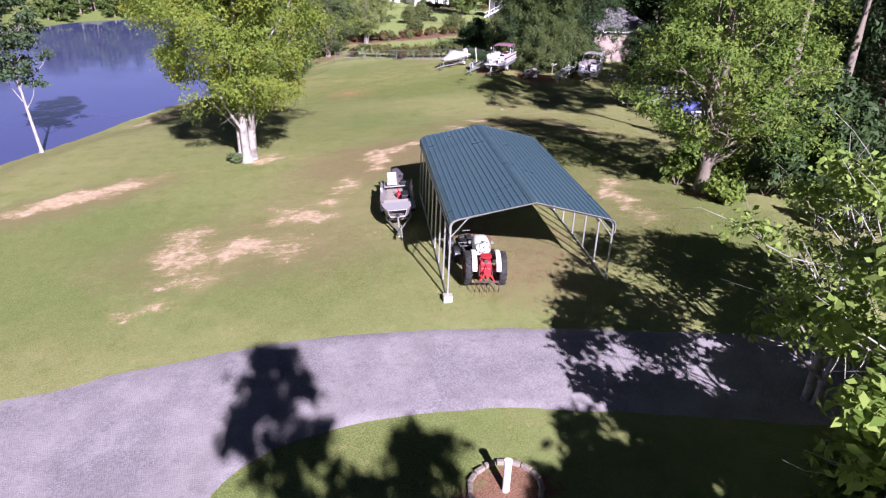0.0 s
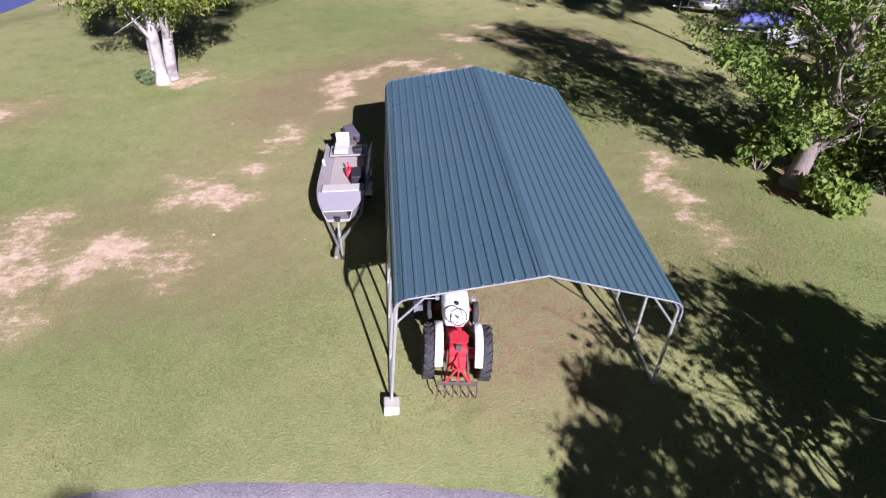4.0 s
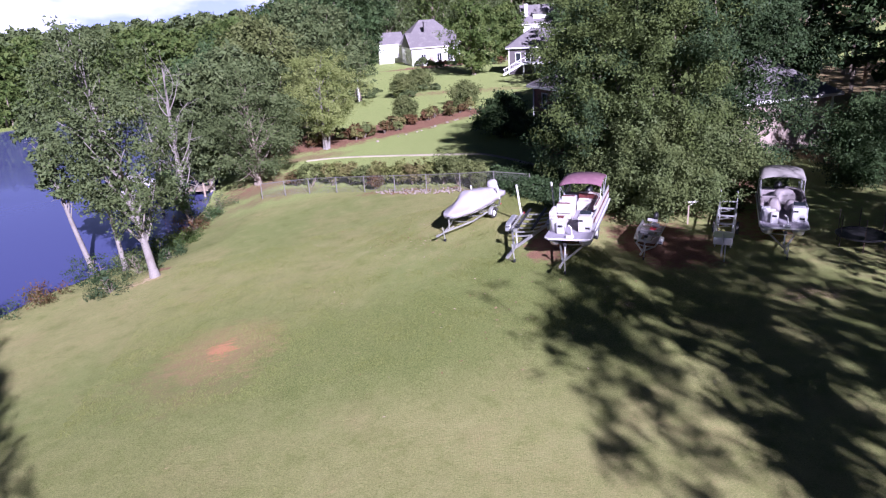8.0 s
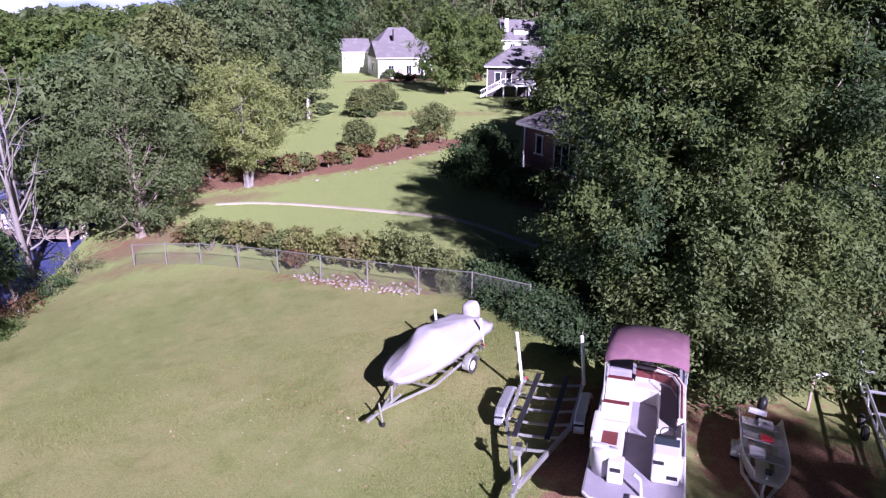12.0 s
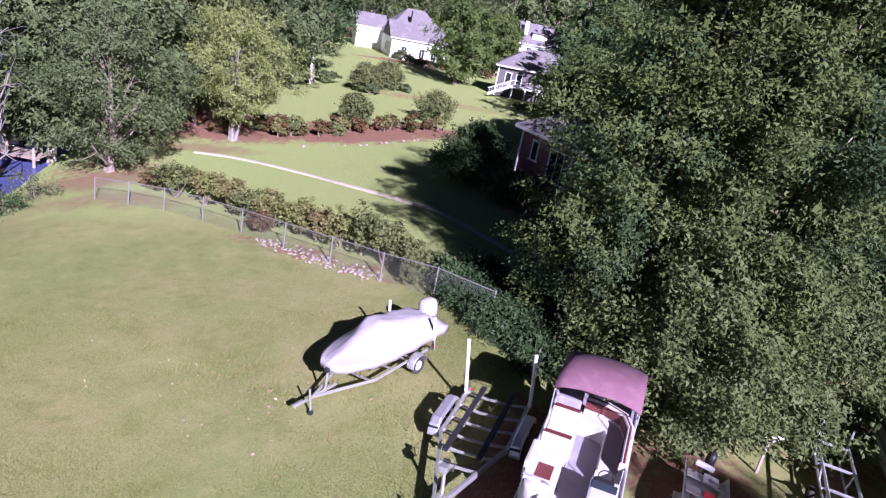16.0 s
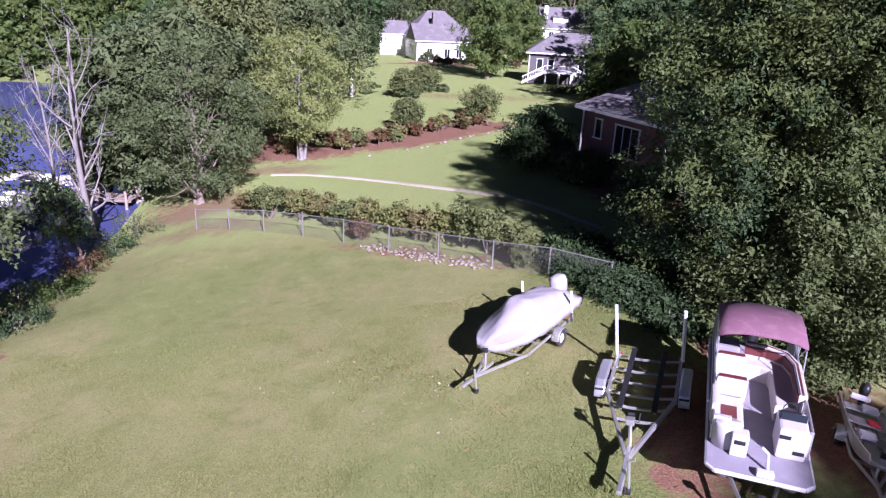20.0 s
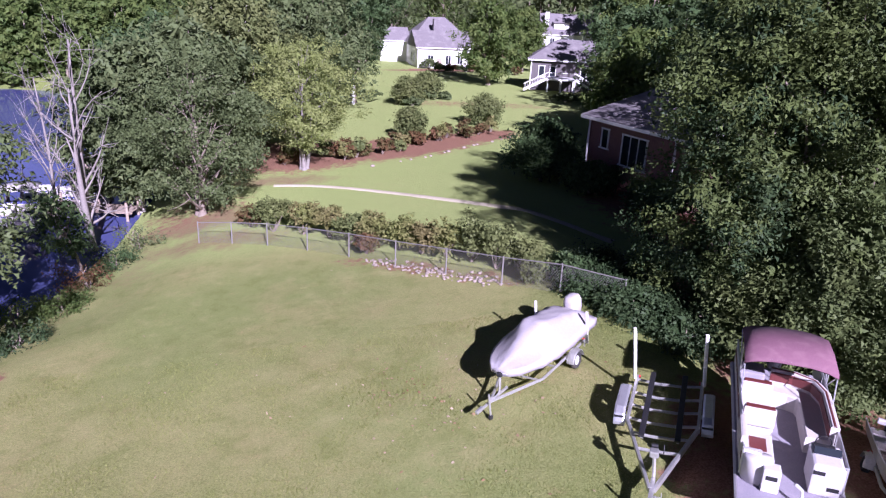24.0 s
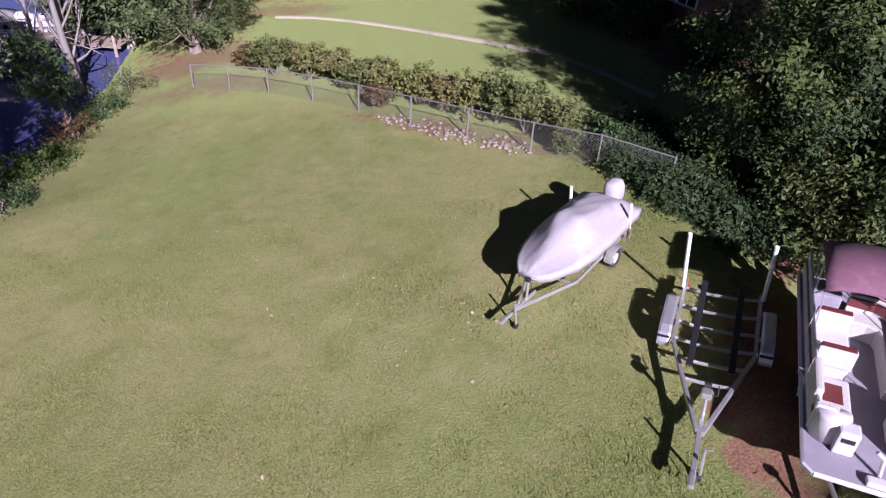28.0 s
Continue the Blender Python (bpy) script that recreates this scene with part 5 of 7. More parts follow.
# the boat beside the carport
def fishing_boat():
    m = on_slope(-1.40, 5.55, -2.5)
    boat_trailer(m, "galvanised trailer under an open fishing boat beside the carport", 3.9, 0.72, 4.9, GALV, True, 0.75, 0.25, 0.36)
    ob = thing("fishing_boat", m @ pose(0.0, 6.1, 0.52, 0, 0, 180), "open flat-bottomed grey fishing boat with white seats on a trailer", "fishing boat", "boats on trailers")
    # in the hull's own frame the bow points to +y
    part("hull", loft(hull_rings(4.9, 1.65, 0.48, 0.55, 11), caps=True), HULL_GREY, ob)
    part("floor", box((0, 1.9, 0.12), (1.1, 3.2, 0.03), 0.005), surface("tan_floor", (0.36, 0.31, 0.27), 0.8, 0, 0.15, 7, 0.1), ob, "tan carpeted floor")
    rings = [[(-0.74, 3.55, 0.50), (0.74, 3.55, 0.50), (0.74, 3.55, 0.53), (-0.74, 3.55, 0.53)],
             [(-0.66, 4.2, 0.55), (0.66, 4.2, 0.55), (0.66, 4.2, 0.58), (-0.66, 4.2, 0.58)],
             [(-0.44, 4.86, 0.60), (0.44, 4.86, 0.60), (0.44, 4.86, 0.63), (-0.44, 4.86, 0.63)]]
    part("bow_deck", loft(rings), surface("pale_deck", (0.50, 0.47, 0.48), 0.6, 0.1, 0.08, 6, 0.1), ob)
    part("thwart", box((0, 3.1, 0.40), (1.32, 0.42, 0.06), 0.01), surface("tan_bench", (0.48, 0.44, 0.40), 0.7, 0, 0.1, 6, 0.1), ob)
    part("rear_deck", box((0, 0.42, 0.38), (1.3, 0.75, 0.05), 0.01), HULL_GREY, ob)
    for x in (-0.05, ):
        for k, y in enumerate((0.25, 0.72)):
            st = part("seat", box((0.22, y, 0.56 + 0.02 * k), (0.50, 0.42, 0.16), 0.05), WHITE, ob)
            if k == 0:
                part("backrest", box((0.22, 0.02, 0.76), (0.48, 0.1, 0.3), 0.04), WHITE, st)
    can = part("tackle_box", box((-0.35, 0.6, 0.5), (0.3, 0.3, 0.2), 0.03), BLACK, ob)
    part("console_box", box((-0.42, 2.2, 0.32), (0.4, 0.7, 0.36), 0.04), BLACK, ob)
    cowl = surface("dark_cowl", (0.075, 0.065, 0.08), 0.6, 0, 0.1, 6, 0.05)
    motor = part("outboard_motor", box((-0.05, -0.34, 0.66), (0.40, 0.66, 0.40), 0.07, Matrix.Rotation(0.55, 3, "Z") @ Matrix.Rotation(-0.35, 3, "X")), cowl, ob, "dark outboard motor tilted up")
    part("motor_leg", box((0.18, -0.72, 0.52), (0.14, 0.66, 0.18), 0.04, Matrix.Rotation(0.55, 3, "Z")), BLACK, motor)
    part("motor_clamp", box((-0.1, -0.04, 0.46), (0.30, 0.14, 0.26), 0.03), DARK_STEEL, motor)
    part("tiller", tube([(-0.12, -0.1, 0.72), (-0.3, 0.3, 0.74)], 0.022, 6), BLACK, motor)
    jug = thing("fuel_can", m @ pose(0.12, 4.25, 0.66, 0, 0, 15), "red plastic fuel can lying in the fishing boat", "fuel can")
    part("body", box((0, 0, 0.14), (0.26, 0.36, 0.28), 0.06), RED_PLASTIC, jug)
    part("spout", tube([(0, 0.12, 0.27), (0, 0.26, 0.40)], 0.03, 8), RED_PLASTIC, jug)
    part("handle", tube([(0, -0.1, 0.27), (0, -0.06, 0.34), (0, 0.06, 0.34), (0, 0.1, 0.27)], 0.018, 6), RED_PLASTIC, jug)


fishing_boat()


# ---- the ringed bed by the drive ----
def stone_ring():
    cx, cy = 0.46, -9.2
    ob = thing("stone_ring", at_ground(cx, cy), "ring of pale edging stones round a mulched bed", "stone ring")
    n = 17
    for k in range(n):
        a = 2 * math.pi * k / n
        r = 0.93 + 0.03 * math.sin(k * 3.1)
        x, y = r * math.cos(a), r * math.sin(a)
        m = pose(x, y, gz(cx + x, cy + y) - gz(cx, cy) + 0.045, 0, 0, math.degrees(a) + 90 + 5 * math.sin(k * 1.7))
        bm = box((0, 0, 0), (0.31, 0.13, 0.13), 0.025)
        bm.transform(m)
        part("stone", bm, STONE, ob)
    post = thing("pipe_post", at_ground(cx, cy, 20), "short white plastic pipe post in the ringed bed", "post")
    part("pipe", tube([(0, 0, -0.05), (0, 0, 0.92)], 0.10, 16), WHITE_PAINT, post)
    part("cap", tube([(0, 0, 0.90), (0, 0, 0.97)], 0.115, 16), WHITE_PAINT, post)


stone_ring()

# ---- the row of parked boats ----
def covered_boat():
    m = on_slope(6.05, 56.3, -44)
    boat_trailer(m, "galvanised trailer under a white covered boat on the lawn", 3.9, 0.85, 4.9, GALV, True, 1.15, 0.27, 0.42)
    ob = thing("covered_boat", m @ pose(0, 1.12, 0.55), "motorboat under a white fitted cover on its trailer", "boat", "boats on trailers")
    L = 4.2
    rings, hull = [], []
    for i in range(19):
        t = i / 18
        w = 0.98 * float(np.interp(t, (0, 0.03, 0.1, 0.22, 0.38, 0.6, 1), (0.30, 0.44, 0.64, 0.84, 0.97, 1.0, 0.93)))
        gun = float(np.interp(t, (0, 0.3, 1), (0.64, 0.60, 0.52)))
        peak = gun + float(np.interp(t, (0, 0.06, 0.25, 0.42, 0.46, 0.54, 0.66, 0.80, 0.93, 1), (0.0, 0.10, 0.37, 0.63, 0.70, 0.60, 0.50, 0.38, 0.25, 0.10)))
        flat_ = w * float(np.interp(t, (0, 0.25, 0.45, 0.52, 0.62, 1), (0.10, 0.10, 0.36, 0.36, 0.34, 0.55)))
        y = L * t
        ring = []
        for k in range(17):
            x = w * (1 - k / 8)
            rise = min(1.0, (w - abs(x)) / max(0.05, w - flat_))
            fold = 0.014 * math.sin(k * 1.7 + i * 1.1) + 0.012 * math.sin(i * 2.3 - k * 0.8)
            ring.append((x, y, gun + (peak - gun) * rise ** 1.2 + 0.02 * rise * (1 - abs(x) / w) + fold * rise))
        hem = 0.20 + 0.025 * math.sin(i * 1.9)
        ring += [(-w * 1.01, y, gun - hem), (w * 1.01, y, gun - hem)]
        rings.append(ring)
        hull.append([(w * 0.96, y, gun - 0.12), (w * 0.74, y, 0.14 + 0.30 * (1 - t) ** 3), (0, y, 0.36 * (1 - t) ** 3), (-w * 0.74, y, 0.14 + 0.30 * (1 - t) ** 3), (-w * 0.96, y, gun - 0.12)])
    part("boat_cover", loft(rings), COVER, ob, "white fitted canvas cover", True)
    part("hull", loft(hull), WHITE, ob, smooth=True)
    bm = loft([[(w_ * math.cos(a) * (1 + 0.12 * abs(math.sin(2 * a))), L + 0.12 + d_ * math.sin(a) * (1 + 0.12 * abs(math.sin(2 * a))), z_) for a in (2 * math.pi * k / 20 for k in range(20))] for z_, w_, d_ in ((0.42, 0.22, 0.26), (0.66, 0.25, 0.30), (0.92, 0.25, 0.29), (1.05, 0.20, 0.24), (1.09, 0.10, 0.13))])
    part("motor_cover", bm, COVER, ob, "white cover over the outboard motor", True)
    bm = bmesh.new()
    add_box(bm, (0, L + 0.22, 0.22), (0.12, 0.2, 0.7), None, 0.03)
    part("motor_leg", bm, BLACK, ob)
    for s in (-1, 1):
        part("tie_strap", tube([(s * 0.5, 0.75, 0.5), (s * 0.42, 0.8, 0.05)], 0.012, 4), BLACK, ob)


covered_boat()


def empty_trailer():
    """Two straight rails spread from the tongue to the wheels, with dark bunks on bent cross bars."""
    ob = thing("boat_trailer", on_slope(8.74, 51.35, -28), "empty galvanised boat trailer with tall white guide posts", "boat trailer", "boat trailers")
    h, bend, end, half = 0.45, 3.65, 5.75, 0.86
    for s in (-1, 1):
        d = Vector((s * (half - 0.05), bend - 1.15, 0))
        a = math.atan2(d.y, d.x) - math.pi / 2
        part("draw_rail", box((s * (half + 0.05) / 2, (bend + 1.15) / 2, h), (0.08, d.length, 0.13), 0.012, Matrix.Rotation(a, 3, "Z")), GALV, ob)
        part("side_rail", box((s * half, (bend + end) / 2 - 0.03, h), (0.08, end - bend + 0.12, 0.13), 0.012), GALV, ob)
        for y in (4.05, 4.75):
            wheel(ob, (s * (half + 0.21), y, 0.29), 0.29, 0.19, WHITE_PAINT)
        rings = [[(s * (half + 0.21) + q, y, z) for q, z in ((-0.14, z0 - 0.05), (-0.14, z0), (-0.09, z0 + 0.03), (0.09, z0 + 0.03), (0.14, z0), (0.14, z0 - 0.05))] for y, z0 in ((3.58, 0.36), (3.70, 0.56), (3.88, 0.66), (4.92, 0.66), (5.10, 0.56), (5.22, 0.36))]
        part("wheel_fender", loft(rings), ALU, ob, "bright aluminium fender with a flat tread top")
        for y in (3.66, 5.14):
            part("fender_step", box((s * (half + 0.21), y, 0.52), (0.26, 0.10, 0.03), 0.008), BLACK, ob)
        part("bunk", box((s * 0.42, 4.25, h + 0.20), (0.14, 3.0, 0.06), 0.015), BLACK, ob)
        for y in (3.0, 4.1, 5.2):
            part("bunk_bracket", box((s * 0.42, y, h + 0.08), (0.06, 0.05, 0.20), 0.006), GALV, ob)
        post = part("guide_bracket", tube([(s * half, end - 0.15, h), (s * (half + 0.05), end - 0.15, h + 0.28)], 0.028, 6), GALV, ob)
        part("guide_post", tube([(s * (half + 0.05), end - 0.15, h + 0.05), (s * (half + 0.07), end - 0.13, h + 1.62)], 0.05, 10), WHITE_PAINT, post, "white plastic guide post")
        part("tail_lamp", box((s * half, end + 0.05, h), (0.16, 0.04, 0.08), 0.01), RED_PLASTIC, ob)
        part("axle_arm", tube([(s * half, 4.4, 0.32), (s * (half + 0.2), 4.4, 0.30)], 0.05, 8), GALV, ob)
        part("safety_chain", tube([(s * 0.04, 0.3, h - 0.05), (s * 0.09, 0.2, h - 0.22), (s * 0.06, 0.05, h - 0.2)], 0.012, 5), DARK_STEEL, ob)
    for y, sag in ((2.55, 0.02), (3.15, 0.05), (3.75, 0.09), (4.35, 0.09), (4.95, 0.09), (5.62, 0.07)):
        q = half * min(1.0, 0.06 + 0.94 * (y - 1.15) / (bend - 1.15))
        part("cross_member", tube([(-q, y, h), (-q * 0.35, y, h - sag), (q * 0.35, y, h - sag), (q, y, h)], 0.042, 6), GALV, ob)
    part("tongue", box((0, 0.75, h), (0.10, 1.5, 0.12), 0.012), GALV, ob)
    part("coupler", box((0, -0.02, h + 0.05), (0.12, 0.34, 0.11), 0.03), GALV, ob)
    part("jack", tube([(0.13, 0.42, 0.10), (0.13, 0.42, h + 0.46)], 0.034, 8), GALV, ob)
    part("jack_crank", tube([(0.13, 0.42, h + 0.44), (0.26, 0.42, h + 0.47), (0.26, 0.42, h + 0.58)], 0.012, 5), GALV, ob)
    part("jack_wheel", tube([(0.09, 0.42, 0.09), (0.17, 0.42, 0.09)], 0.09, 12), BLACK, ob)
    stand = part("winch_stand", tube([(0, 1.55, h), (0, 1.66, h + 0.72)], 0.045, 6), GALV, ob)
    part("winch", box((0, 1.60, h + 0.66), (0.20, 0.18, 0.16), 0.03), GALV, stand)
    part("winch_handle", tube([(0.10, 1.60, h + 0.66), (0.20, 1.60, h + 0.66), (0.20, 1.75, h + 0.80)], 0.013, 5), BLACK, stand)
    part("bow_roller", tube([(-0.07, 1.76, h + 0.74), (0.07, 1.76, h + 0.74)], 0.05, 10), BLACK, stand)
    return ob


empty_trailer()
pm = on_slope(11.17, 50.4, -27)
boat_trailer(pm @ pose(0.02, -1.7, 0), "trailer under a pontoon boat with a maroon canopy", 4.7, 0.75, 6.6, GALV, True, 0, 0.28, 0.46)
pontoon_boat(pm, "white pontoon boat with maroon bimini top and cream seats", 6.0, 2.02, MAROON, (3.45, 5.15), 0.48, canopy_h=1.62)


def small_jon_boat():
    m = on_slope(14.75, 51.1, -30)
    boat_trailer(m, "small trailer under a little aluminium boat", 2.9, 0.55, 3.4, GALV, True, 0, 0.22, 0.34, bars=3)
    ob = thing("jon_boat", m @ pose(0, 4.35, 0.44, 0, 0, 180), "small aluminium flat-bottomed boat with bench seats on a trailer", "jon boat", "boats on trailers")
    part("hull", loft(hull_rings(3.5, 1.2, 0.42, 0.62, 10)), ALU, ob)
    for k, y in enumerate((0.55, 1.35, 2.3)):
        part("thwart", box((0, y, 0.34), (1.0, 0.36, 0.05), 0.01), HULL_GREY, ob)
    part("seat", box((0.2, 2.32, 0.43), (0.38, 0.34, 0.12), 0.04), WHITE, ob)
    part("seat", box((-0.1, 0.62, 0.43), (0.4, 0.34, 0.12), 0.04), WHITE, ob)
    part("cushion", box((-0.1, 1.38, 0.40), (0.3, 0.28, 0.06), 0.02), RED_PLASTIC, ob, "faded red seat cushion")
    outboard(ob, (0, -0.05, 0.34), BLACK, 0, 0.75)
    part("motor_bracket", box((0.1, 0.12, 0.5), (0.5, 0.12, 0.14), 0.03), WHITE, ob)


small_jon_boat()


def bunk_trailer():
    """Tall aluminium trailer with a ladder of cross frames."""
    m = on_slope(18.2, 50.2, -30)
    ob = thing("pontoon_trailer", m, "empty tall aluminium pontoon trailer with ladder-like frame", "boat trailer", "boat trailers")
    for s in (-1, 1):
        part("side_rail", tube([(s * 0.42, 0.9, 0.95), (s * 0.42, 7.0, 0.95)], 0.045, 6), ALU, ob)
        part("lower_rail", tube([(s * 0.34, 0.9, 0.45), (s * 0.34, 6.8, 0.45)], 0.035, 6), ALU, ob)
        for k in range(5):
            y = 1.3 + k * 1.35
            part("upright", tube([(s * 0.34, y, 0.45), (s * 0.42, y, 0.95)], 0.03, 6), ALU, ob)
        for y in (4.2, 4.85):
            wheel(ob, (s * 0.55, y, 0.22), 0.22, 0.15, ALU)
        part("stern_post", tube([(s * 0.42, 6.9, 0.95), (s * 0.42, 7.0, 1.5)], 0.03, 6), ALU, ob)
    for k in range(5):
        y = 1.5 + k * 1.3
        part("cross_member", tube([(-0.42, y, 0.95), (0.42, y, 0.95)], 0.045, 6), ALU, ob)
        if k < 4:
            part("diagonal", tube([(-0.42, y, 0.95), (0.2, y + 0.45, 0.7), (-0.38, y + 0.8, 0.5)], 0.028, 5), ALU, ob)
    part("front_box", box((0, 1.05, 0.80), (0.82, 0.9, 0.36), 0.05), ALU, ob)
    part("tongue", tube([(0, -0.4, 0.45), (0, 1.2, 0.45)], 0.045, 6), ALU, ob)
    part("jack", tube([(0.14, 0.0, 0.05), (0.14, 0.0, 0.9)], 0.03, 8), ALU, ob)
    part("winch_stand", tube([(0, 0.55, 0.45), (0, 0.6, 1.2)], 0.04, 6), ALU, ob)


bunk_trailer()


def t_post():
    ob = thing("mooring_stand", on_slope(19.2, 55.7, -20), "weathered wooden T-shaped stand beside the trailers", "stand")
    part("upright", box((0, 0, 0.6), (0.07, 0.07, 1.2), 0.01), WOOD, ob)
    part("arm", box((0.15, 0.1, 1.2), (0.75, 0.07, 0.07), 0.01, Matrix.Rotation(0.4, 3, "Z")), WHITE_PAINT, ob)
    part("brace", tube([(0, 0, 1.0), (0.35, 0.2, 1.18)], 0.025, 5), WHITE_PAINT, ob)


t_post()
qm = on_slope(21.55, 50.9, -28)
boat_trailer(qm @ pose(0, -1.6, 0), "trailer under a pontoon boat with a tan canopy", 4.6, 0.75, 6.4, GALV, True, 0, 0.28, 0.46)
pontoon_boat(qm, "white and grey pontoon boat with a tan canopy and loose covers", 6.0, 2.05, TAN, (3.4, 5.5), 0.5, BLACK, ALU, canopy_h=1.65, seats=GREY_VINYL)


def canvas_heap():
    """Loose canvas over the seat backs, in soft folds."""
    for k, (x, y, w, d, h) in enumerate(((-0.42, 1.75, 0.62, 0.75, 0.52), (0.38, 1.9, 0.70, 0.6, 0.44), (0.05, 3.1, 1.3, 0.8, 0.62))):
        ob = thing("heaped_canvas", qm @ pose(x, y, 1.50, 0, 0, 12 * k), "pale canvas thrown over the seats of a pontoon boat", "canvas")
        rings = []
        for f in range(9):
            t = f / 8
            z = h * (1 - t ** 2.2)
            rings.append([(w / 2 * (0.12 + 0.88 * t ** 0.6) * math.copysign(abs(math.cos(a)) ** 0.6, math.cos(a)), d / 2 * (0.12 + 0.88 * t ** 0.6) * math.copysign(abs(math.sin(a)) ** 0.6, math.sin(a)), z + 0.045 * t * math.sin(a * 5 + k * 1.7 + 3 * t)) for a in (2 * math.pi * q / 28 for q in range(28))])
        part("canvas", loft(rings[::-1]), GREY_VINYL, ob, smooth=True)


canvas_heap()


def trampoline(x, y):
    ob = thing("trampoline", at_ground(x, y), "small dark trampoline with thin poles in the shade", "trampoline")
    ring = [(1.05 * math.cos(a), 1.05 * math.sin(a), 0.55) for a in (2 * math.pi * k / 20 for k in range(21))]
    part("rim", tube(ring, 0.05, 6), BLACK, ob)
    part("mat", slab([(1.0 * math.cos(2 * math.pi * k / 20), 1.0 * math.sin(2 * math.pi * k / 20)) for k in range(20)], 0.53, 0.55), BLACK, ob)
    for k in range(6):
        a = 2 * math.pi * k / 6
        part("leg", tube([(1.05 * math.cos(a), 1.05 * math.sin(a), 0), (1.05 * math.cos(a), 1.05 * math.sin(a), 1.55)], 0.02, 5), DARK_STEEL, ob)


trampoline(25.2, 50.6)
# boats in the shade at the wood's edge
def garden_chair(x, y, turn):
    ob = thing("garden_chair", on_slope(x, y, turn), "white plastic garden chair standing in the shade", "chair", "garden chairs")
    part("seat", box((0, 0, 0.42), (0.5, 0.48, 0.05), 0.02), WHITE_PAINT, ob)
    part("backrest", box((0, 0.25, 0.68), (0.48, 0.05, 0.5), 0.02), WHITE_PAINT, ob)
    for sx in (-1, 1):
        part("armrest", box((sx * 0.26, 0.02, 0.62), (0.06, 0.46, 0.04), 0.015), WHITE_PAINT, ob)
        for sy in (-0.2, 0.22):
            part("leg", tube([(sx * 0.24, sy, 0.0), (sx * 0.22, sy * 0.9, 0.42)], 0.025, 6), WHITE_PAINT, ob)


garden_chair(27.6, 39.2, 40)
garden_chair(29.0, 36.8, 65)
wm = on_slope(21.6, 36.3, -82)
boat_trailer(wm @ pose(0, -1.2, 0), "trailer under a pontoon boat in the shade", 4.2, 0.75, 6.0, GALV, True, 0, 0.28, 0.4)
pontoon_boat(wm, "white pontoon boat without canopy in the shade of trees", 5.4, 2.2, None, (2, 4), 0.42, MAROON_VINYL, WHITE)


def tarped_boat():
    m = on_slope(21.4, 30.2, -75)
    boat_trailer(m, "trailer under a boat with a blue cover", 3.6, 0.8, 4.6, GALV, True, 0, 0.26, 0.4)
    ob = thing("tarped_boat", m @ pose(0, 0.7, 0.5), "boat under a faded blue tarpaulin in the shade", "boat", "boats on trailers")
    rings = []
    for i in range(9):
        t = i / 8
        w = 0.9 * min(1, 0.15 + 1.3 * t ** 0.6)
        rings.append([(w * math.cos(a), 4.3 * t, 0.45 + 0.5 * math.sin(a) ** 1.3 * (0.6 + 0.5 * math.sin(math.pi * t))) if math.sin(a) >= 0 else (w * 0.85 * math.cos(a), 4.3 * t, 0.45 + 0.42 * math.sin(a)) for a in (2 * math.pi * k / 20 for k in range(20))])
    part("tarpaulin", loft(rings), BLUE_COVER, ob, smooth=True)


tarped_boat()
vm = on_slope(21.5, 25.9, -60)
boat_trailer(vm, "trailer under a white runabout at the wood's edge", 3.6, 0.8, 4.6, GALV, True, 0, 0.26, 0.4)
rb = thing("runabout", vm @ pose(0, 5.0, 0.5, 0, 0, 180), "small white open runabout with grey outboard in the shade", "boat", "boats on trailers")
part("hull", loft(hull_rings(4.3, 1.7, 0.6, 0.3, 11, False)), WHITE, rb)
part("console", box((0.3, 2.0, 0.62), (0.5, 0.4, 0.6), 0.06), WHITE, rb)
part("windscreen", box((0.3, 2.22, 1.0), (0.5, 0.03, 0.25), 0.005), GLASS_DARK, rb)
for k in range(2):
    part("seat", box((-0.35 + 0.7 * k, 1.3, 0.5), (0.45, 0.45, 0.4), 0.08), VINYL, rb)
outboard(rb, (0, -0.05, 0.5), HULL_GREY, -20, 1.0)

# ---- fence, stones and planting at the lawn's end ----
FENCE = ((-6.15, 77.2), (-4.2, 76.3), (-2.2, 75.35), (0.0, 73.8), (2.14, 72.0), (4.3, 69.9), (6.4, 67.9), (8.46, 65.9), (10.4, 64.2), (12.3, 62.5))


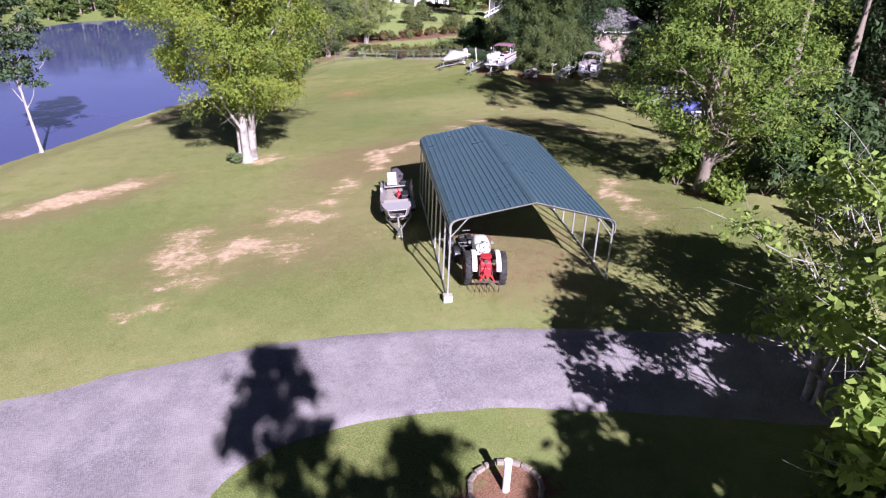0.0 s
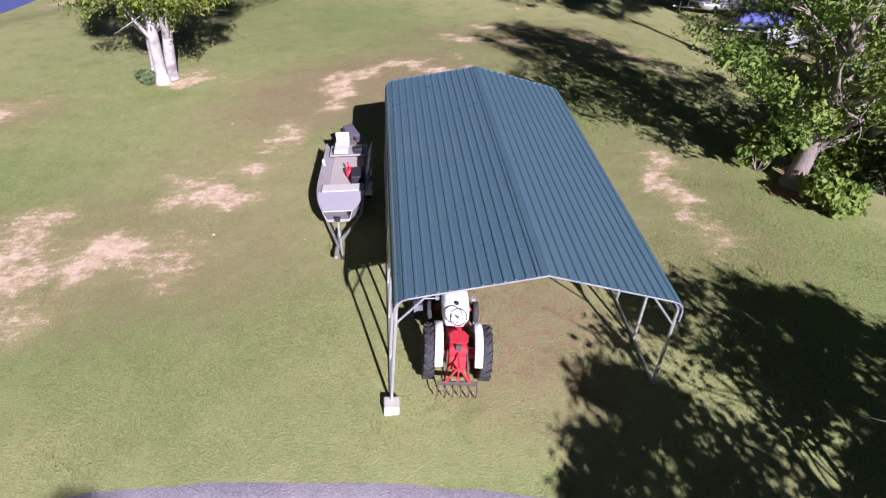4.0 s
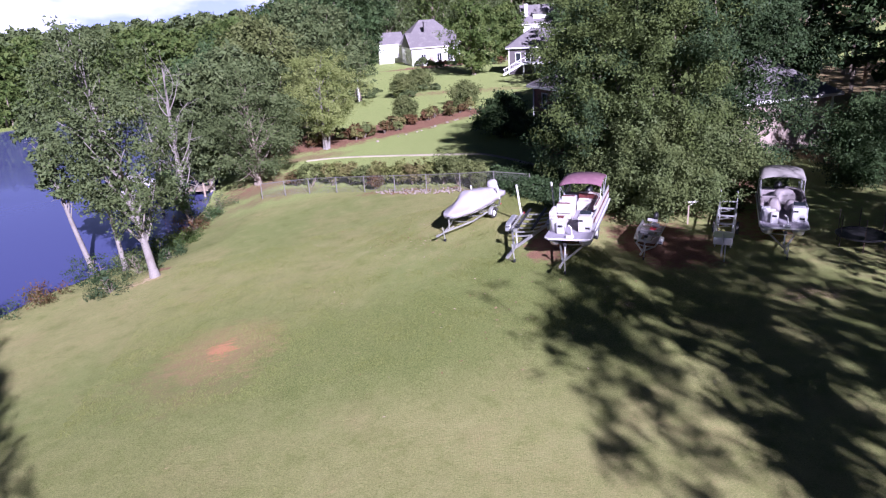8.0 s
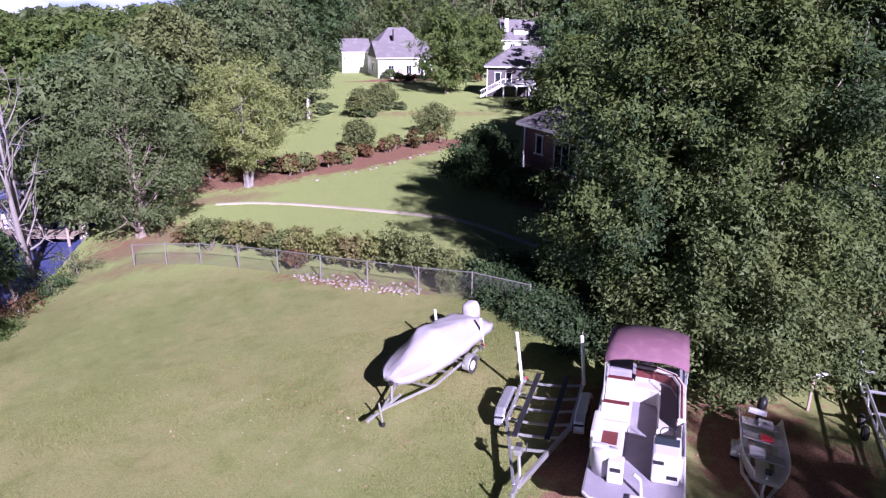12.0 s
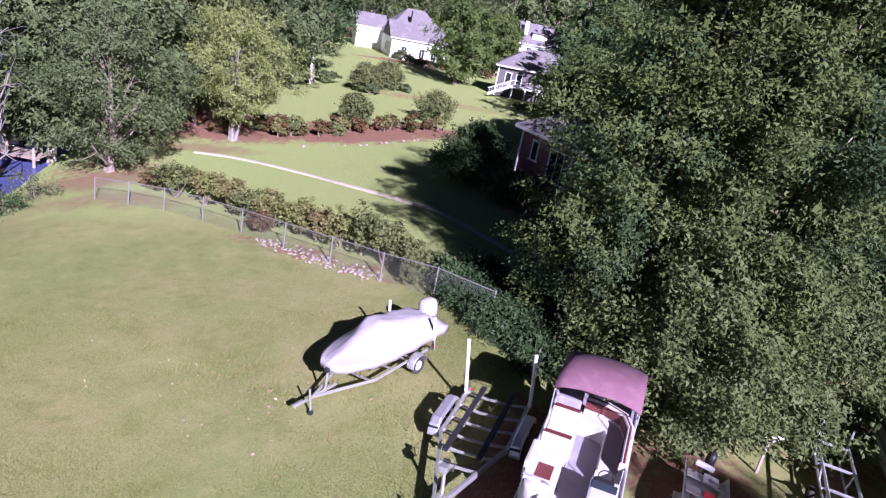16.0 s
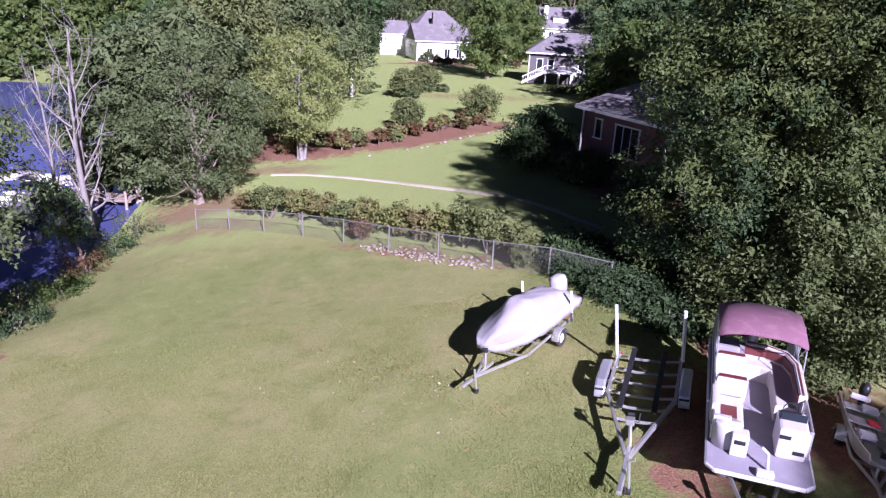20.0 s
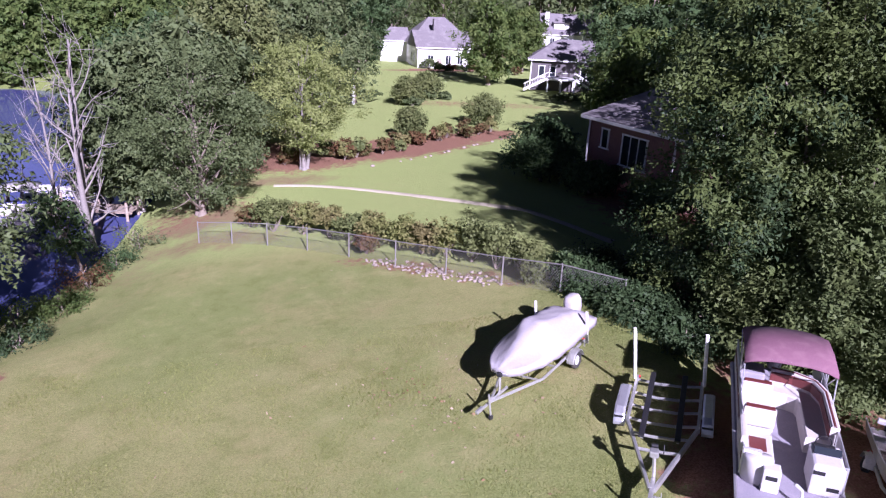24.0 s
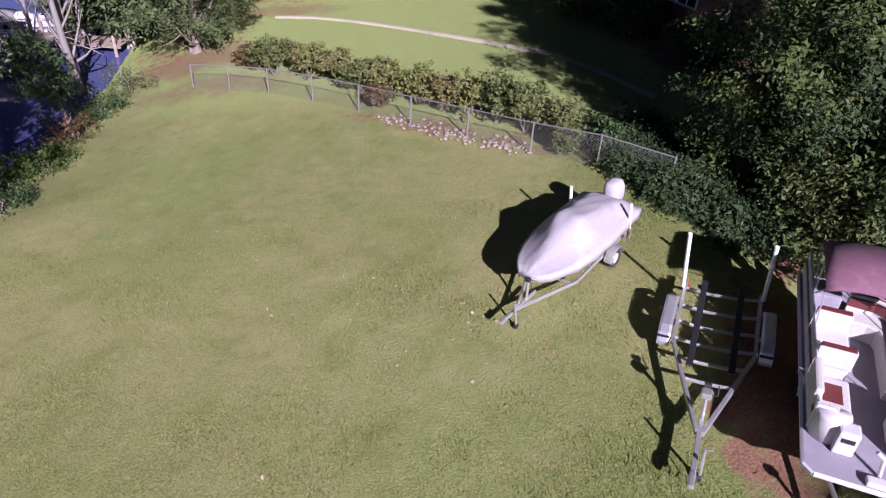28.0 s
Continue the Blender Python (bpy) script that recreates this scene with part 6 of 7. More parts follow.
def chain_fence():
    ob = thing("chain_link_fence", Matrix(), "low galvanised chain-link fence along the lawn's end", "fence")
    wire = bmesh.new()
    for i, (x, y) in enumerate(FENCE):
        z = gz(x, y)
        part("fence_post", tube([(x, y, z - 0.1), (x, y, z + 1.25)], 0.032, 8), FENCE_STEEL, ob)
        if i + 1 < len(FENCE):
            x2, y2 = FENCE[i + 1]
            z2 = gz(x2, y2)
            part("top_rail", tube([(x, y, z + 1.2), (x2, y2, z2 + 1.2)], 0.022, 6), FENCE_STEEL, ob)
            a, b = Vector((x, y, z + 0.03)), Vector((x2, y2, z2 + 0.03))
            n = 24
            for k in range(-9, n + 1):
                for d in (9, -9):
                    k0, k1 = (k, k + d) if d > 0 else (k + 9, k)
                    t0, t1, u0, u1 = k0 / n, k1 / n, 0.0, 1.0
                    lo, hi = min(t0, t1), max(t0, t1)
                    if hi <= 0 or lo >= 1:
                        continue
                    def clip(t):
                        return (t - t0) / (t1 - t0)
                    ua, ub = sorted((clip(max(0, lo)), clip(min(1, hi))))
                    p, q = a + (b - a) * (t0 + (t1 - t0) * ua) + Vector((0, 0, 1.15 * ua)), a + (b - a) * (t0 + (t1 - t0) * ub) + Vector((0, 0, 1.15 * ub))
                    w = Vector((0, 0, 0.005))
                    wire.faces.new([wire.verts.new(c) for c in (p - w, q - w, q + w, p + w)])
    part("wire_mesh", wire, FENCE_STEEL, ob)


chain_fence()
rng = random.Random(11)
shrub_spots = [(-2.2, 77.4, 1.2, 1.5, LEAF_OLIVE), (-0.4, 76.3, 1.1, 1.3, LEAF_STRAW), (1.0, 75.3, 1.0, 1.3, LEAF_STRAW), (2.2, 74.0, 0.9, 1.2, LEAF_OLIVE), (3.4, 72.9, 1.0, 1.4, LEAF_STRAW),
               (4.6, 71.9, 1.0, 1.3, LEAF_STRAW), (5.6, 70.9, 1.0, 1.4, LEAF_STRAW), (6.7, 69.9, 1.0, 1.5, LEAF_STRAW), (7.7, 68.9, 1.0, 1.7, LEAF_OLIVE), (8.6, 67.6, 0.9, 1.5, LEAF_OLIVE),
               (9.6, 66.6, 0.8, 1.1, LEAF_OLIVE), (-3.6, 78.6, 0.8, 1.0, LEAF_RED), (3.0, 71.9, 0.5, 0.7, LEAF_RED), (9.7, 65.4, 0.6, 0.9, LEAF_OLIVE), (10.9, 64.9, 0.8, 1.0, LEAF_DARK)]
for k, (x, y, r, h, leaf) in enumerate(shrub_spots):
    shrub(100 + k, x, y + 0.25, r, h * 1.45, leaf, "straggling yellow-green shrub along the chain-link fence" if leaf in (LEAF_STRAW, LEAF_OLIVE) else "dry reddish shrub along the chain-link fence", 1700, 0.085, group="shrubs along the fence")


def rock_mesh(seed, r):
    bm = bmesh.new()
    bmesh.ops.create_icosphere(bm, subdivisions=2, radius=r)
    for v in bm.verts:
        v.co *= 1 + 0.35 * noise.noise(v.co * 2.2 / r + Vector((seed, 0, 0)))
        v.co.z *= 0.6
    me = bpy.data.meshes.new("stone")
    bm.to_mesh(me)
    bm.free()
    me.materials.append(STONE)
    return me


ROCKS = [rock_mesh(k * 7.3, 0.17) for k in range(4)]
border = thing("rock_border", Matrix(), "loose pinkish rocks heaped below the fence shrubs", "rocks")
for k in range(150):
    t = rng.random()
    x, y = 3.2 + 5.2 * t + rng.gauss(0, 0.26), 71.0 - 5.0 * t + rng.gauss(0, 0.26)
    o = new("stone", ROCKS[k % 4])
    o.parent = border
    s = rng.uniform(0.2, 0.55)
    o.matrix_world = pose(x, y, gz(x, y) + 0.04, rng.uniform(-20, 20), rng.uniform(-20, 20), rng.uniform(0, 360)) @ Matrix.Scale(s, 4)
edging = thing("bed_edging", Matrix(), "pale stones spaced along the edge of the mulched bed", "edging stones")
BED = ((-4.4, 89.9), (1.2, 90.6), (4.5, 92.2), (7.9, 94.4), (11.0, 97.6), (14.4, 101.3), (17.2, 104.9))
for k, t in enumerate((1.7, 2.35, 2.6, 2.95, 3.1, 3.5, 3.62, 4.1, 4.4, 4.5, 5.0, 5.4, 5.8)):
    i = min(5, int(t))
    x, y = BED[i][0] + (BED[i + 1][0] - BED[i][0]) * (t - i), BED[i][1] + (BED[i + 1][1] - BED[i][1]) * (t - i)
    o = new("stone", ROCKS[k % 4])
    o.parent = edging
    o.matrix_world = pose(x, y - 0.1, gz(x, y) + 0.05, 0, 0, k * 50) @ Matrix.Scale(rng.uniform(0.6, 1.1), 4)
for k in range(34):
    t = k / 33 * 5.9
    i = min(5, int(t))
    x, y = BED[i][0] + (BED[i + 1][0] - BED[i][0]) * (t - i), BED[i][1] + (BED[i + 1][1] - BED[i][1]) * (t - i)
    x, y = x - 1.2 - rng.random() * 1.6, y + 2.2 + rng.random() * 3.4
    leaf = (LEAF_RED, LEAF_OLIVE, LEAF_RED, LEAF_STRAW, LEAF_RED)[k % 5]
    shrub(140 + k, x, y, rng.uniform(0.45, 0.85), rng.uniform(0.8, 1.7), leaf, "reddish ornamental shrub in the mulched bed" if leaf is LEAF_RED else "green ornamental shrub in the mulched bed", 420, 0.15, "shrub", "shrubs in the flower bed")
tree(60, 15.4, 111.8, 3.1, 1.5, 0.6, 0.09, LEAF_OLIVE, "small round tree on the neighbour's lawn", BARK, 6000, 0.15, 22, lump=1.1, simple=True, gaps=1.2)
tree(61, 8.2, 127.0, 3.4, 1.4, 0.4, 0.09, LEAF_OLIVE, "small round tree with shrubs at its foot", BARK, 6000, 0.17, 22, lump=1.1, simple=True, gaps=1.2)
tree(62, 11.0, 132.0, 3.5, 1.4, 0.4, 0.09, LEAF_OLIVE, "small round olive-green tree with shrubs at its foot", BARK, 6000, 0.17, 22, lump=1.1, simple=True, gaps=1.2)
tree(63, 7.2, 104.0, 2.8, 0.95, 0.3, 0.08, LEAF_OLIVE, "small bushy tree at the back of the flower bed", BARK, 7000, 0.15, 18, lump=1.1, simple=True, gaps=1.2)
for k, (x, y, r, h) in enumerate(((8.8, 125.5, 1.3, 1.2), (11.0, 131.4, 1.3, 1.2), (3.1, 130.3, 1.9, 1.6), (13.4, 132.0, 1.0, 1.0), (30.4, 134.2, 2.2, 1.0), (33.4, 133.0, 2.0, 1.0), (15.2, 176.2, 1.8, 2.0), (26, 174, 1.6, 1.6))):
    shrub(170 + k, x, y, r, h, LEAF_DEEP, "low clipped green shrub on the neighbour's lawn", 1500, 0.16, group="clipped shrubs")
for k in range(12):
    shrub(180 + k, 16.5 + k * 1.35, 172.5 - abs(k - 5) * 0.35, 1.1, rng.uniform(1.2, 2.0), (LEAF_DEEP, LEAF_DARK, LEAF_RED)[k % 3], "dark foundation shrub in front of the white house", 700, 0.2, group="foundation shrubs")
lamp = thing("lamp_post", at_ground(1.5, 127.2), "white lamp post on the neighbour's lawn", "lamp post")
part("pole", tube([(0, 0, 0), (0, 0, 3.9)], 0.16, 10), WHITE_PAINT, lamp)
part("lantern", box((0, 0, 4.1), (0.42, 0.42, 0.5), 0.06), WHITE_PAINT, lamp)


# ---- houses ----
def roof_shell(w, d, z, rise, over, hip):
    """A pitched roof over w by d, ridge along x; hip: how far each end slopes in (0: gable)."""
    x0, x1, y0, y1 = -over, w + over, -over, d + over
    r0, r1 = (x0 + hip, x1 - hip) if hip else (x0, x1)
    ym, zt = d / 2, z + rise
    bm = bmesh.new()
    low = [bm.verts.new(p) for p in ((x0, y0, z), (x1, y0, z), (x1, y1, z), (x0, y1, z))]
    top = [bm.verts.new(p) for p in ((r0, ym, zt), (r1, ym, zt))]
    lo2 = [bm.verts.new((v.co.x, v.co.y, z - 0.18)) for v in low]
    bm.faces.new((low[0], low[1], top[1], top[0]))
    bm.faces.new((low[2], low[3], top[0], top[1]))
    bm.faces.new((low[1], low[2], top[1]))
    bm.faces.new((low[3], low[0], top[0]))
    for a in range(4):
        b = (a + 1) % 4
        bm.faces.new((low[b], low[a], lo2[a], lo2[b]))
    bm.faces.new(lo2)
    bmesh.ops.recalc_face_normals(bm, faces=bm.faces)
    return bm


def shingle_rows(w, d, z, rise, over, hip, parent):
    """Courses of shingles on the two long slopes."""
    n = 14
    for side in (0, 1):
        bm = bmesh.new()
        for k in range(n):
            t0, t1 = k / n, (k + 1) / n
            ya, yb = -over + (d / 2 + over) * t0, -over + (d / 2 + over) * t1
            za, zb = z + rise * t0 + 0.05, z + rise * t1 + 0.02
            xa, xb = -over + hip * t0, w + over - hip * t0
            xc, xd = -over + hip * t1, w + over - hip * t1
            if side:
                ya, yb = d - ya, d - yb
            vs = [bm.verts.new(p) for p in ((xa, ya, za), (xb, ya, za), (xd, yb, zb), (xc, yb, zb))]
            ve = [bm.verts.new(p) for p in ((xa, ya, za - 0.06), (xb, ya, za - 0.06))]
            bm.faces.new(vs)
            bm.faces.new((ve[0], ve[1], vs[1], vs[0]))
        bmesh.ops.recalc_face_normals(bm, faces=bm.faces)
        tagged(part("shingle_course", bm, SHINGLE, parent), kind="stuff")


def wing(house, w, d, base, eave, rise, over, hip, wall, origin=(0, 0), turn=0.0, gable=None):
    m = pose(origin[0], origin[1], 0, 0, 0, turn)
    t = 0.25
    for c, s in (((w / 2, t / 2, 0), (w, t)), ((w / 2, d - t / 2, 0), (w, t)), ((t / 2, d / 2, 0), (t, d - 2 * t)), ((w - t / 2, d / 2, 0), (t, d - 2 * t))):
        bm = box((c[0], c[1], (base + eave) / 2), (s[0], s[1], eave - base))
        bm.transform(m)
        part("wall", bm, wall, house)
    if not hip:
        for x in (0.06, w - 0.06):
            bm = loft([[(x - 0.06, 0, eave), (x - 0.06, d, eave), (x - 0.06, d / 2, eave + rise * 0.96)], [(x + 0.06, 0, eave), (x + 0.06, d, eave), (x + 0.06, d / 2, eave + rise * 0.96)]])
            bm.transform(m)
            part("gable", bm, gable or wall, house)
    bm = roof_shell(w, d, eave, rise, over, hip)
    bm.transform(m)
    roof = part("roof", bm, SHINGLE, house)
    before = set(bpy.data.objects)
    shingle_rows(w, d, eave, rise, over, hip, roof)
    for o in set(bpy.data.objects) - before:
        o.data.transform(m)
    bm = bmesh.new()
    for a, b in (((-over, -over), (w + over, -over)), ((w + over, -over), (w + over, d + over)), ((w + over, d + over), (-over, d + over)), ((-over, d + over), (-over, -over))):
        add_box(bm, ((a[0] + b[0]) / 2, (a[1] + b[1]) / 2, eave - 0.1), (abs(b[0] - a[0]) + 0.06, abs(b[1] - a[1]) + 0.06, 0.2))
    bm.transform(m)
    part("eave_trim", bm, WHITE_PAINT, house)
    return m


def window(house, m, at, size, facing, panes=2, trim=WHITE_PAINT):
    """facing: 'y' on a wall that looks to -y, 'x' on one that looks to -x."""
    w, h = size
    turn = Matrix.Rotation(0 if facing == "y" else -math.pi / 2, 4, "Z")
    base = m @ Matrix.Translation(at) @ turn
    def piece(name, c, s, parent):
        bm = box(c, s)
        bm.transform(base)
        return part(name, bm, trim, parent)
    win = piece("window", (0, -0.03, h / 2), (w + 0.2, 0.08, 0.1), house)
    piece("sill", (0, -0.05, -h / 2), (w + 0.28, 0.14, 0.1), win)
    for x in (-w / 2, w / 2):
        piece("jamb", (x, -0.03, 0), (0.1, 0.08, h - 0.1), win)
    for k in range(1, panes):
        piece("mullion", (-w / 2 + w * k / panes, -0.03, 0), (0.06, 0.06, h - 0.1), win)
    for k in range(panes):
        bm = box((-w / 2 + w * (k + 0.5) / panes, -0.012, 0), (w / panes - 0.06, 0.02, h - 0.06))
        bm.transform(base)
        part("pane", bm, GLASS_DARK, win)
    return win


def white_house():
    ob = thing("house", pose(13.2, 178.4, -1.4, 0, 0, 8), "white house with grey shingle roofs behind the lawn", "house", "houses")
    m = wing(ob, 10.6, 8.5, -0.5, 4.0, 3.0, 0.45, 0, WHITE_PAINT, gable=HULL_GREY)
    wing(ob, 13.0, 11.0, -0.5, 4.4, 5.0, 0.5, 5.2, WHITE_PAINT, (0.5, 8.8))
    wing(ob, 6.0, 6.0, -0.5, 4.4, 2.6, 0.3, 0, WHITE_PAINT, (-5.0, 14.0))
    for x in (2.6, 6.2, 8.6):
        window(ob, m, (x, 0, 1.7), (1.1, 1.7), "y")
    window(ob, m, (0, 3.0, 1.9), (1.3, 1.7), "x")
    window(ob, m, (0, 5.6, 1.9), (1.0, 1.7), "x")
    window(ob, m, (0, 4.25, 5.1), (0.9, 1.0), "x", 1)
    part("chimney", box((5.6, 9.6, 7.6), (0.9, 1.2, 3.0), 0.03), SHINGLE, ob)
    part("front_door", box((4.4, -0.04, 0.9), (1.0, 0.1, 2.1), 0.02), WOOD, ob)
    part("deck_rail", box((10.9, 1.0, 0.6), (0.1, 5.0, 1.0), 0.02), WHITE_PAINT, ob)


def tall_white_house():
    ob = thing("house", pose(42.5, 197, -1.2, 0, 0, -6), "tall white house with dark roof and dormer between trees", "house", "houses")
    m = wing(ob, 12.0, 10.0, -0.5, 6.6, 4.4, 0.4, 0, WHITE_PAINT)
    wing(ob, 6.0, 5.0, -0.5, 6.8, 3.4, 0.3, 0, WHITE_PAINT, (13.8, -1.5), 90)
    for x in (2.2, 5.0):
        window(ob, m, (x, 0, 5.1), (1.1, 1.5), "y")
        window(ob, m, (x, 0, 2.0), (1.1, 1.5), "y")
    part("dormer", box((4.2, 1.9, 8.4), (3.4, 2.0, 1.3), 0.05), WHITE_PAINT, ob)
    part("dormer_roof", box((4.2, 1.8, 9.15), (3.8, 2.6, 0.2), 0.05), SHINGLE, ob)
    part("chimney", box((0.9, 2.2, 8.0), (0.9, 0.9, 6.6), 0.03), WHITE_PAINT, ob)


def porch_house():
    ob = thing("house", pose(28.6, 147.5, -1.0, 0, 0, -14), "low grey house with hip roof and white porch stairs", "house", "houses")
    m = wing(ob, 13.0, 9.0, -0.6, 4.3, 2.9, 0.6, 4.4, surface("grey_siding", (0.10, 0.088, 0.09), 0.8, 0, 0.1, 4, 0.2))
    for x in (1.6, 3.3, 8.0):
        window(ob, m, (x, 0, 2.5), (0.9, 1.7), "y", 1)
    part("porch_deck", box((4.6, -2.2, 1.7), (4.2, 4.0, 0.2), 0.03), WHITE_PAINT, ob)
    for x in (2.6, 4.6, 6.6):
        for y in (-4.1, -0.4):
            part("porch_post", box((x, y, 0.8), (0.22, 0.22, 1.9), 0.02), WHITE_PAINT, ob)
    for s, x0 in ((-1, 2.5), (1, 6.7)):
        flight = part("stair_side", loft([[(x0 + s * 3.4, -4.2, -0.15), (x0 + s * 3.4, -4.2, 0.2), (x0, -4.2, 2.0), (x0, -4.2, 1.6)], [(x0 + s * 3.4, -4.05, -0.15), (x0 + s * 3.4, -4.05, 0.2), (x0, -4.05, 2.0), (x0, -4.05, 1.6)]]), WHITE_PAINT, ob)
        part("handrail", tube([(x0 + s * 3.4, -4.1, 0.9), (x0, -4.1, 2.7)], 0.07, 6), WHITE_PAINT, flight)
        for k in range(9):
            part("step", box((x0 + s * (0.3 + k * 0.36), -3.6, 1.7 - k * 0.185), (0.4, 1.0, 0.06), 0.01), WHITE_PAINT, flight)
            part("baluster", box((x0 + s * (0.3 + k * 0.36), -4.1, 2.1 - k * 0.185), (0.05, 0.05, 0.8)), WHITE_PAINT, flight)
    part("porch_rail", tube([(2.5, -4.15, 2.7), (6.7, -4.15, 2.7)], 0.06, 6), WHITE_PAINT, ob)
    part("downspout", tube([(-0.05, -0.1, -0.4), (-0.05, -0.1, 4.2)], 0.09, 6), WHITE_PAINT, ob)


def brick_house():
    ob = thing("house", pose(18.4, 86.4, -0.4, 0, 0, -70), "low brick house with white windows half hidden by trees", "house", "houses")
    m = wing(ob, 9.5, 10.5, -0.6, 4.2, 3.2, 0.5, 4.6, BRICK)
    window(ob, m, (1.7, 0, 2.9), (0.7, 1.3), "y", 1)
    window(ob, m, (4.6, 0, 2.5), (2.3, 2.0), "y", 3)
    window(ob, m, (0, 4.0, 2.5), (1.0, 1.6), "x", 2)
    part("downspout", tube([(0.06, -0.12, -0.5), (0.06, -0.12, 4.0)], 0.07, 6), WHITE_PAINT, ob)
    part("downspout", tube([(8.2, -0.12, -0.5), (8.2, -0.12, 4.0)], 0.07, 6), WHITE_PAINT, ob)


def garage():
    g = gz(34, 70)
    ob = thing("garage", pose(28.8, 70.2, 0, 0, 0, 10), "brick garage with grey hip roof among dark trees", "garage", "houses")
    m = wing(ob, 9.3, 8.0, g - 1.0, 3.4, 2.7, 0.5, 4.0, surface("tan_brick", (0.34, 0.27, 0.23), 0.9, 0, 0.2, 5, 0.3))
    window(ob, m, (6.4, 0, 2.2), (1.0, 1.0), "y", 2)
    part("downspout", tube([(9.2, -0.1, g - 0.5), (9.2, -0.1, 3.2)], 0.09, 6), WHITE_PAINT, ob)


white_house()
tall_white_house()
porch_house()
brick_house()
garage()


# ---- on the lake ----
def dock(x, y, length, turn):
    ob = thing("dock", pose(x, y, LAKE, 0, 0, turn), "weathered wooden boat dock on posts in the lake", "dock")
    n = int(length / 0.3)
    for k in range(n):
        part("plank", box((0, 0.15 + k * 0.3, 0.62), (1.7, 0.27, 0.05), 0.008), WOOD, ob)
    for s in (-1, 1):
        part("stringer", box((s * 0.7, length / 2, 0.54), (0.1, length, 0.12), 0.01), WOOD, ob)
        for k in range(4):
            part("dock_post", tube([(s * 0.78, 0.3 + k * (length - 0.6) / 3, -2.0), (s * 0.78, 0.3 + k * (length - 0.6) / 3, 1.3)], 0.10, 8), WOOD, ob)


dock(-12.3, 86.5, 8.5, 82)
dock(-13.6, 112.0, 9.0, 85)
dock(-13.2, 97.5, 7.0, 88)
pontoon_boat(pose(-18.2, 82.2, LAKE - 0.2, 0, 0, 15), "white pontoon boat moored at a wooden dock", 6.0, 2.3, VINYL, (2.4, 4.8), 0.0, BLUE_COVER, WHITE)
pontoon_boat(pose(-21.0, 88.8, LAKE - 0.2, 0, 0, -80), "white pontoon boat moored beside a dock", 6.0, 2.3, None, (2.4, 4.8), 0.0, BLUE_COVER, WHITE)
pontoon_boat(pose(-22.8, 114.5, LAKE - 0.2, 0, 0, -75), "white pontoon boat moored at a far dock", 6.0, 2.3, WHITE, (2.0, 4.4), 0.0, BLACK, WHITE)

# ---- more trees: banks, woods, and unseen shade casters behind the drive ----
tree(70, -28.2, 33.8, 12.5, 3.4, 5.6, 0.14, LEAF_PINE, "thin grey-green tree at the water's edge", BARK_PALE, 6500, 0.16, 30, lean=(-1.6, 0.5), twigs=2)
bank = [(-12.5, 88, 12, 4.0), (-9.5, 92, 13, 4.5), (-13.5, 99, 14, 4.5), (-8.0, 101, 13, 4.6), (-5.0, 108, 14, 5.0), (-12.0, 110, 16, 5.0), (-7.0, 118, 15, 5.5), (-14.0, 122, 14, 5.5), (-2.0, 120, 14, 4.6), (-9.5, 132, 16, 6.0), (-18, 138, 14, 6.0), (-11, 146, 16, 6.5)]
for k, (x, y, h, r) in enumerate(bank):
    h *= 1.0 if x > -8.5 else 0.92
    tree(80 + k, x, y, h, r, 1.6, 0.28, (LEAF_DEEP, LEAF_MID, LEAF_DARK, LEAF_OLIVE)[k % 4] if k > 1 else LEAF_DEEP, ("olive-green" if k % 4 == 3 else "green") + " tree of the wooded lake bank", BARK_PALE if k % 3 == 0 else BARK, 16000, 0.22, 34, shape=0.8, simple=True, gaps=1.3)
mids = [(22.8, 152, 13.5, 4.6, LEAF_MID), (34.0, 178, 12, 3.8, LEAF_MID), (36.0, 122, 13, 6.0, LEAF_DARK), (31.0, 104, 11, 4.6, LEAF_DARK), (27.6, 101.0, 10.0, 4.0, LEAF_MID), (14.9, 85.2, 2.6, 1.6, LEAF_DARK), (15.9, 88.4, 3.6, 2.0, LEAF_DARK), (17.2, 81.6, 2.0, 1.2, LEAF_DARK), (19.6, 77.0, 1.9, 1.3, LEAF_DARK),
        (27.0, 77.5, 15, 5.0, LEAF_DARK), (29.0, 84.0, 17, 6.0, LEAF_DARK), (38.0, 95.0, 18, 7.0, LEAF_DARK), (45.0, 140.0, 16, 7.0, LEAF_MID), (-0.5, 160.0, 19, 6.0, LEAF_DARK), (-4.0, 172.0, 20, 7.0, LEAF_DEEP), (9.0, 205, 22, 8, LEAF_DEEP),
        (33, 210, 22, 8, LEAF_DEEP), (58, 188, 20, 8, LEAF_MID), (22, 222, 24, 8, LEAF_MID), (60, 150, 20, 8, LEAF_DARK), (50, 115, 20, 8, LEAF_DARK)]
for k, (x, y, h, r, leaf) in enumerate(mids):
    tree(110 + k, x, y, h, r, 0.8 if h < 8 else 1.6, 0.3 if h > 8 else 0.14, leaf, "leafy tree round the neighbouring houses", BARK, 11000 if h > 8 else 7000, 0.26 if h > 8 else 0.15, 34, shape=0.8, simple=True, gaps=1.3)
right = [(33.5, 8, 18, 6.0), (35, 22, 19, 6.5), (31.5, 31, 16, 5.0), (41, 39, 18, 6.0), (44.5, 50, 19, 6.0), (43, 57, 14, 4.6), (42, 62, 20, 6.5), (42, 30, 22, 7.0), (41, 12, 22, 7.0), (23.0, 14.5, 6.0, 3.0), (20.5, 9.0, 5.0, 2.6), (50, 46, 22, 7), (31.5, 25.5, 9, 3.0), (36, -4, 18, 6), (30.5, 45, 9, 3.5)]
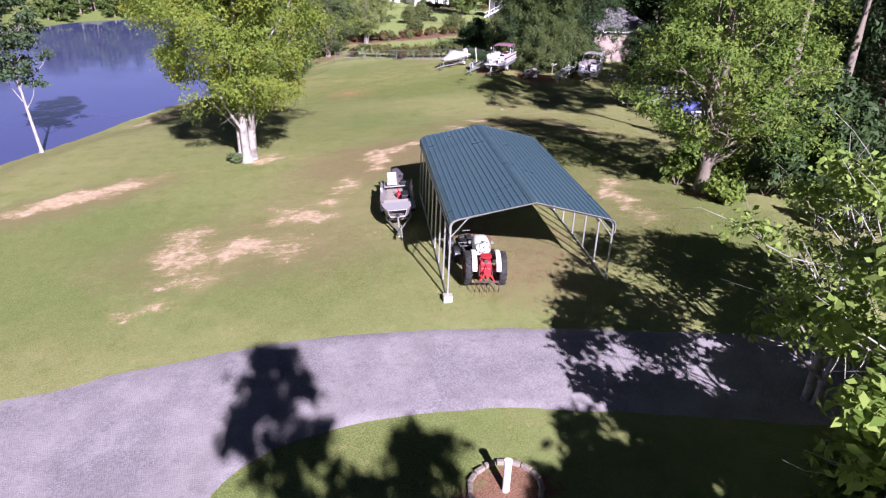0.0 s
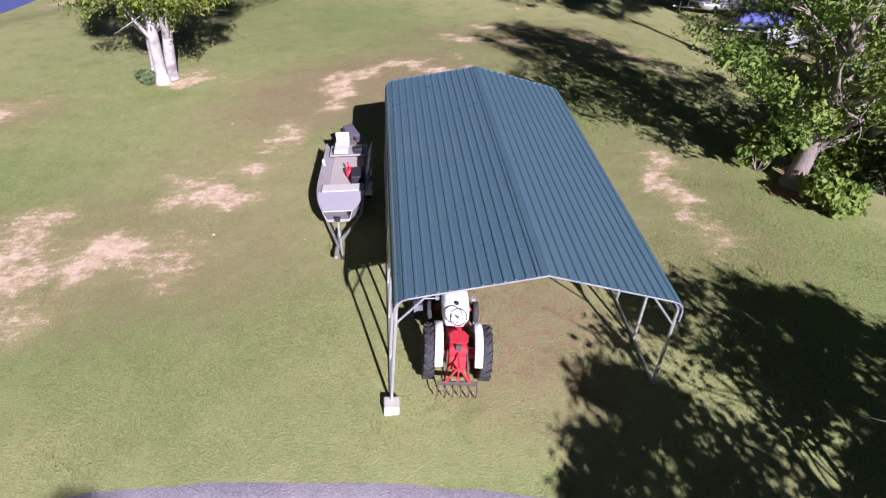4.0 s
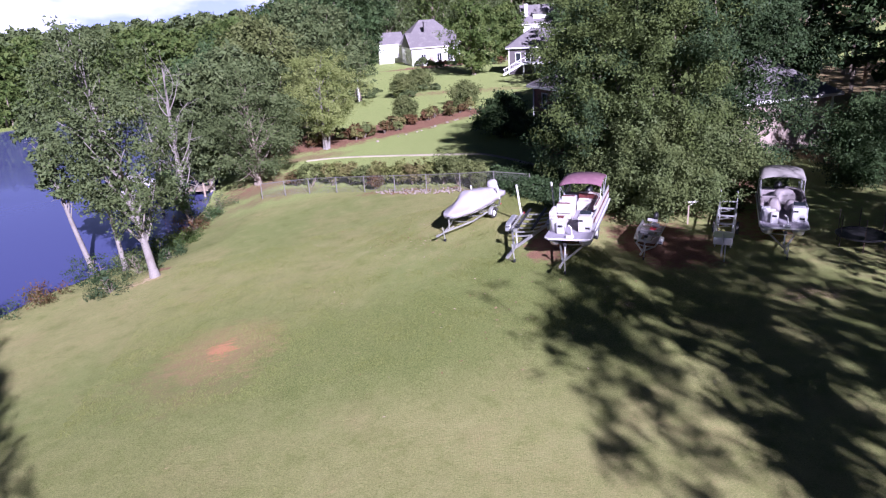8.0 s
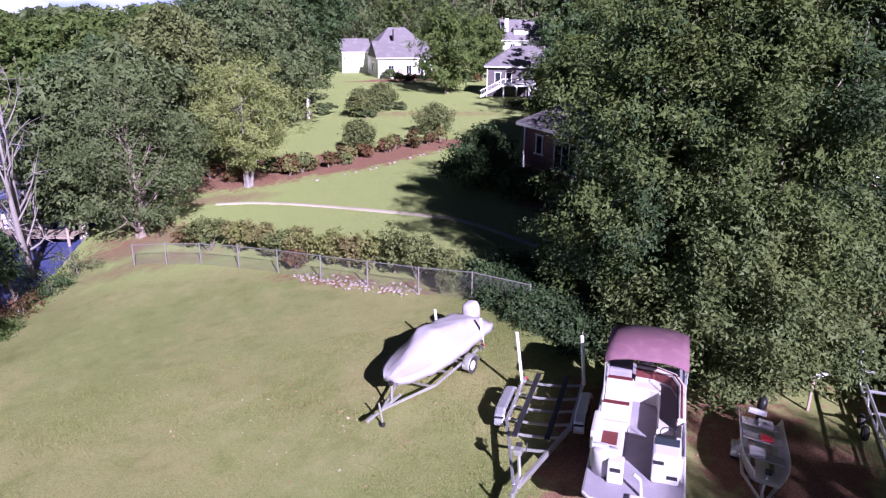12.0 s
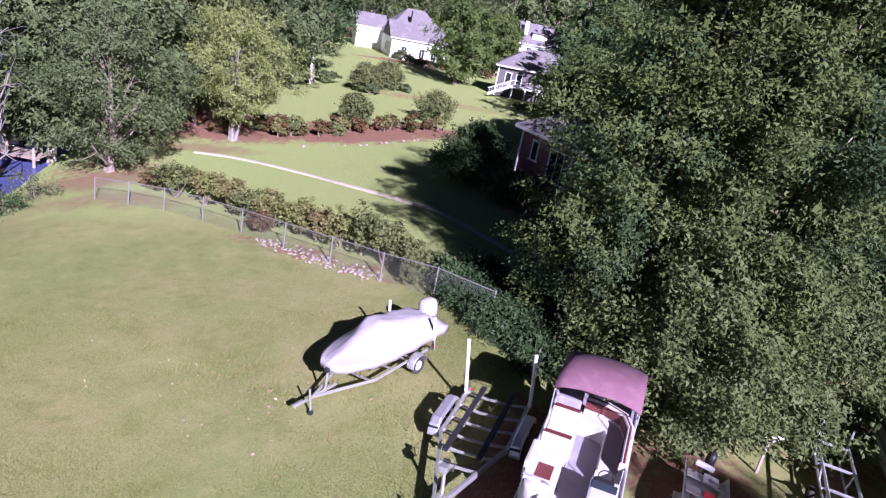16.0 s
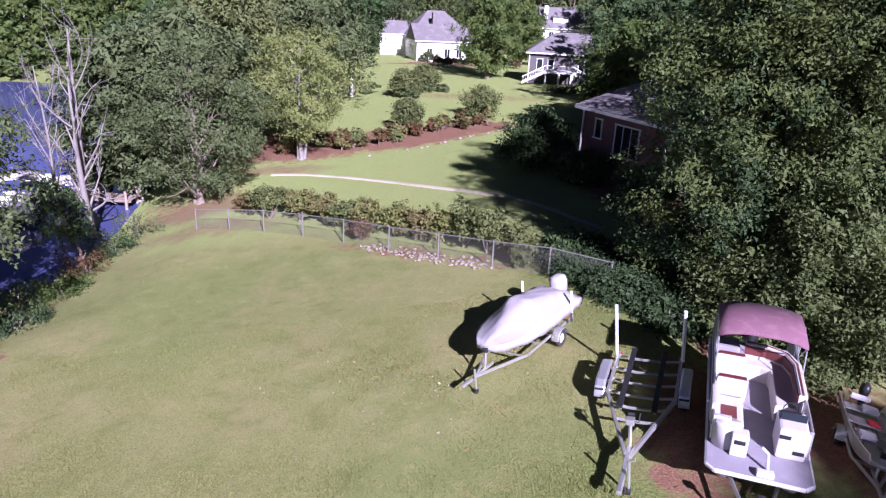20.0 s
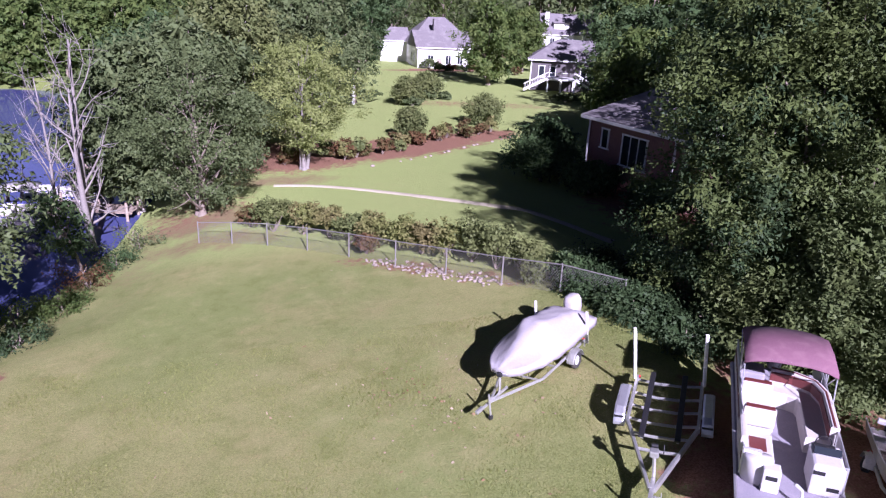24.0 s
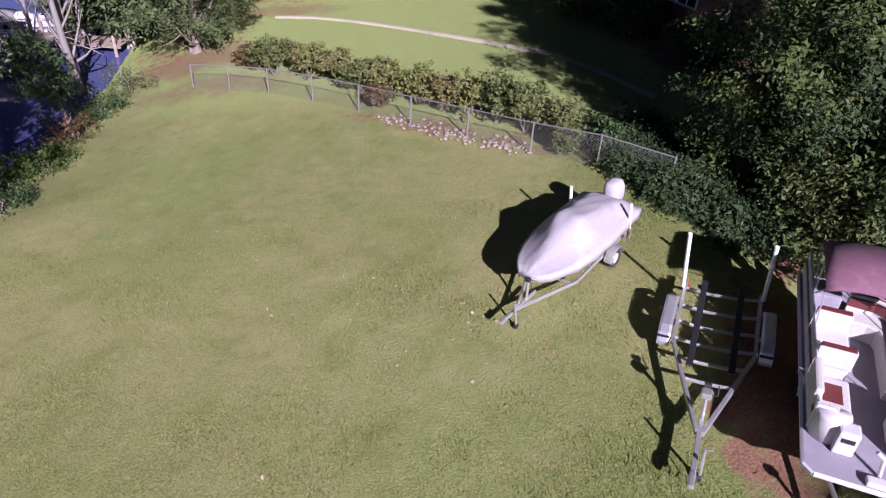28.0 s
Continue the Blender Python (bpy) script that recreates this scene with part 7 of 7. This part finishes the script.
for k, (x, y, h, r) in enumerate(right):
    tree(140 + k, x, y, h, r, 1.0 if h < 10 else 3.0, 0.3, LEAF_DARK, "dark tree at the edge of the wood", BARK, 16000, 0.2, 34, shape=0.8, simple=True, gaps=2.4, lump=1.5, core=0.02)
tree(160, 20.6, 13.6, 21.5, 3.8, 12.0, 0.3, LEAF_PINE, "tall pine with a long bare trunk beside the lawn", BARK, 26000, 0.19, 18, twigs=1, simple=True, gaps=2.4, lump=1.4, core=0.008)
tree(161, 25.5, 15.5, 22.0, 3.8, 13.0, 0.3, LEAF_PINE, "tall pine with a long bare trunk beside the lawn", BARK, 26000, 0.19, 18, twigs=1, simple=True, gaps=2.4, lump=1.4, core=0.008)
# unseen trees, added to throw shade over the drive and the grass
# foot of the tree, height of the crown's middle, its half width and half height, leaves
behind = [(0.8, -31.5, 17.2, 1.6, 1.2, 700), (-0.2, -31.9, 15.8, 1.1, 0.9, 260), (1.4, -32.8, 15.1, 1.8, 1.2, 700), (4.3, -32.2, 14.6, 1.4, 1, 520), (2.5, -32.4, 13.9, 1.1, 0.8, 300), (2.2, -26.4, 9.1, 1.8, 1.6, 1600), (5.5, -25.2, 8.6, 1.6, 1.5, 1600), (7.3, -23.8, 7.4, 2.5, 2.2, 4000), (8.9, -22.0, 8.2, 2.3, 1.9, 3400), (11.0, -22.6, 6.9, 2.7, 2.6, 4600), (12.9, -21.2, 8.4, 2.3, 2.2, 3000), (15.4, -21.5, 7.7, 3, 2.6, 4000), (-18.0, -46.0, 9.0, 5.0, 5.0, 5000), (24.0, -24.0, 9.0, 5.0, 6.0, 6000), (9.0, -23.3, 9.8, 1.3, 0.9, 900), (11.5, -23.7, 9.6, 1.4, 0.9, 900), (6.9, -23.9, 10.0, 1.0, 0.8, 500), (13.8, -23.4, 9.4, 1.6, 1.0, 900)]
for k, (x, y, h, r, v, n) in enumerate(behind):
    tree(170 + k, x, y, h + v, r, h - v, 0.07, LEAF_MID, "unseen leafy tree added behind the drive to cast shade", BARK, n, 0.24, 22, shape=0.9, tuft=0.5, lump=0.75, limbs=False)
bush_row = [(-14.8, 65.2, 1.2), (-13.6, 67.2, 0.8), (-12.2, 69.4, 1.0), (-17.2, 62.4, 0.8), (-19.0, 60.0, 1.2), (-10.9, 66.6, 0.6), (-12.1, 64.4, 1.1), (-10.9, 71.0, 0.7), (-10.8, 73.8, 1.0), (-10.4, 76.4, 0.8), (-12.8, 61.4, 0.8), (-10.0, 79.2, 1.1)]
for k, (x, y, h) in enumerate(bush_row):
    tree(220 + k, x, y, h * 1.25, 0.45 + 0.38 * h, 0.05, 0.035, (LEAF_SHADE, LEAF_DEEP, LEAF_MID, LEAF_RED, LEAF_DARK)[k % 5], "dry reddish scrub on the lake bank" if k % 5 == 3 else "scrubby green bush on the lake bank", BARK, 3200, 0.075, 14, name="bush", stems=3, lean=(-0.3 * h, 0.1), shape=0.8, simple=True, gaps=2.6, lump=2.0, core=0.01)
# dark brush added to stand in for the shade on the fence corner's ground
brush = ((12.2, 63.4, 0.8), (13.2, 61.6, 1.0), (11.5, 66.0, 0.7), (14.0, 64.4, 1.2), (14.6, 60.6, 1.4), (12.8, 67.0, 1.0), (11.4, 64.2, 0.7), (12.2, 61.8, 0.9), (13.4, 60.0, 1.0), (12.8, 62.6, 1.1), (13.4, 65.6, 1.2), (11.9, 65.0, 0.9))
for k, (x, y, h) in enumerate(brush):
    tree(260 + k, x, y, h, 0.5 + 0.3 * h, 0.05, 0.03, LEAF_SHADE, "low brush added to stand for dark shade at the corner of the fence", BARK, 4200, 0.08, 14, name="bush", stems=3, shape=0.8, simple=True, gaps=1.4, lump=1.6, core=0.06)
for k, (x, y, r, h) in enumerate(((13.4, 10.0, 1.2, 2.2), (15.6, 9.6, 1.3, 2.0), (14.4, 7.2, 1.0, 1.4), (17.5, 8.5, 1.2, 1.6), (16.6, 58.6, 1.2, 1.8), (19.0, 59.4, 1.3, 2.0), (21.8, 60.2, 1.3, 2.2), (25.2, 58.5, 1.3, 2.2), (-11.0, 21.4, 0.45, 0.5), (8.4, -12.0, 1.6, 2.2), (10.2, -13.2, 1.8, 2.6), (6.8, -13.6, 1.4, 2.0), (12.6, -12.0, 1.8, 2.6), (18, -3, 1.2, 1.6), (13.6, -7.4, 1.2, 1.6), (18.4, 3.0, 1.4, 2.0))):
    shrub(240 + k, x, y, r, h, LEAF_BRIGHT if k in (0, 1, 2, 9, 10, 11) else LEAF_DEEP, "leafy undergrowth bush at the wood's edge", 1900, 0.13, group="undergrowth")


def woods(name, seed, spots, label, leaf, per=300, size=0.8):
    """Far trees as one mass, each with a trunk and a ragged crown."""
    rng = np.random.default_rng(seed)
    ob = thing(name, Matrix(), label, "woods")
    ob["kind"] = "stuff"
    quads, bm = [], bmesh.new()
    for x, y, h, r in spots:
        z = gz(x, y)
        rows = []
        for i in range(9):
            t = (i + 0.5) / 9
            w = r * math.sin(math.pi * min(1, t ** 0.75 * 0.9 + 0.08)) ** 0.6
            a = i * 2.4 + rng.uniform(-0.6, 0.6)
            q = w * rng.uniform(0.3, 0.75)
            k = r * rng.uniform(0.3, 0.5)
            rows.append((x + q * math.cos(a), y + q * math.sin(a), z + h * (0.12 + 0.88 * t), k, k, k * 0.8))
        quads.append(leaf_cloud(rng, rows, per, size, size * 1.5, 10, simple=True))
        add_limb(bm, [(x, y, z - 0.3), (x, y, z + h * 0.5), (x, y, z + h * 0.9)], 0.25, 0.06, 5)
    tagged(part("trunks", bm, BARK, ob), kind="stuff")
    o = new("foliage", quad_mesh("foliage", np.concatenate(quads), leaf))
    o.parent = ob
    o["kind"] = "stuff"
    return ob


wr = random.Random(31)


def scatter(n, box_, hs, rs, keep=lambda x, y: True):
    out_ = []
    while len(out_) < n:
        x, y = wr.uniform(*box_[0]), wr.uniform(*box_[1])
        if keep(x, y):
            out_.append((x, y, wr.uniform(*hs), wr.uniform(*rs)))
    return out_


woods("far_woods", 1, scatter(130, ((-40, 140), (225, 330)), (16, 26), (5, 8), lambda x, y: x > -0.08 * y), "green wood on the hill behind the houses", LEAF_DEEP, 480, 0.85)
woods("far_woods", 2, scatter(260, ((-60, 260), (320, 600)), (16, 24), (6, 9), lambda x, y: x > -0.08 * y), "green wood on the far hillside", LEAF_MID, 230, 1.4)
woods("far_woods", 3, scatter(80, ((-80, -20), (150, 230)), (7.5, 11), (4.0, 5.6), lambda x, y: shore_gap(x, y)[0] > 3), "green wood along the head of the lake", LEAF_MID, 1100, 0.5)
woods("far_woods", 9, scatter(110, ((-66, -17), (128, 172)), (3, 6), (2.4, 3.6), lambda x, y: 0.3 < shore_gap(x, y)[0] < 12), "green scrub along the head of the lake", LEAF_MID, 420, 0.4)
woods("far_woods", 4, scatter(90, ((-130, -62), (60, 170)), (7.5, 11), (4.0, 5.6), lambda x, y: shore_gap(x, y)[0] > 2 and x < -60), "green wood on the lake's far shore", LEAF_DEEP, 1000, 0.5)
woods("far_woods", 5, scatter(110, ((42, 90), (-20, 190)), (16, 24), (5.5, 8)), "dark wood beyond the garage", LEAF_DARK, 600, 0.6)
woods("far_woods", 8, scatter(34, ((37.5, 58), (58, 132)), (14, 21), (4.0, 6.0), lambda x, y: x > 46 or y > 90), "dark wood beside the garage", LEAF_DARK, 1800, 0.36)
woods("far_woods", 6, scatter(60, ((-90, 70), (-78, -46)), (12, 16), (5, 7)) + scatter(60, ((-120, 100), (-120, -80)), (22, 28), (6, 8)), "wood behind the drive", LEAF_MID, 260, 1.0)
woods("far_woods", 7, scatter(110, ((-260, -18), (232, 430)), (8, 11), (6, 9), lambda x, y: x < -0.08 * y) + scatter(60, ((-420, -140), (40, 420)), (8, 11), (6, 9), lambda x, y: shore_gap(x, y)[0] > 4), "distant wood beyond the lake", LEAF_DEEP, 400, 1.4)


# ---- tufts of grass ----
def grass():
    """Blades, thick where the path comes near and thin elsewhere: stretches as x0, x1, y0, y1, number, height."""
    rng = np.random.default_rng(77)
    rows = []
    for x0, x1, y0, y1, n, tall in ((-9, 13.5, 44.5, 63, 150000, 0.075), (-12, 15, 5, 30, 120000, 0.06), (-9, 12, -12, 5, 60000, 0.065), (-15, 17, 28, 72, 70000, 0.05), (-16, -8, -1, 24, 20000, 0.05), (8, 17, 0, 28, 30000, 0.075)):
        x, y = rng.uniform(x0, x1, n), rng.uniform(y0, y1, n)
        soil = np.maximum(patches(x, y, SAND) * 1.0, patches(x, y, MULCH))
        on_road = (y < -1.2) & (y > -6.8) & (x < 14) | (x < -6) & (y < -1.2)
        clump = 0.5 * np.sin(x * 1.9 + 1.4 * np.sin(y * 0.7)) * np.sin(y * 2.3 + 1.2 * np.sin(x * 0.9)) + 0.5 * np.sin(x * 0.61 + y * 0.37) * np.sin(y * 0.83 - x * 0.29 + 1.0)
        keep = (soil < 0.45) & ~on_road & (rng.random(n) < 0.62 + 0.7 * clump) & (shore_gap(x, y) > 1.0)
        rows.append(np.stack([x[keep], y[keep], tall * (1 + 0.45 * clump[keep])], 1))
    x, y, tall = np.concatenate(rows).T
    z = land(x, y)
    n = len(x)
    a = rng.uniform(0, 2 * math.pi, n)
    h = tall * rng.uniform(0.35, 1.1, n)
    w = rng.uniform(0.006, 0.014, n)
    lean = rng.normal(0, 0.5, (n, 2)) * h[:, None]
    c = np.stack([x, y, z - 0.01], 1)
    side = np.stack([np.cos(a) * w, np.sin(a) * w, np.zeros(n)], 1)
    blades = np.stack([c - side, c + side, c + np.stack([lean[:, 0], lean[:, 1], h], 1)], 1)
    blade = leaf_mat("grass_blade", (0.16, 0.20, 0.045), (0.36, 0.37, 0.13), (0.26, 0.29, 0.085), 0.45)
    ob = new("grass", quad_mesh("grass", blades, blade))
    tagged(ob, "short patchy yellow-green grass of the lawn", "grass", kind="stuff")


grass()


def fallen_leaves():
    rng = np.random.default_rng(5)
    spots = ((5.2, 58.0, 1.6, 170), (8.2, 47.8, 3.0, 110), (1.0, 60.0, 5.0, 60), (3.0, 22.0, 8.0, 70), (-8.0, 10.0, 6.0, 40))
    x = np.concatenate([rng.normal(a, r, n) for a, b, r, n in spots])
    y = np.concatenate([rng.normal(b, r, n) for a, b, r, n in spots])
    n = len(x)
    c = np.stack([x, y, land(x, y) + 0.035], 1)
    a = rng.normal(size=(n, 3)) * (1, 1, 0.25)
    a /= np.linalg.norm(a, axis=1)[:, None]
    b = np.cross(a, (0, 0, 1.0) + rng.normal(0, 0.3, (n, 3)))
    s = rng.uniform(0.03, 0.075, (n, 1))
    leaf = leaf_mat("fallen_leaf", (0.30, 0.20, 0.10), (0.55, 0.46, 0.33), (0.22, 0.12, 0.06), 0.1)
    ob = new("fallen_leaves", quad_mesh("fallen_leaves", np.stack([c - a * s, c - b * s * 0.5, c + a * s, c + b * s * 0.5], 1), leaf))
    tagged(ob, "dry brown leaves scattered over the lawn", "fallen leaves", kind="stuff")


fallen_leaves()
